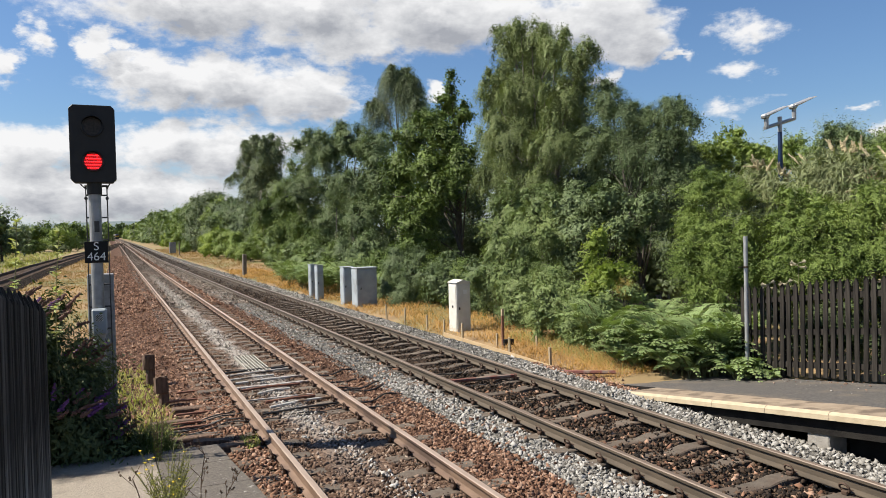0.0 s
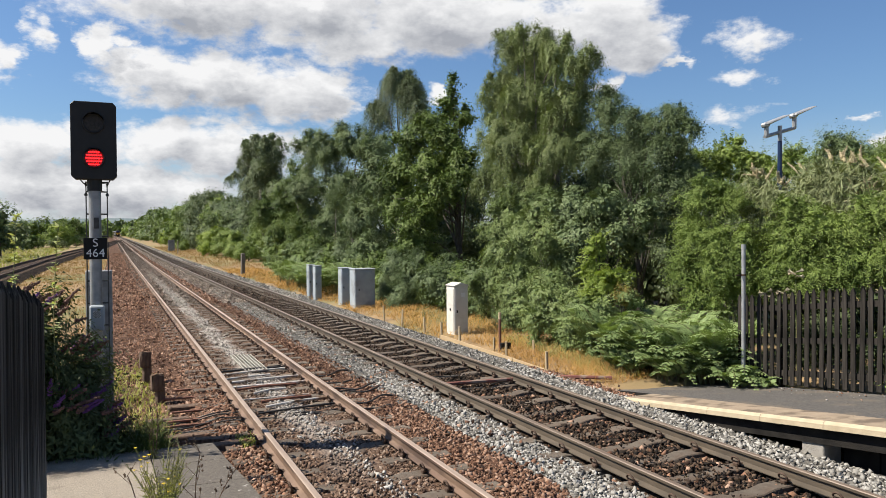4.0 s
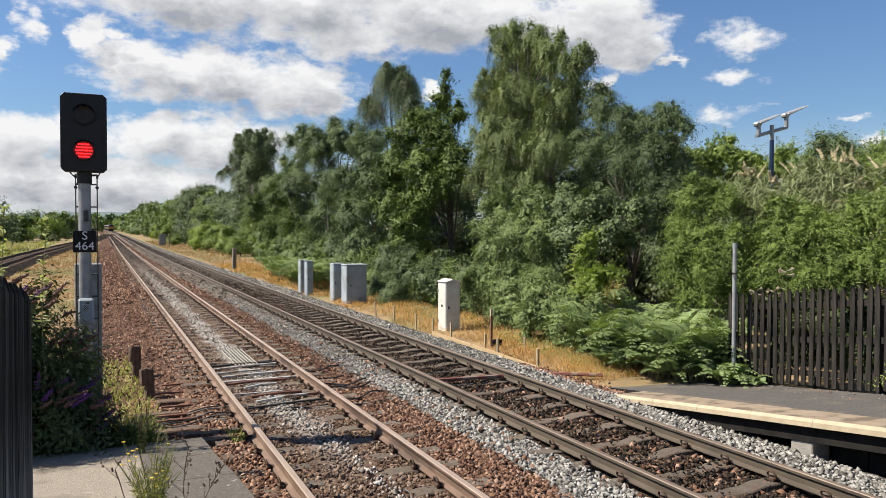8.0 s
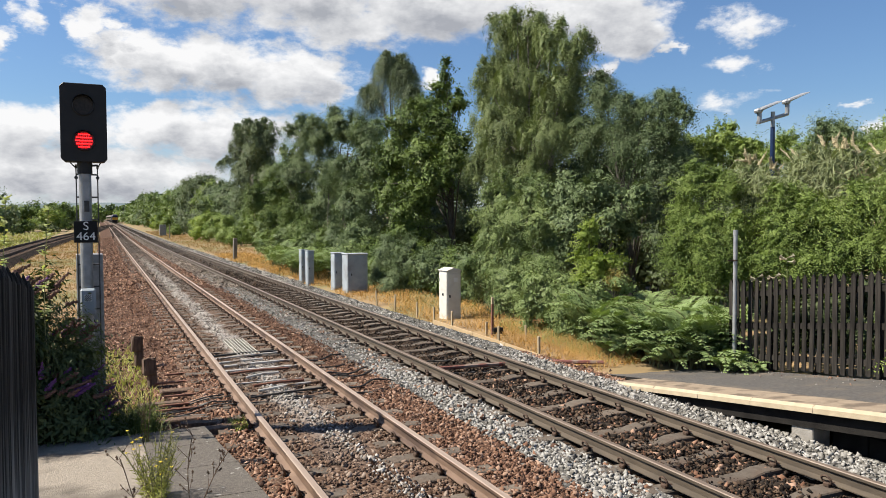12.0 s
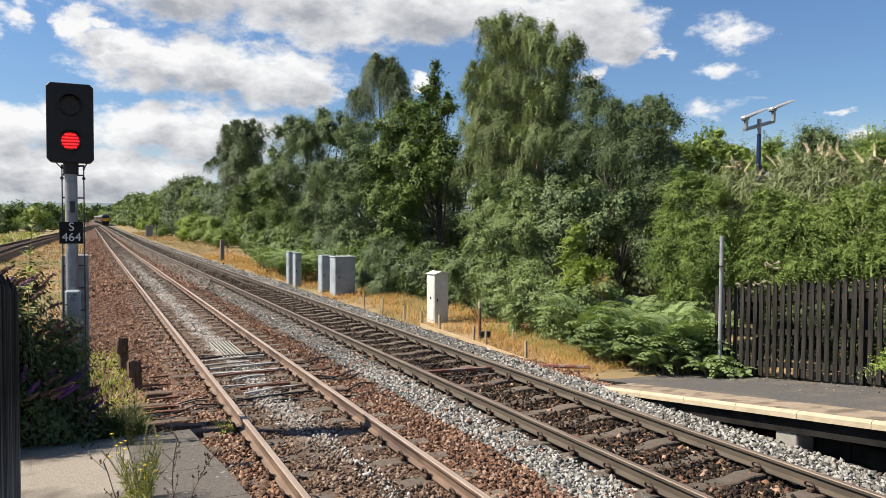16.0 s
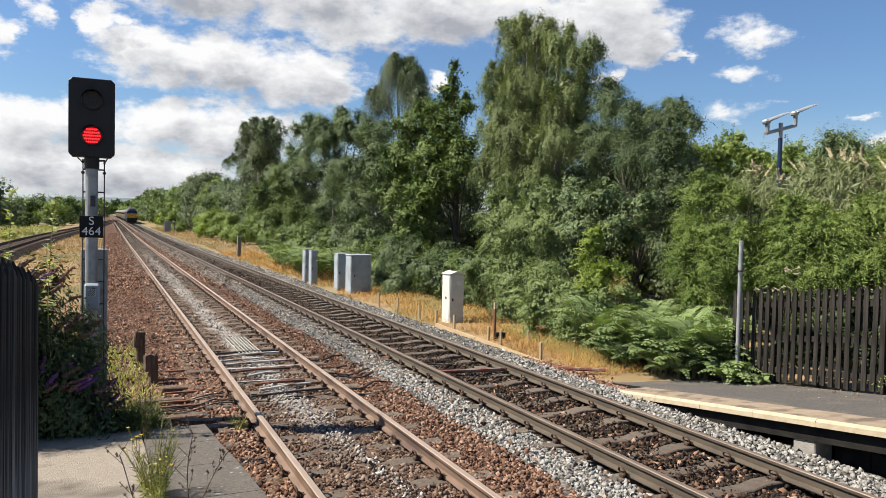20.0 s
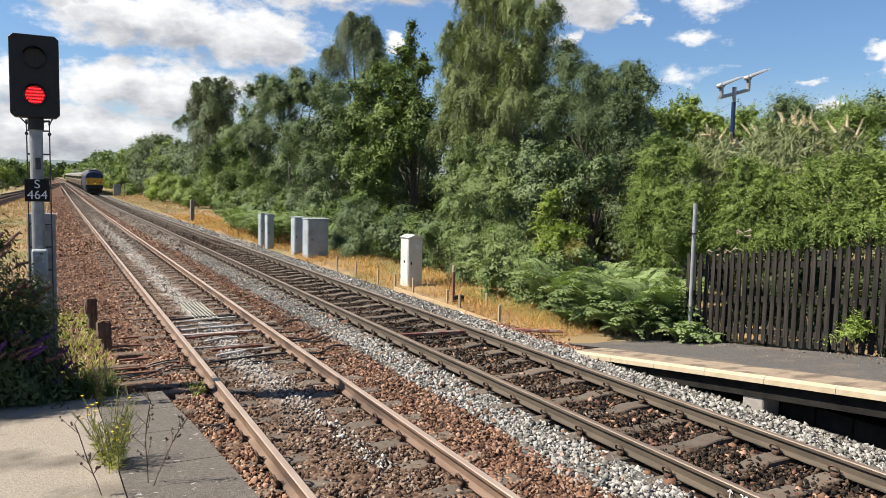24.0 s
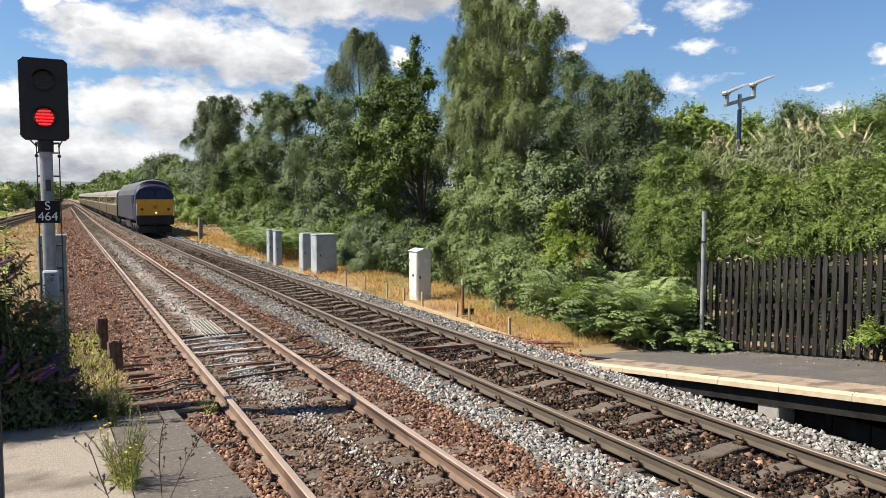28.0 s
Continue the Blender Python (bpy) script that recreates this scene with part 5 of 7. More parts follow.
def crown(rng, blobs, leaf, cover=1.0, per=8, twig=0.3, droop=0.4, sub=16, subr=0.38, slim=0.62, hang=0.0, blade=leaf_tris, feather=False, wisp=0.1, core=1.0):
    """Leaves of a crown. blobs: centre and radii of its masses. Each mass carries rounded boughs round its outside,
    their leaves turned to the light, with shaded hollows between them and a dense inside."""
    P, D, S, LN, WD = [], [], [], [], []

    def blades(pos, d, nrm, ln, width):
        d = unit(d - nrm * (d * nrm).sum(-1, keepdims=True))
        P.append(pos.reshape(-1, 3)), D.append(d.reshape(-1, 3)), S.append(np.cross(nrm, d).reshape(-1, 3)), LN.append(ln.ravel()), WD.append(ln.ravel() * width)

    up = np.array([0, 0, 1.0])
    boughs, largest = sub, max(max(b[3:6]) for b in blobs)
    for b in blobs:
        c, r = np.array(b[:3]), np.array(b[3:6])
        area = 4 * math.pi * (r[0] * r[1] + r[1] * r[2] + r[0] * r[2]) / 3
        sub = boughs if r.max() > 0.45 * largest else max(6, boughs // 2)
        k = np.arange(sub)
        uz = np.clip(0.97 - 1.72 * (k + rng.uniform(0, 1, sub)) / sub, -1, 1)
        ua = k * 2.39996 + rng.uniform(0, 6.28) + rng.normal(0, 0.35, sub)
        u = np.stack([np.sqrt(1 - uz ** 2) * np.cos(ua), np.sqrt(1 - uz ** 2) * np.sin(ua), uz], 1)
        sc = c + u * r * rng.uniform(0.42, 0.92, (sub, 1))
        sr = r * subr * rng.uniform(0.65, 1.25, (sub, 1))
        n = max(10, int(cover * area / (0.42 * leaf * leaf * slim) / per))
        weight = sr.prod(1) ** 0.67
        j = rng.choice(sub, n, p=weight / weight.sum())
        t = (np.arange(per) + 0.5) / per
        o = unit(rng.normal(size=(n, 3)) + u[j] * 0.8 + up * 0.55)
        start = sc[j] + o * sr[j] * rng.uniform(0.45, 1.12, (n, 1))
        face = unit(o * 0.55 + u[j] * 0.5 + up * 0.25)
        if hang:
            tl = hang * rng.uniform(0.25, 1.15, n)
            flat = unit(o * np.array([1, 1, 0.15]))
            pos = start[:, None] + flat[:, None] * (0.3 * tl[:, None] * np.sqrt(t))[..., None]
            pos[..., 2] += 0.06 - tl[:, None] * t ** 1.25
            pos += rng.normal(0, leaf * 0.45, pos.shape)
            d = rng.normal(0, 0.5, pos.shape) - up
            nrm = unit(face[:, None] + rng.normal(0, 0.3, pos.shape))
        else:
            out = unit(o * 0.8 + u[j] * 0.3 + rng.normal(0, 0.35, (n, 3)) + up * 0.15)
            tl = twig * rng.uniform(0.3, 1.15, n) * np.where(rng.random(n) < wisp, 2.4, 1.0)
            pos = start[:, None] + out[:, None] * (tl[:, None] * t)[..., None]
            pos[..., 2] -= droop * tl[:, None] * t ** 1.6
            if feather:
                # paired leaflets in the plane of an arching spray
                spray = unit(face * 0.9 + rng.normal(0, 0.4, (n, 3)) + up * 0.25)
                across = unit(np.cross(spray, out))
                sign = np.where(np.arange(per) % 2, 1.0, -1.0)[None, :, None]
                d = across[:, None] * sign + out[:, None] * 0.55 + rng.normal(0, 0.12, pos.shape)
                nrm = unit(spray[:, None] + rng.normal(0, 0.25, pos.shape))
            else:
                pos += rng.normal(0, leaf * 0.5, pos.shape)
                d = out[:, None] * 0.5 + rng.normal(0, 0.6, pos.shape) - up * (0.25 + droop * 0.5)
                nrm = unit(face[:, None] + rng.normal(0, 0.24, pos.shape))
        blades(pos, d, nrm, leaf * rng.uniform(0.6, 1.3, pos.shape[:2]), slim)
        # leaves inside each bough
        m = max(6, int(n * per * 0.12))
        j = rng.integers(0, sub, m)
        o = unit(rng.normal(size=(m, 3)))
        blades(sc[j] + o * sr[j] * rng.uniform(0.25, 0.75, (m, 1)), rng.normal(size=(m, 3)), unit(o + rng.normal(0, 0.4, (m, 3))), leaf * rng.uniform(1.2, 1.8, m), min(0.8, 2 * slim))
        # larger leaves deep inside stop the light
        big = max(2.0 * leaf, min(0.2 * r.min(), 4.0 * leaf))
        m = int(core * area * 0.3 / (0.42 * big * big * 0.8)) + 12
        o = unit(rng.normal(size=(m, 3)))
        blades(c + o * r * rng.uniform(0.1, 0.55, (m, 1)), rng.normal(size=(m, 3)), unit(o + rng.normal(0, 0.3, (m, 3))), big * rng.uniform(0.7, 1.3, m), min(0.8, 2 * slim))
    return blade(np.concatenate(P), np.concatenate(D), np.concatenate(S), np.concatenate(LN), np.concatenate(WD))


def trunk_mesh(rng, base, blobs, r):
    bm = bmesh.new()
    base = Vector(base)
    main = max(blobs, key=lambda b: b[2] + b[5])
    top = Vector((main[0], main[1], main[2] + main[5] * 0.5))
    pts = [base.lerp(top, t) + Vector((rng.normal(0, 0.06), rng.normal(0, 0.06), 0)) * (4 * t * (1 - t)) for t in (0, 0.2, 0.4, 0.6, 0.8, 1)]
    for i, (a, b) in enumerate(zip(pts, pts[1:])):
        rod(bm, a, b, r * (1 - 0.17 * i), r * (1 - 0.17 * (i + 1)), 8)
    for b in blobs:
        c = Vector(b[:3])
        for k in range(2):
            s = pts[0].lerp(top, rng.uniform(0.15, 0.65))
            e = c + Vector((rng.normal(0, 0.4) * b[3], rng.normal(0, 0.4) * b[4], rng.uniform(0, 0.5) * b[5]))
            m = s.lerp(e, 0.5) + Vector((0, 0, 0.15 * (e - s).length))
            rod(bm, s, m, r * 0.3, r * 0.17, 6)
            rod(bm, m, e, r * 0.17, r * 0.05, 6)
    return bm


def broken(rng, blobs, count):
    """Each rounded mass of a crown, a little smaller, with lesser ones standing out of it."""
    out = []
    for b in blobs:
        c, r = np.array(b[:3]), np.array(b[3:6])
        out.append((*c, *(r * 0.88)))
        for k in range(count):
            u = unit(rng.normal(size=3) + np.array([-0.25, 0, 0.35]))
            out.append((*(c + u * r * rng.uniform(0.72, 1.0)), *(r * rng.uniform(0.22, 0.42))))
    return out


def tree(name, label, cat, base, blobs, mat, bark, r=0.12, seed=1, group="", lesser=4, **shape):
    rng = np.random.default_rng(seed)
    z = float(ground_z(base[0], base[1])) - 0.05
    t = empty(name, pose(base[0], base[1], z))
    tagged(t, label, cat, group)
    local = [(b[0] - base[0], b[1] - base[1], b[2] - z, *b[3:]) for b in blobs]
    part("trunk", trunk_mesh(rng, (0, 0, 0), local, r), M[bark], t)
    v, f = crown(rng, broken(rng, local, lesser), **shape)
    arrays("crown", v, f, M[mat], t)
    return t


def build_trees():
    # the tall birch: several tiers of hanging foliage
    tree("birch_tree", "tall silver birch with hanging green foliage", "tree", (12.6, 18.2),
         [(12.4, 20.12, 8.63, 0.73, 0.73, 0.96), (12.4, 18.54, 8.63, 0.76, 0.76, 0.91), (12.4, 17.33, 8.02, 0.55, 0.55, 0.78), (12.4, 16.01, 7.42, 0.56, 0.56, 0.69), (12.2, 20.82, 7.35, 0.67, 0.67, 1.08), (12.4, 19.07, 6.95, 0.97, 0.97, 1.21), (12.4, 16.93, 6.48, 0.82, 0.82, 1.06), (12, 21.03, 5.7, 0.6, 0.6, 1.19), (12, 18.82, 5.34, 0.95, 0.95, 1.13), (12.2, 16.98, 5.12, 0.85, 0.85, 1.02), (11.9, 20.42, 4.27, 0.66, 0.66, 0.87), (12.1, 18.34, 3.93, 0.9, 0.9, 0.9), (13.3, 20.15, 8.26, 1.14, 1.14, 0.98), (13.3, 21.79, 7.07, 1.04, 1.04, 1.24), (13.3, 19.48, 6.5, 1.19, 1.19, 1.26), (13.3, 17.48, 6.8, 0.64, 0.64, 0.85), (13.3, 20.47, 5.07, 1.31, 1.31, 1.19), (13.3, 17.37, 5.55, 0.64, 0.64, 0.88)],
         "birch", "birchbark", 0.17, 11, lesser=5, leaf=0.049, cover=0.65, per=13, hang=0.6, sub=12, subr=0.36)
    tree("birch_tree", "lower silver birch with spreading arching crown", "tree", (13.0, 14.0),
         [(12.9, 15.39, 6.03, 0.55, 0.55, 0.65), (12.9, 14.04, 5.4, 0.64, 0.64, 0.58), (12.9, 12.94, 5.38, 0.49, 0.49, 0.52), (12.9, 12.2, 5.08, 0.2, 0.2, 0.28), (13, 15.82, 5, 0.69, 0.69, 0.79), (13, 14.31, 4.67, 0.71, 0.71, 0.71), (13, 13.07, 4.53, 0.58, 0.58, 0.64), (13.3, 15.71, 4.01, 0.66, 0.66, 0.56), (13.4, 14.34, 3.9, 0.62, 0.62, 0.5), (13.3, 13.0, 3.8, 0.7, 0.7, 0.7), (13.5, 15.2, 3.3, 0.7, 0.7, 0.6)],
         "willow", "bark", 0.08, 12, lesser=6, leaf=0.046, cover=0.85, per=9, twig=0.42, droop=0.9, sub=13, subr=0.36)
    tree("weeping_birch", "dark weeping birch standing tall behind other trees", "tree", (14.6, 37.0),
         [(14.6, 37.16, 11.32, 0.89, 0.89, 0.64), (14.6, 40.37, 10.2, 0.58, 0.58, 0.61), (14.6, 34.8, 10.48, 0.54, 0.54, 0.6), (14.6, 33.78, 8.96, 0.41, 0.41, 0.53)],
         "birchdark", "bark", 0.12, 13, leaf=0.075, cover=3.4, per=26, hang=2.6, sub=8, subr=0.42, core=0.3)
    tree("sycamore_tree", "bright green sycamore with a pointed leader", "tree", (13.3, 26.2),
         [(12.3, 24.92, 8.26, 0.16, 0.16, 0.68), (12.3, 25.34, 7.65, 0.39, 0.39, 0.46), (12.3, 23.88, 7.04, 0.39, 0.39, 0.48), (12.3, 27.01, 7.12, 0.87, 0.87, 0.77), (12.1, 28.29, 6.47, 0.95, 0.95, 0.95), (12.3, 24.98, 6.19, 0.77, 0.77, 0.91), (11.8, 28.98, 5.28, 0.96, 0.96, 1.12), (12, 26.26, 4.94, 0.99, 0.99, 1.03), (12.3, 23.8, 4.96, 0.57, 0.57, 0.96), (11.5, 29.02, 3.77, 0.86, 0.86, 1.06), (11.6, 26.19, 3.53, 0.89, 0.89, 0.98), (11.3, 26.28, 2.25, 0.84, 0.84, 0.84), (12.2, 25.05, 4.16, 0.68, 0.68, 0.82)],
         "syc", "bark", 0.15, 14, leaf=0.095, cover=0.9, twig=0.36, droop=0.35, sub=10, subr=0.36, slim=0.75)
    tree("field_maple", "broad mid-green lineside tree", "tree", (13.8, 40.5),
         [(12.4, 46.68, 7.93, 1.44, 1.44, 1.51), (12.6, 34.8, 7.0, 0.9, 0.9, 0.95), (12.6, 32.67, 5.51, 0.9, 0.9, 0.95), (12.4, 41.03, 7.77, 1.29, 1.29, 1.29), (12.4, 36.67, 7.27, 1.05, 1.05, 1.36), (12, 47.21, 5.5, 1.37, 1.37, 1.6), (12.1, 41.08, 5.3, 1.42, 1.42, 1.56), (12, 35.83, 4.96, 1.09, 1.09, 1.33), (12.2, 33.19, 5.22, 0.74, 0.74, 1.42), (11.5, 33.97, 2.97, 1.04, 1.04, 1.27), (11.8, 39.61, 3.4, 1.12, 1.12, 1.18), (11.2, 31.85, 1.58, 0.93, 0.93, 0.98), (11.2, 35.39, 1.37, 0.83, 0.83, 0.89)],
         "willow", "bark", 0.16, 15, leaf=0.092, cover=0.9, twig=0.42, droop=0.4, sub=11)
    tree("field_maple", "dense green tree beyond the cabinets", "tree", (13.0, 52.5),
         [(12.8, 53.39, 7.0, 0.9, 0.9, 1.5), (12.5, 55.87, 5.14, 1.33, 1.33, 2.04), (12.2, 48.29, 3.23, 1.33, 1.33, 1.72), (12, 52.45, 2.05, 1.42, 1.42, 1.76), (11.8, 44.31, 1.72, 1.08, 1.08, 1.23), (11.6, 54.75, 0.54, 0.95, 0.95, 0.95), (12.6, 65.06, 4.55, 1.32, 1.32, 2.24)],
         "syc", "bark", 0.16, 16, leaf=0.115, cover=0.85, twig=0.5, droop=0.4, sub=11)
    tree("birch_tree", "rounded birch with drooping side branch", "tree", (14.0, 74.0),
         [(13.8, 76.45, 11.69, 1.54, 1.54, 1.54), (13.8, 68.52, 10.42, 1.39, 1.39, 1.71), (13.8, 81.3, 10.06, 1.25, 1.25, 2.12), (13.8, 70.76, 8.58, 1.76, 1.76, 2.21), (13.8, 77.19, 7.31, 1.91, 1.91, 2.15), (13.8, 66.98, 6.43, 1.26, 1.26, 2.1), (13.6, 95.57, 10.01, 0.43, 0.43, 0.43), (13.6, 89.85, 9.99, 0.55, 0.55, 0.41)],
         "birchdark", "birchbark", 0.18, 17, leaf=0.15, cover=1.1, per=10, hang=1.3, sub=15)
    # the belt of trees along the line: its height by stretches, its front edge by stretches
    rng = random.Random(5)
    y, k = 57.0, 0
    while y < 700:
        edge = float(np.interp(y, [56, 92, 106, 125, 150, 240, 380, 700], [12.4, 12.5, 12.1, 11.8, 10.6, 9.6, 8.9, 9.5]))
        back = (edge + 2.6) / 13.5
        top = 1.8 + back * float(np.interp(y / back, [57, 80, 89, 96, 101, 107, 117, 138, 169, 205, 242, 319, 470, 863], [3.2, 4.4, 5.5, 5.5, 4.7, 6.2, 7.6, 9.3, 8.9, 7.8, 9.2, 12.1, 9.9, 14.5])) + rng.uniform(-0.6, 0.2)
        w = rng.uniform(1.7, 2.5) + y * 0.007
        z0 = float(ground_z(edge + w, y))
        h = top - z0
        x = edge + w + rng.uniform(0, 0.7)
        kind = rng.choice(("willow", "syc", "birchdark", "ash", "syc", "willow"))
        leaf = 0.055 + 0.0019 * y + 0.0016 * max(0.0, y - 170)
        tree("lineside_tree", "green tree in the belt along the line", "tree", (x + 0.6, y), [(x + 0.8, y, z0 + h * 0.72, w, w * 1.3, h * 0.28), (x + 0.4, y + w * 0.8, z0 + h * 0.50, w * 0.9, w * 1.2, h * 0.30), (x, y - w * 0.6, z0 + h * 0.24, w * 0.95, w * 1.3, h * 0.26)],
             kind, "bark", 0.15, 40 + k, "belt of trees", lesser=2, leaf=leaf, cover=0.32, per=6, twig=0.4 + leaf, sub=13)
        y += w * (1.2 if y < 160 else 1.7)
        k += 1
    for i, (x, y, h, w) in enumerate(((12.6, 84, 3.0, 1.3), (12.2, 92, 3.6, 1.6), (11.9, 101, 3.4, 1.5), (12.0, 108, 2.6, 1.2), (11.2, 134, 1.6, 1.2), (11.4, 150, 3.2, 1.8), (11.3, 175, 3.4, 1.8), (12.4, 76, 2.4, 1.3))):
        z0 = float(ground_z(x, y))
        tree("young_tree", "light green sapling at the front of the belt", "bush", (x + 0.3, y), [(x, y, z0 + h * 0.62, w, w * 1.4, h * 0.38), (x - 0.2, y - w, z0 + h * 0.32, w, w * 1.3, h * 0.32)], "bright" if i in (2, 6) else "ash", "bark", 0.06, 180 + i, "saplings before the belt", leaf=0.03 + 0.0014 * y, cover=0.6, per=6, twig=0.35, sub=12)
    # front growth: leaf tone, twig length, leaf length, droop, leaf width over length
    front = [
        ("sallow_bush", "leafy grey-green bush beside the cabinets", (10.2, 24.4), [(10.2, 25.3, 1.27, 0.76, 0.76, 0.89), (10.2, 23.55, 0.9, 0.63, 0.63, 0.93), (10, 26.25, 0.33, 0.55, 0.55, 1.01), (9.9, 24, 0.15, 0.85, 0.85, 0.68)], "willow", 0.22, 0.055, 0.3, 0.5),
        ("sallow_bush", "tall bright green sallow in front of the birch", (10.9, 16.8), [(11.1, 18.06, 3.12, 0.81, 0.81, 0.91), (11.1, 16.1, 3.05, 0.71, 0.71, 0.77), (10.7, 18.11, 2, 0.7, 0.7, 0.91), (10.7, 16.41, 2.01, 0.81, 0.81, 0.91), (10.9, 15.09, 2.17, 0.58, 0.58, 0.77), (10.4, 17.79, 0.81, 0.72, 0.72, 0.86), (10.4, 15.8, 0.92, 0.79, 0.79, 0.82), (10, 15.61, 0.18, 0.7, 0.7, 0.4)], "leafy", 0.26, 0.062, 0.7, 0.5),
        ("whitebeam", "pale-leaved young tree in the birch's shade", (11.3, 13.6), [(11.2, 14.82, 3.16, 0.61, 0.61, 0.55), (11.4, 13.52, 3.25, 0.58, 0.58, 0.43), (11.6, 12.24, 3.03, 0.35, 0.35, 0.41), (11.2, 13.95, 2.46, 0.68, 0.68, 0.53), (11.5, 12.95, 2.41, 0.56, 0.56, 0.39), (11, 14.72, 1.56, 0.52, 0.52, 0.52)], "willow", 0.3, 0.085, 0.5, 0.5),
        ("elder_bush", "bright yellow-green sapling among darker bushes", (9.9, 11.7), [(9.75, 11.75, 2.2, 0.16, 0.16, 0.36), (9.75, 11.89, 1.72, 0.18, 0.18, 0.36), (9.7, 11.42, 1.45, 0.34, 0.34, 0.1), (9.75, 11.05, 1.66, 0.3, 0.3, 0.08), (9.7, 11.7, 1.1, 0.26, 0.3, 0.3)], "bright", 0.3, 0.06, 0.3, 0.4),
        ("bramble_bush", "low green brambles at the wood's edge", (9.5, 12.4), [(9.3, 13.04, 0.45, 0.5, 0.5, 0.6), (9.3, 11.96, 0.27, 0.45, 0.45, 0.52), (9.3, 11.06, 0.2, 0.36, 0.36, 0.42), (9.9, 13.83, 1.1, 0.56, 0.56, 0.5), (10.1, 15.2, 0.45, 0.55, 0.55, 0.55), (9.5, 13.11, 0.86, 0.54, 0.54, 0.46), (9.5, 12.06, 0.8, 0.46, 0.46, 0.39), (9.5, 13.77, 0.32, 0.48, 0.48, 0.31), (9.5, 11.21, 0.87, 0.32, 0.32, 0.29), (9.8, 10.66, 1.14, 0.24, 0.24, 0.17)], "leafy", 0.2, 0.055, 0.4, 0.6),
        # backing foliage added to close sky gaps and darken behind the ash
        ("holly_bush", "dark backing foliage added to fill the gap behind the ash saplings", (12.9, 10.6), [(13.0, 12.91, 3.2, 0.5, 0.5, 0.8), (12.2, 11.8, 1.9, 0.55, 0.55, 0.95), (13.0, 10.36, 2.75, 0.77, 0.77, 0.7), (13.5, 12.6, 3.8, 0.57, 0.57, 0.6), (13.0, 9.42, 2.6, 0.74, 0.74, 0.66), (13.0, 8.03, 2.5, 0.71, 0.71, 0.62), (13.0, 10.6, 1.6, 0.7, 0.9, 0.8)], "birchdark", 0.24, 0.06, 0.4, 0.5),
        ("dogwood_bush", "small golden-brown leaved bush among brambles", (9.75, 10.85), [(9.75, 10.82, 1.2, 0.22, 0.22, 0.22)], "gold", 0.12, 0.035, 0.2, 0.5),
        ("hazel_bush", "yellow-green bushes above the far end of the fence", (13.6, 7.3), [(13.6, 7.52, 3.6, 0.55, 0.55, 0.46), (13.6, 7.06, 3.75, 0.45, 0.45, 0.52), (13.6, 7.8, 3.27, 0.48, 0.48, 0.48)], "ash", 0.3, 0.05, 0.3, 0.36),
        ("hazel_bush", "rounded mid-green bush behind ash saplings", (14.6, 12.7), [(14.6, 12.65, 4.56, 0.53, 0.53, 0.47), (14.6, 13.36, 4.29, 0.46, 0.46, 0.49), (14.6, 12, 4.16, 0.43, 0.43, 0.43), (14.6, 13.06, 3.81, 0.6, 0.6, 0.48), (14.8, 14.21, 4.3, 0.38, 0.38, 0.54)], "ash", 0.2, 0.06, 0.3, 0.55),
        ("ash_bush", "light green young ash behind the fence", (11.2, 9.4), [(11.2, 9.93, 3.19, 0.43, 0.43, 0.45), (11.4, 9.51, 3.16, 0.35, 0.35, 0.4), (11.2, 10.31, 2.48, 0.36, 0.36, 0.51), (11.2, 9.55, 2.41, 0.49, 0.49, 0.53), (11, 9.99, 1.77, 0.45, 0.45, 0.55), (11, 9.14, 1.68, 0.5, 0.5, 0.52), (11.2, 8.82, 2.18, 0.31, 0.31, 0.51), (10.9, 9.5, 1.15, 0.53, 0.53, 0.39), (11.3, 8.85, 1.51, 0.33, 0.33, 0.4)], "ash", 0.36, 0.056, 0.55, 0.3),
        ("ash_bush", "light green ash saplings above the picket fence", (11.4, 7.2), [(11.4, 7.86, 2.7, 0.42, 0.42, 0.38), (11.4, 7.21, 2.63, 0.4, 0.4, 0.36), (11.4, 8.06, 2.18, 0.32, 0.32, 0.4), (11.4, 7.51, 2.13, 0.47, 0.47, 0.43), (11.4, 6.83, 2.18, 0.39, 0.39, 0.39), (11.4, 6.36, 2.65, 0.32, 0.32, 0.47), (11.3, 7.09, 1.73, 0.5, 0.5, 0.32), (11.3, 7.92, 1.65, 0.42, 0.42, 0.32), (11.3, 6.35, 2, 0.38, 0.38, 0.43)], "ash", 0.36, 0.056, 0.55, 0.3),
        ("ash_bush", "light green ash saplings beyond the fence", (11.4, 5.4), [(11.4, 5.83, 2.73, 0.33, 0.33, 0.45), (11.4, 5.34, 2.79, 0.35, 0.35, 0.44), (11.4, 5.93, 2.09, 0.37, 0.37, 0.42), (11.4, 5.39, 2.18, 0.39, 0.39, 0.44), (11.4, 4.89, 2.6, 0.37, 0.37, 0.5), (11.4, 4.89, 2.02, 0.37, 0.37, 0.42)], "ash", 0.36, 0.056, 0.55, 0.3),
        ("hazel_bush", "feathery pale bushes behind the flowering shrubs", (14.4, 8.4), [(14.4, 9.42, 4.36, 0.32, 0.32, 0.32), (14.4, 8.95, 4.28, 0.27, 0.27, 0.29), (14.4, 8.31, 3.97, 0.3, 0.3, 0.28), (14.4, 7.72, 4.07, 0.38, 0.38, 0.38), (14.4, 7.16, 4.06, 0.44, 0.44, 0.44), (14.8, 8.98, 3.71, 0.62, 0.62, 0.3), (14.4, 9.79, 3.87, 0.28, 0.28, 0.31)], "willow", 0.3, 0.06, 0.1, 0.34),
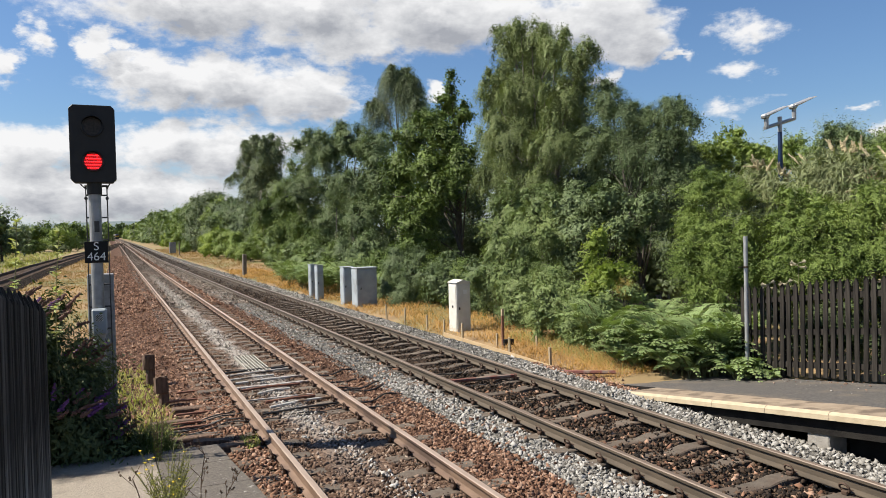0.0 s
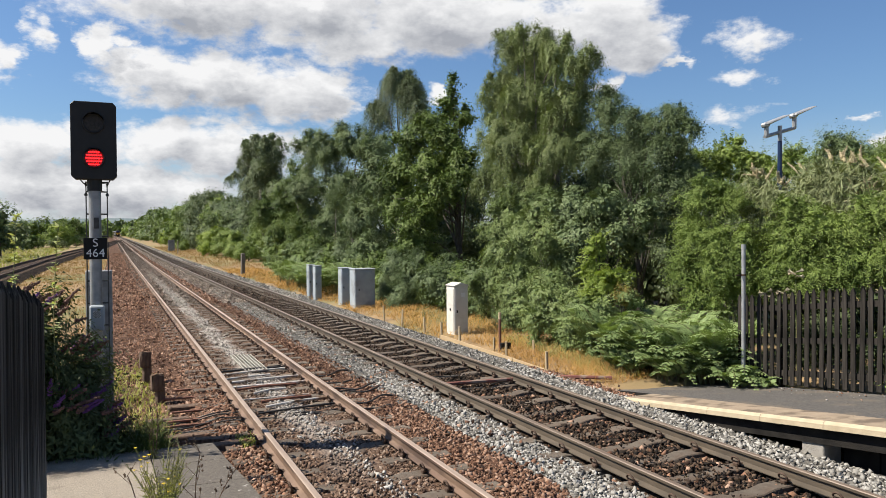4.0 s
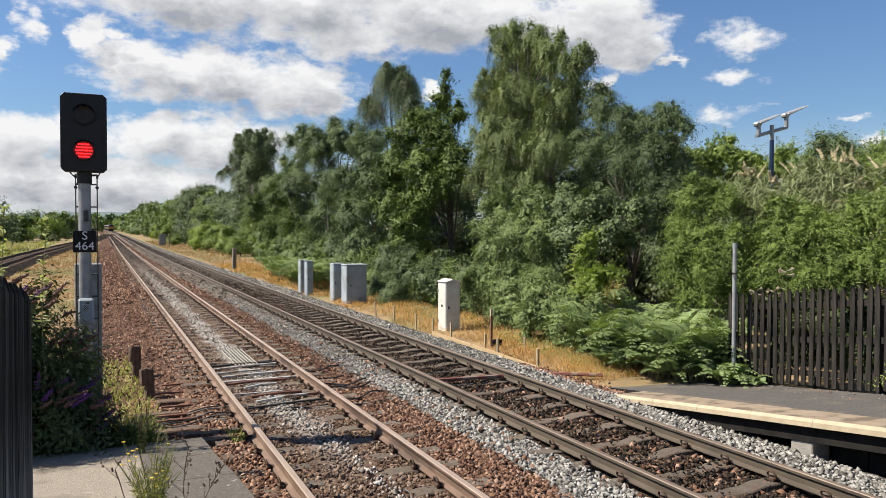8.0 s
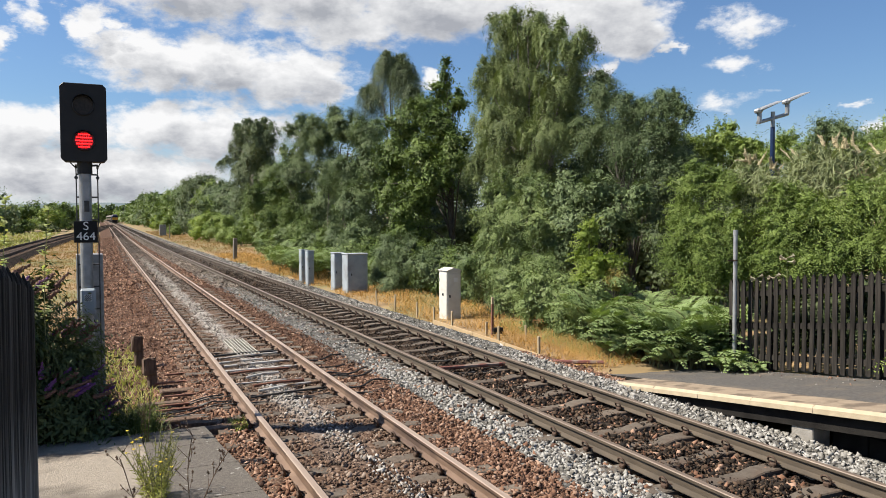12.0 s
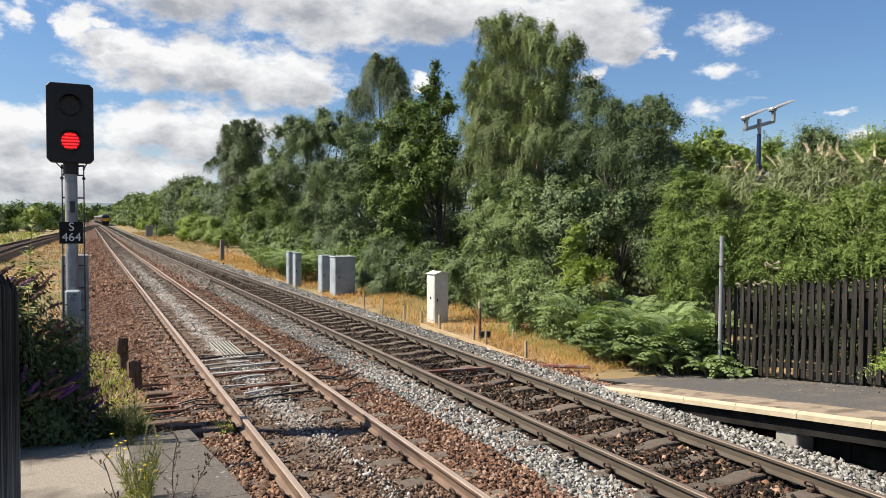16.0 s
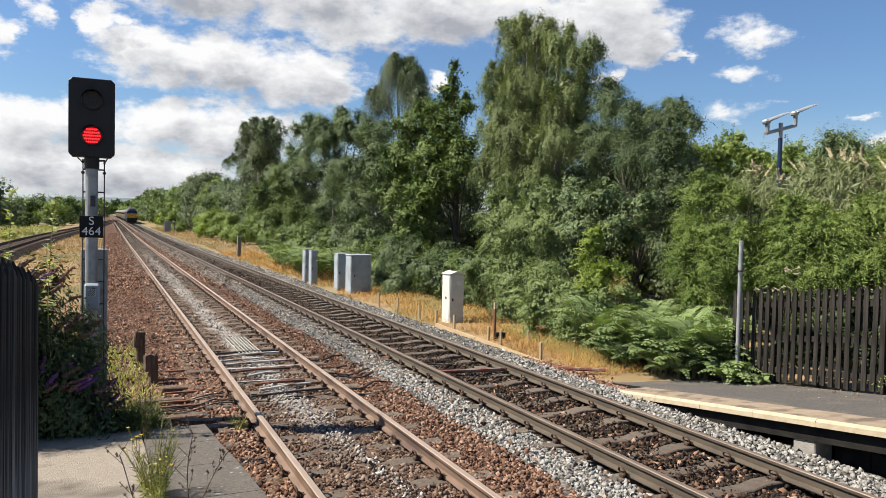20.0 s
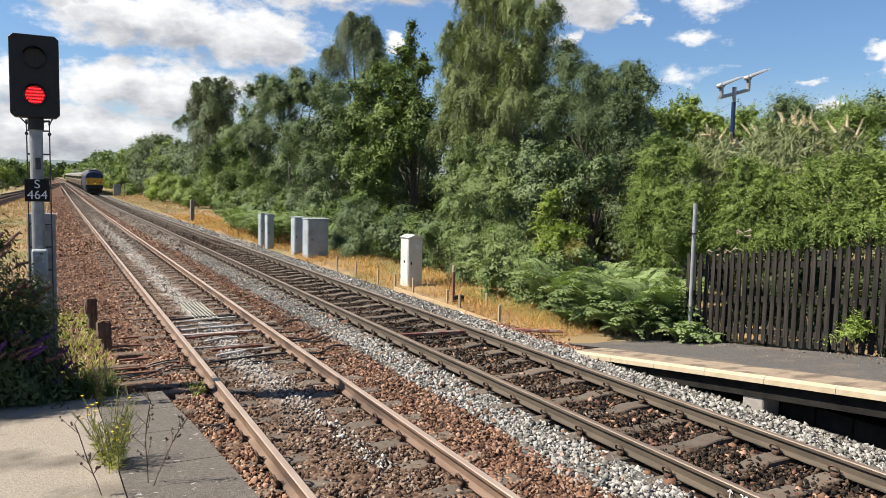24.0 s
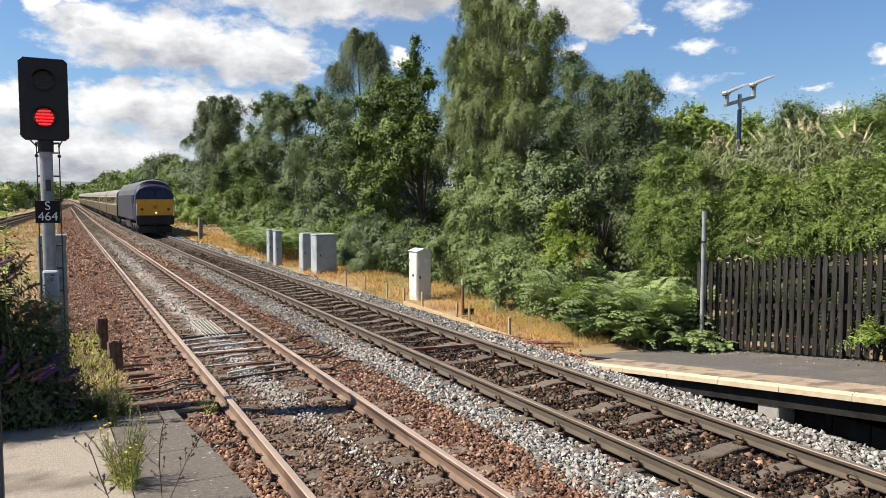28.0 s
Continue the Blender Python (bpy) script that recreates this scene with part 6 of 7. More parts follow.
        ("hazel_bush", "yellow-green bushes beyond the platform lamp", (20.0, 14.0), [(20, 16.73, 4.59, 0.77, 0.77, 0.62), (20, 15.34, 4.58, 0.73, 0.73, 0.59), (20, 14.1, 4.37, 0.7, 0.7, 0.59), (20, 12.78, 4.28, 0.75, 0.75, 0.56), (20, 11.59, 4.29, 0.79, 0.79, 0.63), (20, 19.1, 4.54, 0.84, 0.84, 0.71), (20, 16.5, 3.64, 1.15, 1.15, 0.58), (20, 13.91, 3.4, 1.22, 1.22, 0.52), (20, 11.6, 3.35, 1.1, 1.1, 0.57)], "ash", 0.4, 0.085, 0.2, 0.5),
    ]
    for i, (name, label, base, blobs, mat, twig, leaf, droop, slim) in enumerate(front):
        spray = mat in ("ash", "bright", "pampas")
        tree(name, label, "bush", base, blobs, mat, "bark", 0.05, 80 + i, leaf=leaf, cover=0.85, per=14 if spray else 9, twig=twig, droop=droop, sub=12 if spray else 10, subr=0.36 if spray else 0.4, slim=slim, feather=spray, wisp=0.15 if spray else 0.05)
    # low growth that closes the foot of the wood
    rng = random.Random(23)
    y, k = 19.4, 0
    while y < 62:
        x = float(np.interp(y, [19, 22, 27, 38, 50, 62], [10.7, 10.9, 11.1, 10.9, 11.6, 12.4])) + rng.uniform(-0.25, 0.25)
        h, w = rng.uniform(1.0, 1.9) + 0.012 * y, rng.uniform(0.7, 1.0) + 0.008 * y
        z0 = float(ground_z(x, y))
        tree("bramble_bush", "tangled low growth at the foot of the wood", "bush", (x, y), [(x, y, z0 + h * 0.45, w * 0.8, w, h * 0.55)], rng.choice(("willow", "syc", "leafy", "syc")), "bark", 0.03, 500 + k, "low growth along the wood", lesser=5, leaf=0.045 + 0.0018 * y, cover=0.8, per=7, twig=0.25, sub=13)
        y += w * rng.uniform(1.0, 1.35)
        k += 1
    # undergrowth in the fence's shade, added in a dark leaf colour to deepen it
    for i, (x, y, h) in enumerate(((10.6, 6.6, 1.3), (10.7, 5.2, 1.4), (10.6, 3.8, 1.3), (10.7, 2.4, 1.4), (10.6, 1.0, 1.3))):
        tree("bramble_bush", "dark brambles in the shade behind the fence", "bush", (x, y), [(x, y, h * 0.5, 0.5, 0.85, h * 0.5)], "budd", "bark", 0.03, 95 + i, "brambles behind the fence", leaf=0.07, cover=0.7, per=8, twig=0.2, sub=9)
    # dark depth of the wood behind the front row, shade in leaf colour
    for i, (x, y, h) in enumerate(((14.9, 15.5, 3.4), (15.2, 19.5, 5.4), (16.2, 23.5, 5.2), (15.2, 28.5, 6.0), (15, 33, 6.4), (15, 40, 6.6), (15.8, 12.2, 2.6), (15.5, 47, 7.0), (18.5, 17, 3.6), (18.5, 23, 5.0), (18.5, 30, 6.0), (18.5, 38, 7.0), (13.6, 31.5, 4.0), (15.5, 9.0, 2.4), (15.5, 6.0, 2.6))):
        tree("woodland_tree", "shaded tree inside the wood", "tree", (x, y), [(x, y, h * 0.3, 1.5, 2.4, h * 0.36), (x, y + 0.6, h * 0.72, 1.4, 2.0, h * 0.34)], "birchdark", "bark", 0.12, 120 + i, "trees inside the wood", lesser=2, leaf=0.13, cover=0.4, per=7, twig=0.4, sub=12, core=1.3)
    # trees beyond the branch line
    field = [(-14.6, 118, 8.6, 2.6), (-17.8, 120, 9.6, 3.2), (-23, 116, 9, 4), (-30, 118, 10, 5), (-11.2, 190, 6.2, 3.4), (-15.2, 196, 7.8, 3.6), (-20, 200, 6.0, 4), (-26, 196, 6.5, 5), (-34, 170, 8, 6), (-46, 150, 10, 7), (-60, 140, 10, 8),
             (-9.5, 330, 7.5, 6), (-8.5, 430, 8.0, 5), (-9, 470, 9, 8), (-20, 300, 7, 7), (-32, 270, 8, 8), (-9.0, 560, 9, 6), (-48, 260, 9, 9), (-15, 420, 9, 9), (-12, 240, 7.6, 4.2), (-36, 88, 8, 4), (-6, 940, 15, 12), (12, 960, 15, 13), (30, 940, 16, 13), (-24, 900, 15, 13), (-46, 860, 15, 14)]
    for i, (x, y, h, w) in enumerate(field):
        z0 = float(ground_z(x, y))
        tree("field_tree", "round green tree beyond the branch line", "tree", (x, y), [(x, y, z0 + h * 0.62, w, w, h * 0.38), (x + w * 0.6, y, z0 + h * 0.30, w * 0.8, w * 0.8, h * 0.34), (x - w * 0.6, y, z0 + h * 0.30, w * 0.8, w * 0.8, h * 0.34)], "willow" if i in (0, 1, 2, 3, 20) else "syc" if i % 2 else "ash" if i == 4 else "willow", "bark", 0.2, 140 + i, "trees beyond the branch", leaf=0.06 + 0.0019 * y + 0.0014 * max(0, y - 200), lesser=2, cover=0.3, per=6, twig=0.3 + 0.002 * y, droop=0.3, sub=12)
    for i, (x, y, h, w) in enumerate(((-10.5, 172, 2.2, 2.4), (-14.5, 166, 2.6, 3.0), (-19.5, 160, 2.4, 3.2), (-25, 156, 2.8, 3.4), (-8.6, 216, 2.4, 2.6), (-6.4, 255, 2.4, 2.6), (-31, 150, 3.0, 3.6), (-40, 142, 3.2, 4.5), (-11.5, 225, 3.0, 3.4))):
        z0 = float(ground_z(x, y))
        tree("hedge_bush", "dark green hedge bush beyond the branch line", "bush", (x, y), [(x, y, z0 + h * 0.5, w, w * 0.8, h * 0.5)], "syc" if i % 2 else "budd", "bark", 0.05, 400 + i, "hedge beyond the branch", leaf=0.05 + 0.0013 * y, cover=0.5, per=6, twig=0.35, sub=12)
    for i, (x, y, h, w) in enumerate(((-10.2, 62, 1.5, 0.7), (-11.5, 66, 1.0, 1.0), (-12.5, 78, 1.3, 1.4), (-10.4, 95, 1.0, 1.0), (-15, 84, 1.4, 1.8))):
        z0 = float(ground_z(x, y))
        tree("field_shrub", "pale green shrub in rough grass", "bush", (x, y), [(x, y, z0 + h * 0.5, w, w, h * 0.5)], "ash" if i % 2 == 0 else "weed", "bark", 0.04, 165 + i, "shrubs in the rough grass", leaf=0.13, cover=0.6, per=6, twig=0.25, sub=10)


def blade_field(name, label, mat, n, xr, yr, h, seed, power=1.0, zf=None, keep=None, lean=0.9, width=0.005):
    """Grass: single blades, each bent once, over a stretch of ground."""
    rng = np.random.default_rng(seed)
    x = rng.uniform(*xr, n)
    y = yr[0] + (yr[1] - yr[0]) * rng.random(n) ** power
    clump = np.sin(x * 2.3 + 1.7 * np.sin(y * 0.9)) * np.sin(y * 1.9 + 1.3 * np.sin(x * 1.1)) + rng.normal(0, 0.9, n)
    ok = clump > -0.35
    if keep is not None:
        ok &= keep(x, y)
    x, y = x[ok], y[ok]
    n = len(x)
    z = (ground_z(x, y) if zf is None else zf(x, y)) - 0.03
    hh = h * rng.uniform(0.45, 1.3, n)
    a = rng.uniform(0, 2 * math.pi, n)
    d = np.stack([np.cos(a), np.sin(a), np.zeros(n)], 1)
    s = np.stack([-np.sin(a), np.cos(a), np.zeros(n)], 1) * (width * (1 + y / 12))[:, None]
    p = np.stack([x, y, z], 1)
    up = np.array([0, 0, 1.0])
    ln = (lean * rng.uniform(0.2, 1.4, n) * hh)[:, None]
    mid = p + up * (hh * 0.6)[:, None] + d * ln * 0.35
    tip = p + up * hh[:, None] + d * ln
    v = np.stack([p - s, p + s, mid + s * 0.7, mid - s * 0.7, tip], 1).reshape(-1, 3)
    i = np.arange(n)[:, None] * 5
    quads = i + np.array([[0, 1, 2, 3]])
    tri_tip = np.concatenate([i + 3, i + 2, i + 4], 1)
    me = bpy.data.meshes.new(name)
    me.vertices.add(len(v))
    me.vertices.foreach_set("co", v.astype(np.float32).ravel())
    loops = np.concatenate([quads.ravel(), tri_tip.ravel()]).astype(np.int32)
    me.loops.add(len(loops))
    me.loops.foreach_set("vertex_index", loops)
    me.polygons.add(2 * n)
    me.polygons.foreach_set("loop_start", np.concatenate([np.arange(n) * 4, 4 * n + np.arange(n) * 3]).astype(np.int32))
    me.update(calc_edges=True)
    ob = link_mesh(name, me, M[mat])
    return tagged(ob, label, "grass", kind="stuff")


def fern(name, label, x, y, z, fronds, length, seed, mat="fern", group="", lie=0.6):
    """A bracken plant: bare stalks, each bending over into one broad three-sided blade of cut leaflets."""
    rng = np.random.default_rng(seed)
    P, D, S, LN, WD = [], [], [], [], []
    bm = bmesh.new()
    steps = 15
    for k in range(fronds):
        a = 2 * math.pi * (k + rng.uniform(-0.4, 0.4)) / fronds
        ln = length * rng.uniform(0.6, 1.15)
        out = np.array([math.cos(a), math.sin(a), 0.0])
        side = np.array([-math.sin(a), math.cos(a), 0.0])
        t = np.linspace(0, 1, steps)
        bow = lie * rng.uniform(0.75, 1.3)
        reach, height = ln * (0.15 * t + 0.62 * bow * t ** 2.2), ln * (1.12 * t - 0.6 * bow * t ** 3.2)
        pts = out * reach[:, None] + np.array([0, 0, 1.0]) * height[:, None]
        for q in range(0, steps - 1, 2):
            rod(bm, pts[q], pts[min(steps - 1, q + 2)], 0.006 * (1 - t[q] * 0.8), seg=4)
        first = 5
        for i in range(first, steps):
            tan = unit(pts[min(i + 1, steps - 1)] - pts[i - 1])
            share = (i - first) / (steps - first)
            pl = ln * 0.34 * (1 - share) ** 0.9 * (0.75 if i == first else 1.0) + 0.02
            nrm = unit(np.cross(side, tan))
            if nrm[2] < 0:
                nrm = -nrm
            for sg in (-1, 1):
                pd = unit(side * sg + tan * 0.45 - np.array([0, 0, 0.12 + 0.25 * share]) + rng.normal(0, 0.06, 3))
                cuts = 2 if pl <= 0.1 else 3 if y > 20 else 5
                P.append(pts[i][None]), D.append(pd[None]), S.append(unit(np.cross(nrm, pd))[None]), LN.append(np.array([pl])), WD.append(np.array([0.016 + 0.04 * pl]))
                for c in range(1, cuts + 1):
                    u = c / (cuts + 1)
                    for turn in (-1, 1):
                        dd = unit(pd * 0.55 + np.cross(nrm, pd) * turn + rng.normal(0, 0.08, 3))
                        w = pl * (0.36 if y < 20 else 0.46) * (1 - u) ** 0.8 + 0.012
                        P.append((pts[i] + pd * pl * u * 0.95)[None]), D.append(dd[None]), S.append(unit(np.cross(nrm + rng.normal(0, 0.15, 3), dd))[None]), LN.append(np.array([w])), WD.append(np.array([0.012 + 0.26 * w]))
    th = empty(name, pose(x, y, z))
    tagged(th, label, "fern", group)
    part("stalk", bm, M["stem"], th)
    v, f = leaf_quads(*(np.concatenate(q) for q in (P, D, S, LN, WD)))
    arrays("fronds", v, f, M[mat], th)
    return th


def panicle(bm, base, tip, r, rng, n=46):
    """A pointed head of many small florets."""
    base, tip = Vector(base), Vector(tip)
    rod(bm, base, tip, r * 0.7, 0.004, 6)
    for k in range(n):
        t = rng.random()
        c = base.lerp(tip, t)
        rr = r * (1 - t) ** 0.7 + 0.006
        o = Vector(rng.normal(size=3)).normalized()
        p = c + o * rr * rng.uniform(0.4, 1.0)
        w = rng.uniform(0.010, 0.018)
        a, b = o.orthogonal().normalized() * w, o.cross(o.orthogonal()).normalized() * w
        q = [bm.verts.new(p + v) for v in (a, b, -a, -b)]
        top = bm.verts.new(p + o * w)
        for i in range(4):
            bm.faces.new((q[i], q[(i + 1) % 4], top))


def flowering_bush(name, label, base, blobs, mat, leaf, cover, twig, droop, heads, seed, flower, size, aim=(0.25, -0.1, 0.15), bent=0.2, slim=0.32, hang=0.0):
    """A bush with flower heads at its shoots; heads: places and how many are spent."""
    rng = np.random.default_rng(seed)
    z = float(ground_z(base[0], base[1])) - 0.05
    t = empty(name, pose(base[0], base[1], z))
    tagged(t, label, "bush")
    local = [(b[0] - base[0], b[1] - base[1], b[2] - z, *b[3:]) for b in blobs]
    part("stem", trunk_mesh(rng, (0, 0, 0), local, 0.03), M["bark"], t)
    v, f = crown(rng, local, leaf=leaf, cover=cover, per=8, twig=twig, droop=droop, sub=14, slim=slim, hang=hang, blade=leaf_quads)
    arrays("foliage", v, f, M[mat], t)
    for k in range(heads):
        b = local[rng.integers(0, len(local))]
        o = unit(rng.normal(size=3) * 0.8 + np.array([0.2, -0.4, 1.8]))
        p = np.array(b[:3]) + o * np.array(b[3:6]) * rng.uniform(0.95, 1.12)
        d = unit(o * 0.7 + np.array(aim) + rng.normal(0, bent, 3))
        bm = bmesh.new()
        panicle(bm, p, p + d * size * rng.uniform(0.7, 1.3), size * 0.17, rng)
        which = flower[0] if rng.random() < flower[2] else flower[1]
        part("flower_head", bm, M[which], t, {"purple": "purple flower spike", "spent": "faded brown flower spike", "plume": "drooping cream plume"}[which])
    return t


def weed_plant(name, label, x, y, z, n, h, seed, mat="weed", flowers=8, stem="stem", spread=0.25):
    """A tall weed: leaning stems, narrow leaves and small flower heads."""
    rng = np.random.default_rng(seed)
    th = empty(name, pose(x, y, z))
    tagged(th, label, "weed")
    bm = bmesh.new()
    P, D, S, LN, WD = [], [], [], [], []
    tips = []
    for k in range(n):
        a = rng.uniform(0, 2 * math.pi)
        hh = h * rng.uniform(0.55, 1.1)
        off = np.array([math.cos(a), 1.6 * math.sin(a), 0]) * rng.uniform(0.0, 0.09)
        lean = np.array([math.cos(a), math.sin(a), 0]) * spread * hh * rng.uniform(0.2, 1.2)
        pts = [off + lean * t ** 1.5 + np.array([0, 0, hh * t]) for t in np.linspace(0, 1, 6)]
        for p, q in zip(pts, pts[1:]):
            rod(bm, p, q, 0.0028, seg=4)
        tips.append(pts[-1])
        for b in range(3):
            q = pts[rng.integers(3, 6)]
            e = q + np.array([rng.normal(0, 0.05), rng.normal(0, 0.05), rng.uniform(0.03, 0.12)])
            rod(bm, q, e, 0.0018, seg=4)
            tips.append(e)
        m = 44
        t = rng.random(m)
        base = off + lean * (t ** 1.5)[:, None] + np.array([0, 0, 1]) * (hh * t)[:, None]
        d = unit(rng.normal(size=(m, 3)) * np.array([1, 1, 0.4]) + np.array([0, 0, 0.4]))
        P.append(base), D.append(d), S.append(unit(np.cross(d, rng.normal(size=(m, 3))))), LN.append(rng.uniform(0.03, 0.085, m) * (1.15 - t)), WD.append(np.full(m, 0.0075))
    part("stem", bm, M[stem], th)
    v, f = leaf_quads(*(np.concatenate(q) for q in (P, D, S, LN, WD)))
    arrays("leaves", v, f, M[mat], th)
    for k in range(flowers):
        p = Vector(tips[rng.integers(0, len(tips))])
        bm = bmesh.new()
        for i in range(9):
            a = 2 * math.pi * i / 9
            o = Vector((math.cos(a), math.sin(a), 0.25))
            w = Vector((-math.sin(a), math.cos(a), 0)) * 0.005
            q = [bm.verts.new(p + c) for c in (o * 0.003 - w, o * 0.003 + w, o * 0.017)]
            bm.faces.new(q)
        rod(bm, p - Vector((0, 0, 0.004)), p + Vector((0, 0, 0.004)), 0.006, seg=7)
        part("flower", bm, M["yellowflower"], th, "small yellow flower head")
    return th


def seed_stalk(name, label, x, y, z, h, seed, lean):
    """A dead stalk with forked side twigs and small dry seed heads."""
    rng = np.random.default_rng(seed)
    th = empty(name, pose(x, y, z))
    tagged(th, label, "weed")
    stem, heads = bmesh.new(), bmesh.new()
    t = np.linspace(0, 1, 8)
    pts = np.stack([lean * h * t ** 1.3 + 0.012 * np.sin(5 * t + seed), 0.02 * np.sin(4 * t), h * t * math.sqrt(1 - 0.6 * lean * lean)], 1)
    for a, b in zip(pts, pts[1:]):
        rod(stem, a, b, 0.0035, 0.003, 5)
    for k in range(11):
        p = pts[rng.integers(2, 8)]
        a = rng.uniform(0, 2 * math.pi)
        q = p + np.array([math.cos(a) * 0.7, math.sin(a) * 0.4, 0.8]) * rng.uniform(0.04, 0.16)
        rod(stem, p, q, 0.002, 0.0013, 4)
        for i in range(rng.integers(2, 6)):
            c = Vector(p + (q - p) * rng.uniform(0.45, 1.05) + rng.normal(0, 0.006, 3))
            w = rng.uniform(0.004, 0.009)
            tip = [heads.verts.new(c + Vector(o) * w) for o in ((1, 0, 0), (0, 1, 0), (-1, 0, 0), (0, -1, 0), (0, 0, 1.4), (0, 0, -1.2))]
            for e in range(4):
                heads.faces.new((tip[e], tip[(e + 1) % 4], tip[4]))
                heads.faces.new((tip[(e + 1) % 4], tip[e], tip[5]))
    part("stalk", stem, M["drystem"], th)
    tagged(part("seed_heads", heads, M["drystem"], th), kind="stuff")
    return th


def tall_stalk(name, label, x, y, z, h, seed):
    """One upright stalk with broad pale leaves standing off it."""
    rng = np.random.default_rng(seed)
    th = empty(name, pose(x, y, z))
    tagged(th, label, "weed")
    t = np.linspace(0, 1, 9)
    pts = np.stack([0.05 * np.sin(3 * t + seed), 0.03 * np.cos(2 * t), h * t], 1)
    bm = bmesh.new()
    for a, b in zip(pts, pts[1:]):
        rod(bm, a, b, 0.005, 0.004, 5)
    part("stalk", bm, M["stem"], th)
    m = 95
    u = rng.choice(np.array([0.35, 0.5, 0.62, 0.74, 0.85, 0.93, 0.99]), m) + rng.normal(0, 0.02, m)
    p = np.stack([np.interp(u, t, pts[:, k]) for k in range(3)], 1)
    a = rng.uniform(0, 2 * math.pi, m)
    d = unit(np.stack([np.cos(a), np.sin(a), rng.uniform(-0.3, 0.7, m)], 1))
    side = unit(np.cross(d, np.array([0, 0, 1.0]) + rng.normal(0, 0.25, (m, 3))))
    v, f = leaf_quads(p, d, side, rng.uniform(0.05, 0.12, m), rng.uniform(0.025, 0.05, m))
    arrays("leaves", v, f, M["paleleaf"], th)
    return th


def lily(name, label, x, y, z, h, seed):
    """A leafy stalk with a ring of pale trumpet flowers at its tip."""
    rng = np.random.default_rng(seed)
    th = empty(name, pose(x, y, z))
    tagged(th, label, "flower")
    bm = bmesh.new()
    rod(bm, (0, 0, 0), (-0.03, 0, h), 0.007, 0.005, 6)
    part("stalk", bm, M["stem"], th)
    m = 34
    u = rng.uniform(0.15, 0.95, m)
    a = rng.uniform(0, 2 * math.pi, m)
    d = unit(np.stack([np.cos(a), np.sin(a), rng.uniform(-0.5, 0.4, m)], 1))
    v, f = leaf_quads(np.stack([-0.03 * u, 0 * u, h * u], 1), d, unit(np.cross(d, np.array([0, 0, 1.0]) + rng.normal(0, 0.2, (m, 3)))), rng.uniform(0.10, 0.18, m), rng.uniform(0.015, 0.028, m))
    arrays("leaves", v, f, M["pampas"], th)
    for k in range(4):
        a = 1.6 * k + rng.uniform(-0.3, 0.3)
        d = Vector((math.cos(a), math.sin(a), rng.uniform(-0.1, 0.3))).normalized()
        bm = bmesh.new()
        p = Vector((-0.03, 0, h - 0.02 * k))
        side = d.orthogonal().normalized()
        other = d.cross(side)
        rings = []
        for t, r in ((0.0, 0.005), (0.06, 0.010), (0.10, 0.020), (0.125, 0.042)):
            rings.append([bm.verts.new(p + d * t + (side * math.cos(b) + other * math.sin(b)) * r * (1 if i % 2 else 0.6)) for i, b in enumerate(np.linspace(0, 2 * math.pi, 9)[:-1])])
        for q, w in zip(rings, rings[1:]):
            for i in range(8):
                bm.faces.new((q[i], q[(i + 1) % 8], w[(i + 1) % 8], w[i]))
        bmesh.ops.solidify(bm, geom=bm.faces[:], thickness=0.002)
        part("flower", bm, M["petal"], th, "pale trumpet flower")
    return th


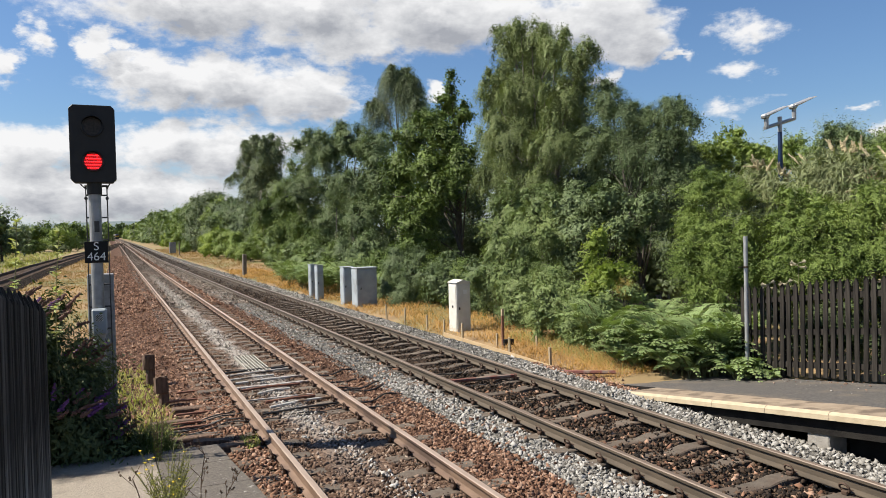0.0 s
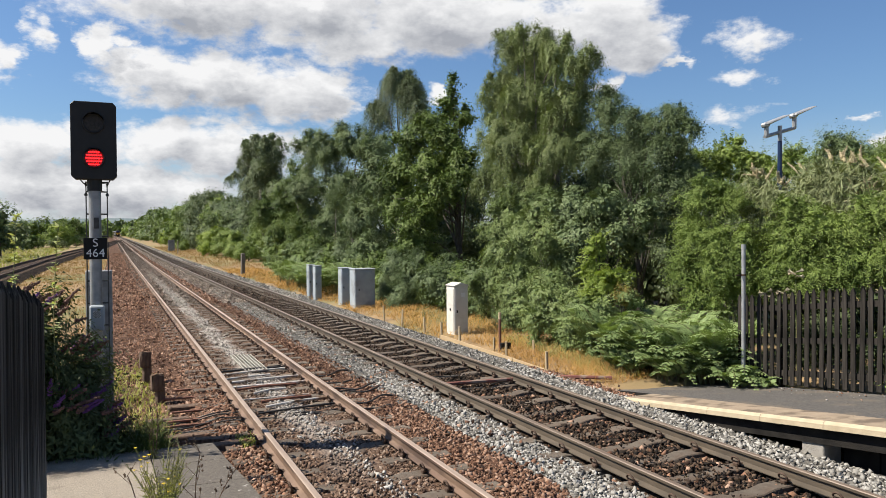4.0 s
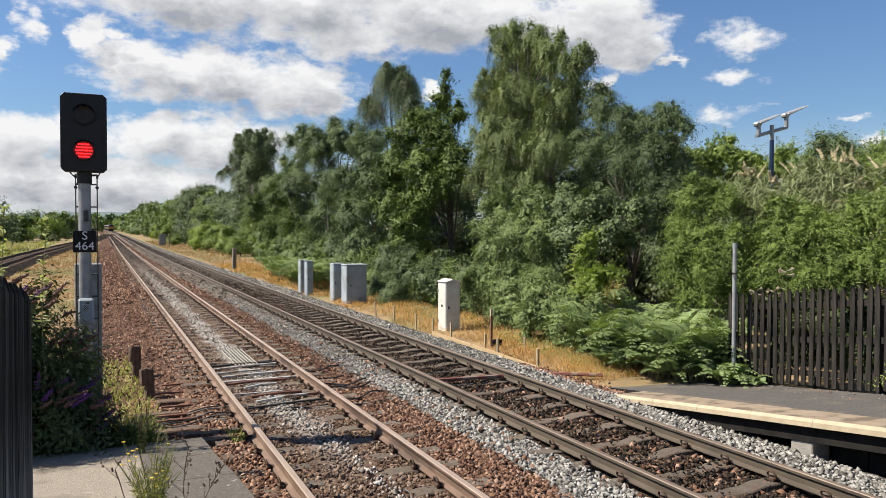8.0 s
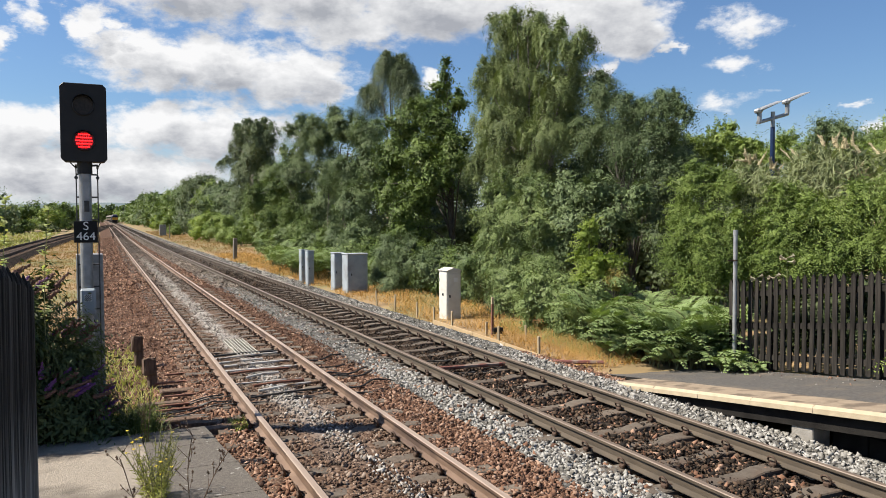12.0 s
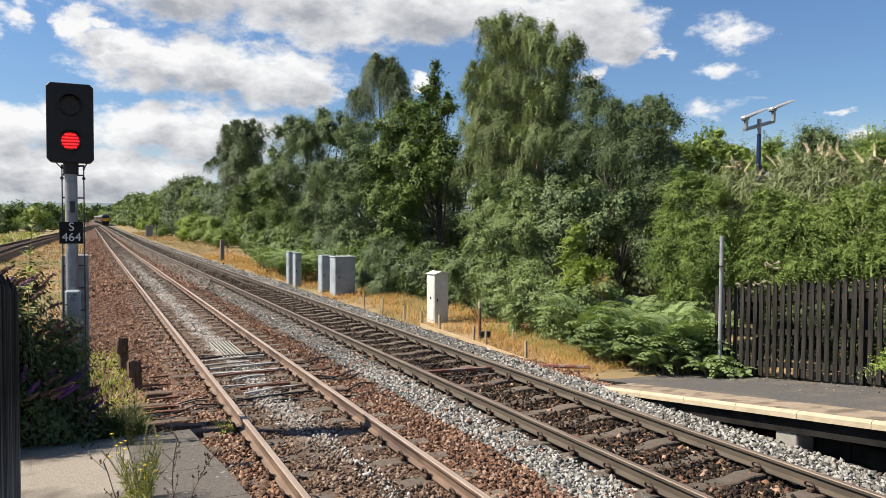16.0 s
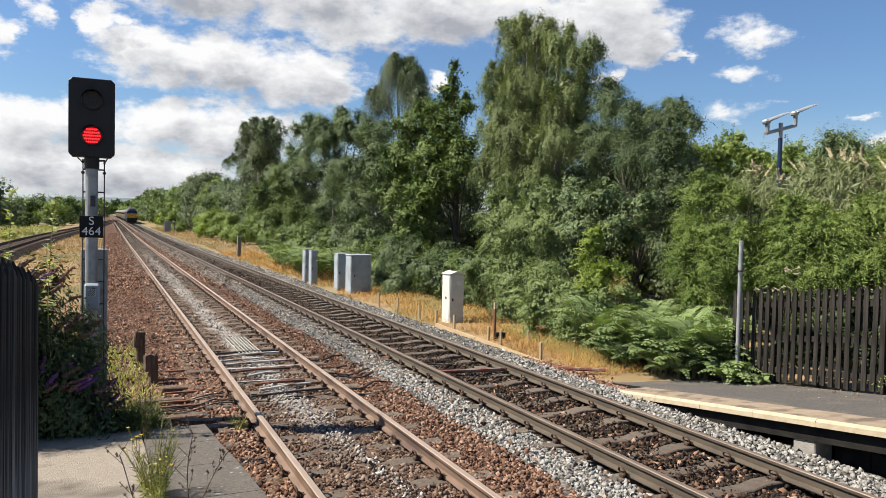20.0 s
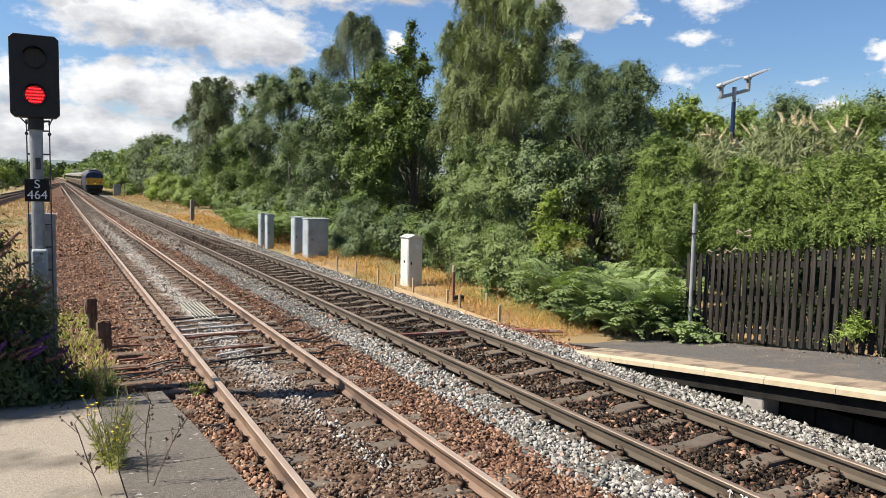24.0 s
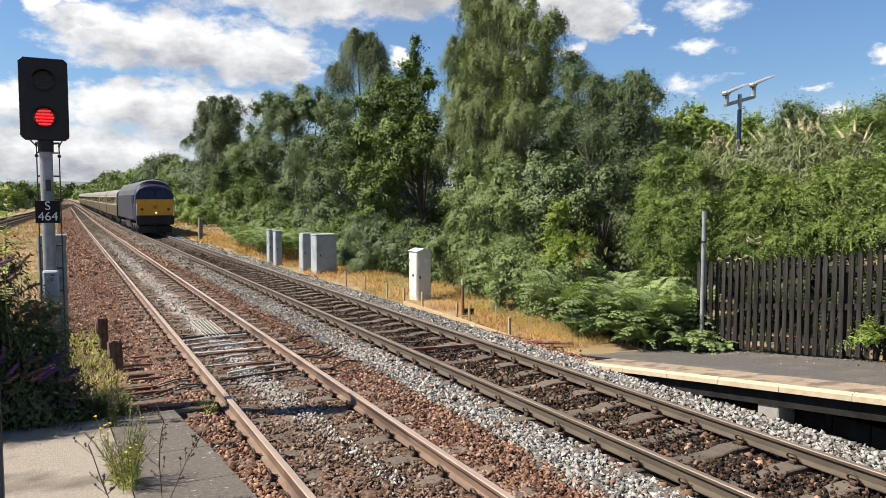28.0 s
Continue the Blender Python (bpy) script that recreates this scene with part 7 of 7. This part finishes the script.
def build_plants():
    dry_off = lambda x, y: (x > 7.75 + 0.2 * np.sin(y)) & (np.hypot(x - 8.35, y - 16.15) > 0.4)
    blade_field("dry_grass", "dry straw-coloured grass along the verge", "golden", 44000, (7.6, 10.4), (8.8, 60), 0.18, 1, 1.7, keep=dry_off, lean=1.9, width=0.0025)
    blade_field("dry_grass", "dry golden grass further down the verge", "drygrass", 15000, (7.9, 12.6), (38, 170), 0.18, 2, 1.3, width=0.003)
    blade_field("green_grass", "green grass mixed into the dry verge", "grass", 5000, (8.8, 10.4), (8.6, 50), 0.16, 3, 1.5, keep=dry_off, lean=1.8, width=0.003)
    blade_field("green_grass", "green tufts in the verge before the bracken", "field", 3000, (8.0, 9.6), (8.8, 14.5), 0.2, 10, 1.2, keep=lambda x, y: x > 8.1 + 0.12 * (y - 8.8), lean=1.8, width=0.003)
    blade_field("dry_grass", "dry golden grass between the cess and the branch", "drygrass", 30000, (-6.0, -0.9), (11.5, 80), 0.15, 4, 1.6, width=0.003)
    blade_field("dry_grass", "golden grass further along the branch", "drygrass", 8000, (-5.5, -0.8), (80, 150), 0.2, 5, width=0.003)
    blade_field("green_grass", "rough yellow-green grass beyond the branch line", "field", 26000, (-40, -8.7), (26, 180), 0.4, 6, 1.5, width=0.006)
    blade_field("green_grass", "tall green grass at the foot of the ramp", "grass", 7500, (-1.7, 0.42), (7.2, 9.6), 0.24, 7, zf=lambda x, y: bed_z(x, y))
    blade_field("yellowed_weeds", "yellow-green weeds in the cess by the stumps", "weed", 4200, (-0.75, 0.6), (8.8, 16.0), 0.12, 8, 1.3, zf=lambda x, y: bed_z(x, y), keep=lambda x, y: x < 0.7 - 0.05 * (y - 9))
    blade_field("moss_tuft", "small green tuft by the rail", "weed", 420, (1.28, 1.5), (7.6, 8.25), 0.09, 9, zf=lambda x, y: bed_z(x, y))
    flowering_bush("buddleia_bush", "dark buddleia bush with purple and faded flower spikes", (-0.8, 7.75), [(-1.05, 7.7, 1.15, 0.55, 0.55, 0.7), (-0.65, 7.75, 0.7, 0.45, 0.5, 0.5), (-0.6, 7.7, 0.15, 0.5, 0.5, 0.55), (-1.6, 7.4, 1.1, 0.8, 0.7, 0.8), (-0.32, 7.6, -0.02, 0.3, 0.4, 0.3), (-0.75, 7.4, 0.3, 0.5, 0.4, 0.5)], "budd", 0.075, 0.8, 0.3, 0.4, 84, 21, ("purple", "spent", 0.26), 0.19, (0.85, -0.1, 0.2))
    flowering_bush("buddleia_bush", "grey-leaved bush with drooping cream plumes", (12.6, 8.0), [(12.2, 9.45, 3.42, 0.34, 0.34, 0.34), (12.2, 9.0, 3.2, 0.25, 0.25, 0.34), (12.2, 8.2, 3.4, 0.36, 0.36, 0.36), (12.2, 7.71, 3.5, 0.42, 0.42, 0.42), (12.2, 7.22, 3.37, 0.36, 0.36, 0.46), (12.2, 7.88, 3.05, 0.4, 0.4, 0.34), (12.2, 7.09, 2.9, 0.28, 0.28, 0.39), (12.4, 6.6, 3.3, 0.3, 0.3, 0.4)], "pampas", 0.2, 0.8, 0.2, 1.9, 56, 22, ("plume", "plume", 0.5), 0.26, (-0.05, 0.3, 0.1), 0.4, slim=0.08, hang=0.5)
    weed_plant("ragwort", "yellow-flowered ragwort growing from a platform joint", 0.13, 3.95, float(left_ramp(3.95)), 34, 0.48, 31, flowers=9, spread=0.5)
    weed_plant("ragwort", "small ragwort in the platform joint", 0.17, 3.72, float(left_ramp(3.72)), 9, 0.34, 32, flowers=4)
    seed_stalk("dead_dock", "dry brown branching weed stalk on the platform", 0.3, 3.2, float(left_ramp(3.2)), 0.56, 33, 0.05)
    seed_stalk("dead_dock", "dry brown seed stalk leaning over the platform", 0.02, 3.1, float(left_ramp(3.1)), 0.5, 34, -0.3)
    seed_stalk("dead_dock", "thin pale seed stalk leaning over the edge slabs", 0.33, 3.1, float(left_ramp(3.1)), 0.52, 38, 0.5)
    tall_stalk("tall_weed", "tall pale-leaved weed stalk above the bush", -0.74, 7.2, 0.9, 1.75, 35)
    tall_stalk("tall_weed", "tall weed stalk with pale leaves beside the fence", -1.18, 7.2, 1.0, 1.75, 36)
    weed_plant("grass_seed_stalks", "thin grass stalks at the end of the platform", 0.2, 6.6, float(left_ramp(6.6)), 9, 0.5, 37, mat="grass", flowers=0, stem="drystem")
    stones("leaf_litter_stones", "st_brown", "brown stones and litter by the platform end", 5000, (7.25, 8.7), (7.7, 10.6), 0.045)
    ramp = lambda x, y: np.array([float(right_ramp(v)) for v in y])
    stones("platform_litter", "st_pale", "pale flecks of litter and grit along the fence foot", 320, (8.3, 9.62), (1.2, 7.3), 0.013, zf=ramp, keep=lambda x, y: x > 9.62 - 1.3 * RNG.random(len(x)) ** 2.2, cat="litter")
    stones("leaf_litter", "st_brown", "dry brown leaf litter on the platform by the fence", 420, (8.6, 9.64), (1.2, 7.4), 0.016, zf=ramp, keep=lambda x, y: x > 9.64 - 0.9 * RNG.random(len(x)) ** 2.2, cat="litter")
    # bracken by the platform end and by the cabinets
    rng = random.Random(9)
    for k in range(120):
        x, y = rng.uniform(8.55, 9.75), rng.uniform(7.75, 11.4)
        if x < 8.5 + 0.34 * abs(y - 9.3):
            continue
        fern("bracken", "green bracken plant at the platform end", x, y, float(ground_z(x, y)), rng.choice((4, 5, 6)), rng.uniform(0.7, 1.5) * (0.65 if x < 8.95 else 1.0), 1200 + k, group="bracken by the platform", lie=0.8)
    for k in range(30):
        x, y = rng.uniform(9.75, 10.5), rng.uniform(8.1, 10.9)
        fern("bracken", "green bracken plant beside the fence end", x, y, float(ground_z(x, y)), 5, rng.uniform(1.1, 1.5), 1400 + k, group="bracken by the platform", lie=0.75)
    for k, (x, y, ln) in enumerate(((9.3, 7.75, 0.85), (9.5, 7.6, 0.7), (9.15, 7.9, 1.0), (8.9, 8.0, 0.8), (9.45, 7.95, 1.15), (8.75, 8.3, 0.75), (9.42, 7.42, 0.62), (9.2, 7.25, 0.7), (9.3, 7.1, 0.6), (9.5, 7.3, 0.8), (9.55, 6.95, 0.55))):
        fern("bracken", "pale green bracken leaning over the platform end", x, y, float(ground_z(x, y)), 6, ln, 330 + k, group="bracken by the platform", lie=1.05)
    for k in range(52):
        y = rng.uniform(27.0, 43)
        x = rng.uniform(8.05, 10.0) + 0.05 * max(0.0, y - 35)
        fern("bracken", "pale bracken plant behind the cabinets", x, y, float(ground_z(x, y)), 6, rng.uniform(1.3, 1.9), 260 + k, group="bracken by the cabinets", lie=0.85)
    fern("bracken", "small fern at the foot of the fence", 9.45, 6.72, float(right_ramp(6.72)) - 0.05, 5, 0.32, 300, lie=1.0)
    for k, (x, y, h) in enumerate(((9.78, 6.45, 1.78), (9.8, 7.05, 1.42), (9.78, 6.68, 1.46))):
        lily("lily_stalk", "stalk with pale trumpet flowers over the fence", x, y, 0.12, h, 310 + k)
    tree("ash_bush", "bright green shoot growing through the fence", "bush", (9.55, 4.28), [(9.5, 4.3, 0.68, 0.12, 0.2, 0.13)], "bright", "stem", 0.012, 320, leaf=0.055, cover=0.8, per=10, twig=0.2, droop=0.3, sub=6, slim=0.3, feather=True)


def build_hills():
    for y, top, amp, seed in ((1480.0, 35.0, 3.5, 1.0), (1250.0, 21.0, 4.0, 4.0)):
        bm = bmesh.new()
        prev = None
        for k in range(121):
            x = -1400 + 24 * k
            h = top + amp * math.sin(x * 0.006 + seed) + amp * 0.5 * math.sin(x * 0.017 + 2 * seed) + amp * 0.15 * noise.noise(Vector((x * 0.05, seed, 0)))
            q = [bm.verts.new((x, y - 260, 6)), bm.verts.new((x, y - 120, h * 0.5)), bm.verts.new((x, y - 30, h * 0.82)), bm.verts.new((x, y + 60, h))]
            if prev:
                for i in range(3):
                    bm.faces.new((prev[i], q[i], q[i + 1], prev[i + 1]))
            prev = q
        tagged(part("far_hills", bm, M["hill"]), "hazy blue-grey wooded hills along the horizon", "hills", kind="structure")


# ---- train ----
def loft(name, sections, mat, parent, label="", cap=True):
    """Skins a row of cross-sections (each a list of points) into one body."""
    bm = bmesh.new()
    rows = [[bm.verts.new(p) for p in s] for s in sections]
    n = len(rows[0])
    for a, b in zip(rows, rows[1:]):
        for k in range(n):
            bm.faces.new((a[k], a[(k + 1) % n], b[(k + 1) % n], b[k]))
    if cap:
        bm.faces.new(rows[0])
        bm.faces.new(rows[-1][::-1])
    bmesh.ops.recalc_face_normals(bm, faces=bm.faces)
    return part(name, bm, mat, parent, label)


def section(y, half, z0, z1, roof, squash=1.0):
    """Straight sides from z0 to z1 and an arched roof up to roof."""
    pts = [(-half, y, z0), (-half, y, z1)]
    for a in np.linspace(math.pi - 0.25, 0.25, 9):
        pts.append((half * 0.97 * math.cos(a), y, z1 + (roof - z1) * math.sin(a) ** 0.8))
    return pts + [(half, y, z1), (half, y, z0)]


def bogie(parent, y, axles, gap, name="bogie"):
    bm = bmesh.new()
    for s in (-1, 1):
        box(bm, (s * 1.05, y, 0.62), (0.14, gap * (axles - 1) + 1.1, 0.34), 0.04)
        for k in range(axles):
            box(bm, (s * 1.1, y + (k - (axles - 1) / 2) * gap, 0.5), (0.2, 0.36, 0.42), 0.03)
    box(bm, (0, y, 0.6), (2.0, 0.5, 0.3), 0.03)
    b = part(name, bm, M["loco_black"], parent)
    for k in range(axles):
        yy = y + (k - (axles - 1) / 2) * gap
        bm = bmesh.new()
        for s in (-1, 1):
            rod(bm, (s * 0.68, yy, 0.5), (s * 0.82, yy, 0.5), 0.5, seg=20)
        rod(bm, (-0.7, yy, 0.5), (0.7, yy, 0.5), 0.08, seg=8)
        part("wheelset", bm, M["loco_black"], b)


def build_loco():
    loco = empty("locomotive")
    tagged(loco, "dark blue diesel locomotive with a yellow front panel", "locomotive")
    h = 1.33
    ends = [(0.0, 1.29, 2.86, 3.60), (0.12, 1.32, 2.86, 3.74), (0.75, h, 2.92, 4.0), (1.3, h, 2.98, 4.1), (18.0, h, 2.98, 4.1), (19.1, h * 0.99, 2.98, 3.95), (19.4, 1.25, 3.0, 3.4)]
    secs = []
    for y, hh, z1, zr in ends:
        s = section(y, hh, 1.16, z1, zr)
        if y < 0.2:
            s = [(x, y2 + max(0, (z - 2.5)) * 0.4, z) for x, y2, z in s]
        secs.append(s)
    loft("body", secs, M["loco_blue"], loco)
    over = [section(y, hh, 2.98, 2.98, zr) for y, hh, zr in ((0.7, 1.30, 4.02), (1.3, h + 0.008, 4.112), (18.0, h + 0.008, 4.112))]
    loft("roof", over, M["loco_roof"], loco, "grey arched roof, lightened for the sun on it")
    for s in (-1, 1):
        bm = bmesh.new()
        box(bm, (s * (h + 0.002), 10.4, 2.05), (0.02, 15.6, 1.86), 0.004)
        part("body_side", bm, M["loco_side"], loco, "dusty grey-blue body side")
        bm = bmesh.new()
        box(bm, (s * (h + 0.005), 1.55, 2.62), (0.02, 0.62, 0.62), 0.02)
        part("cab_window", bm, M["glass"], loco)
        for k in range(2):
            bm = bmesh.new()
            box(bm, (s * (h + 0.014), 6.0 + 7.0 * k, 2.62), (0.012, 1.6, 0.42), 0.005)
            part("side_grille", bm, M["loco_black"], loco)
        bm = bmesh.new()
        rod(bm, (s * 1.25, -0.03, 1.3), (s * 1.25, -0.03, 2.3), 0.018, seg=6)
        part("front_handrail", bm, M["white"], loco, "white corner handrail")
        bm = bmesh.new()
        box(bm, (s * (h + 0.008), 2.75, 2.1), (0.02, 0.62, 1.78), 0.012)
        door = part("cab_door", bm, M["loco_blue"], loco)
        bm = bmesh.new()
        box(bm, (s * (h + 0.014), 2.75, 2.66), (0.02, 0.42, 0.5), 0.012)
        part("door_window", bm, M["glass"], door)
        bm = bmesh.new()
        rod(bm, (s * (h + 0.02), 2.35, 1.2), (s * (h + 0.02), 2.35, 2.8), 0.02, seg=6)
        part("handrail", bm, M["galv"], loco)
    bm = bmesh.new()
    box(bm, (0, -0.006, 2.03), (2.54, 0.03, 1.14), 0.012)
    panel = part("front_panel", bm, M["loco_yellow"], loco, "yellow warning panel")
    bm = bmesh.new()
    box(bm, (0, -0.016, 2.615), (2.5, 0.04, 0.03), 0.006)
    part("trim_strip", bm, M["galv"], panel)
    for s in (-1, 1):
        bm = bmesh.new()
        a = [(s * 0.035, 0.05, 2.68), (s * 1.2, 0.05, 2.68), (s * 1.06, 0.29, 3.26), (s * 0.035, 0.29, 3.26)]
        f = bm.faces.new([bm.verts.new((x, y - 0.02, z)) for x, y, z in a])
        r = bmesh.ops.extrude_face_region(bm, geom=[f])
        bmesh.ops.translate(bm, vec=(0, 0.03, 0), verts=[v for v in r["geom"] if isinstance(v, bmesh.types.BMVert)])
        bmesh.ops.recalc_face_normals(bm, faces=bm.faces)
        part("windscreen", bm, M["glass"], loco)
        bm = bmesh.new()
        rod(bm, (s * 0.9, -0.02, 1.9), (s * 0.9, -0.05, 1.9), 0.09, seg=14)
        part("marker_light", bm, M["lens_dark"], panel)
        bm = bmesh.new()
        rod(bm, (s * 0.87, 0.1, 1.05), (s * 0.87, -0.5, 1.05), 0.11, seg=12)
        rod(bm, (s * 0.87, -0.5, 1.05), (s * 0.87, -0.56, 1.05), 0.24, seg=16)
        part("buffer", bm, M["loco_black"], loco)
    bm = bmesh.new()
    rod(bm, (0.06, -0.02, 1.66), (0.06, -0.06, 1.66), 0.05, seg=16)
    part("headlight", bm, M["headlight"], panel, "lit headlight")
    bm = bmesh.new()
    box(bm, (0, -0.03, 2.06), (0.3, 0.03, 0.24), 0.01)
    part("emblem", bm, M["emblem"], panel)
    bm = bmesh.new()
    box(bm, (0, 0.1, 1.1), (2.56, 0.4, 0.66), 0.03)
    part("buffer_beam", bm, M["loco_black"], loco)
    bm = bmesh.new()
    for side in (-1, 1):
        box(bm, (side * 0.58, 0.1, 0.44), (1.14, 0.06, 0.5), 0.02, Euler((0, 0, radians(side * 12))).to_matrix())
    part("snow_plough", bm, M["loco_black"], loco)
    bm = bmesh.new()
    rod(bm, (0, -0.02, 0.95), (0, -0.35, 0.8), 0.06, seg=8)
    tube(bm, [(0.35, -0.05, 0.95), (0.36, -0.2, 0.7), (0.3, -0.1, 0.45)], 0.035, 6)
    tube(bm, [(-0.35, -0.05, 0.95), (-0.36, -0.2, 0.7), (-0.3, -0.1, 0.45)], 0.035, 6)
    part("coupling", bm, M["loco_black"], loco)
    bm = bmesh.new()
    box(bm, (0, 9.7, 0.72), (2.3, 4.6, 0.75), 0.05)
    part("fuel_tank", bm, M["loco_black"], loco)
    bm = bmesh.new()
    box(bm, (0, 9.7, 1.1), (2.5, 18.8, 0.12), 0.02)
    part("underframe", bm, M["loco_black"], loco)
    for y, ln in ((6.5, 3.4), (12.6, 2.6)):
        bm = bmesh.new()
        box(bm, (0, y, 4.1), (1.3, ln, 0.1), 0.03)
        part("roof_grille", bm, M["loco_black"], loco)
    bm = bmesh.new()
    box(bm, (0, 1.9, 4.1), (1.5, 0.9, 0.07), 0.025)
    part("roof_hatch", bm, M["loco_black"], loco)
    bogie(loco, 3.6, 3, 2.0)
    bogie(loco, 15.8, 3, 2.0)
    return loco


def build_coach():
    coach = empty("passenger_coach")
    tagged(coach, "cream and brown passenger coach with dark windows", "railway coach", "coaches of the train")
    L, h = 19.6, 1.36
    loft("lower_body", [[(-h, y, 1.0), (-h - 0.02, y, 2.06), (h + 0.02, y, 2.06), (h, y, 1.0)] for y in (0.3, L)], M["coach_brown"], coach, "brown lower panels")
    loft("upper_body", [[(-h - 0.018, y, 2.06), (-h + 0.01, y, 3.02), (h - 0.01, y, 3.02), (h + 0.018, y, 2.06)] for y in (0.3, L)], M["coach_cream"], coach, "cream window band")
    loft("roof", [section(y, h - 0.005, 3.02, 3.08, 3.72) for y in (0.3, L)], M["coach_roof"], coach, "grey arched roof")
    for s in (-1, 1):
        for k in range(8):
            bm = bmesh.new()
            box(bm, (s * (h + 0.008), 2.9 + 1.98 * k, 2.52), (0.03, 1.25, 0.7), 0.012)
            part("window", bm, M["glass"], coach)
        for y in (1.0, 18.9):
            bm = bmesh.new()
            box(bm, (s * (h + 0.012), y, 2.02), (0.03, 0.72, 1.9), 0.015)
            d = part("door", bm, M["coach_brown"], coach)
            bm = bmesh.new()
            box(bm, (s * (h + 0.022), y, 2.5), (0.03, 0.5, 0.66), 0.012)
            part("door_window", bm, M["glass"], d)
    bm = bmesh.new()
    box(bm, (0, L / 2 + 0.15, 2.2), (1.1, L + 0.5, 2.2), 0.05)
    part("gangway", bm, M["loco_black"], coach)
    bm = bmesh.new()
    box(bm, (0, L / 2, 0.78), (2.0, 9.0, 0.5), 0.05)
    part("underframe", bm, M["loco_black"], coach)
    bogie(coach, 3.0, 2, 2.4)
    bogie(coach, 16.7, 2, 2.4)
    return coach


def mark_far_rail(track):
    text_mesh("390", 0.095, "white", track, pose(4.936, 2.24, -0.075, 90, 0, -90), "painted_figures")
    bm = bmesh.new()
    box(bm, (4.936, 2.41, -0.075), (0.003, 0.009, 0.075))
    for a in (-1, 1):
        box(bm, (4.936, 2.41 + a * 0.014, -0.052), (0.003, 0.008, 0.04), 0, Euler((radians(a * 42), 0, 0)).to_matrix())
    part("painted_arrow", bm, M["white"], track)


build_ground()
build_bed()
build_track("track_near", 1.6, "near track of rusty rails on weathered sleepers", "rust", "rail_top")
FAR = build_track("track_far", 4.975, "far track of brown-sided rails on concrete sleepers", "rail_side", "rail_top_far")
mark_far_rail(FAR)
build_branch()
build_right_platform()
build_left_platform()
build_fence("picket_fence", 9.66, -3.0, 7.5, right_ramp, 1, 0.133, 0.075, 1.5, "fence", "dark-stained wooden picket fence at the back of the platform")
build_fence("picket_fence", -0.60, -4.0, 3.02, left_ramp, -1, 0.098, 0.068, 1.6, "fence_grey", "weathered close-set picket fence beside the near platform")
build_signal()
build_lineside()
build_rodding()
build_lamp()
build_trees()
build_stones()
build_plants()
build_hills()
LOCO = build_loco()
COACHES = [build_coach()]
for k in range(8):
    COACHES.append(copy_thing(COACHES[0], Matrix()))


def train_y(t):
    s = 28.0 - t
    return 55.6 + 19.4 * s + 0.06 * s * s


def motions():
    for k, thing in enumerate([LOCO] + COACHES):
        back = 0 if k == 0 else 19.9 + (k - 1) * 20.1
        rows = []
        for i in range(29):
            y = train_y(i) + back
            rows.append((float(i), pose(5.7275 + float(bend(y)), y, float(rise(y + 9.8)), math.degrees(math.atan(float(rise(y + 19) - rise(y)) / 19.0)) if y < 900 else 0, 0, math.degrees(math.atan(float(bend(y) - bend(y + 19)) / 19.0)))))
        walk(thing, rows)


motions()
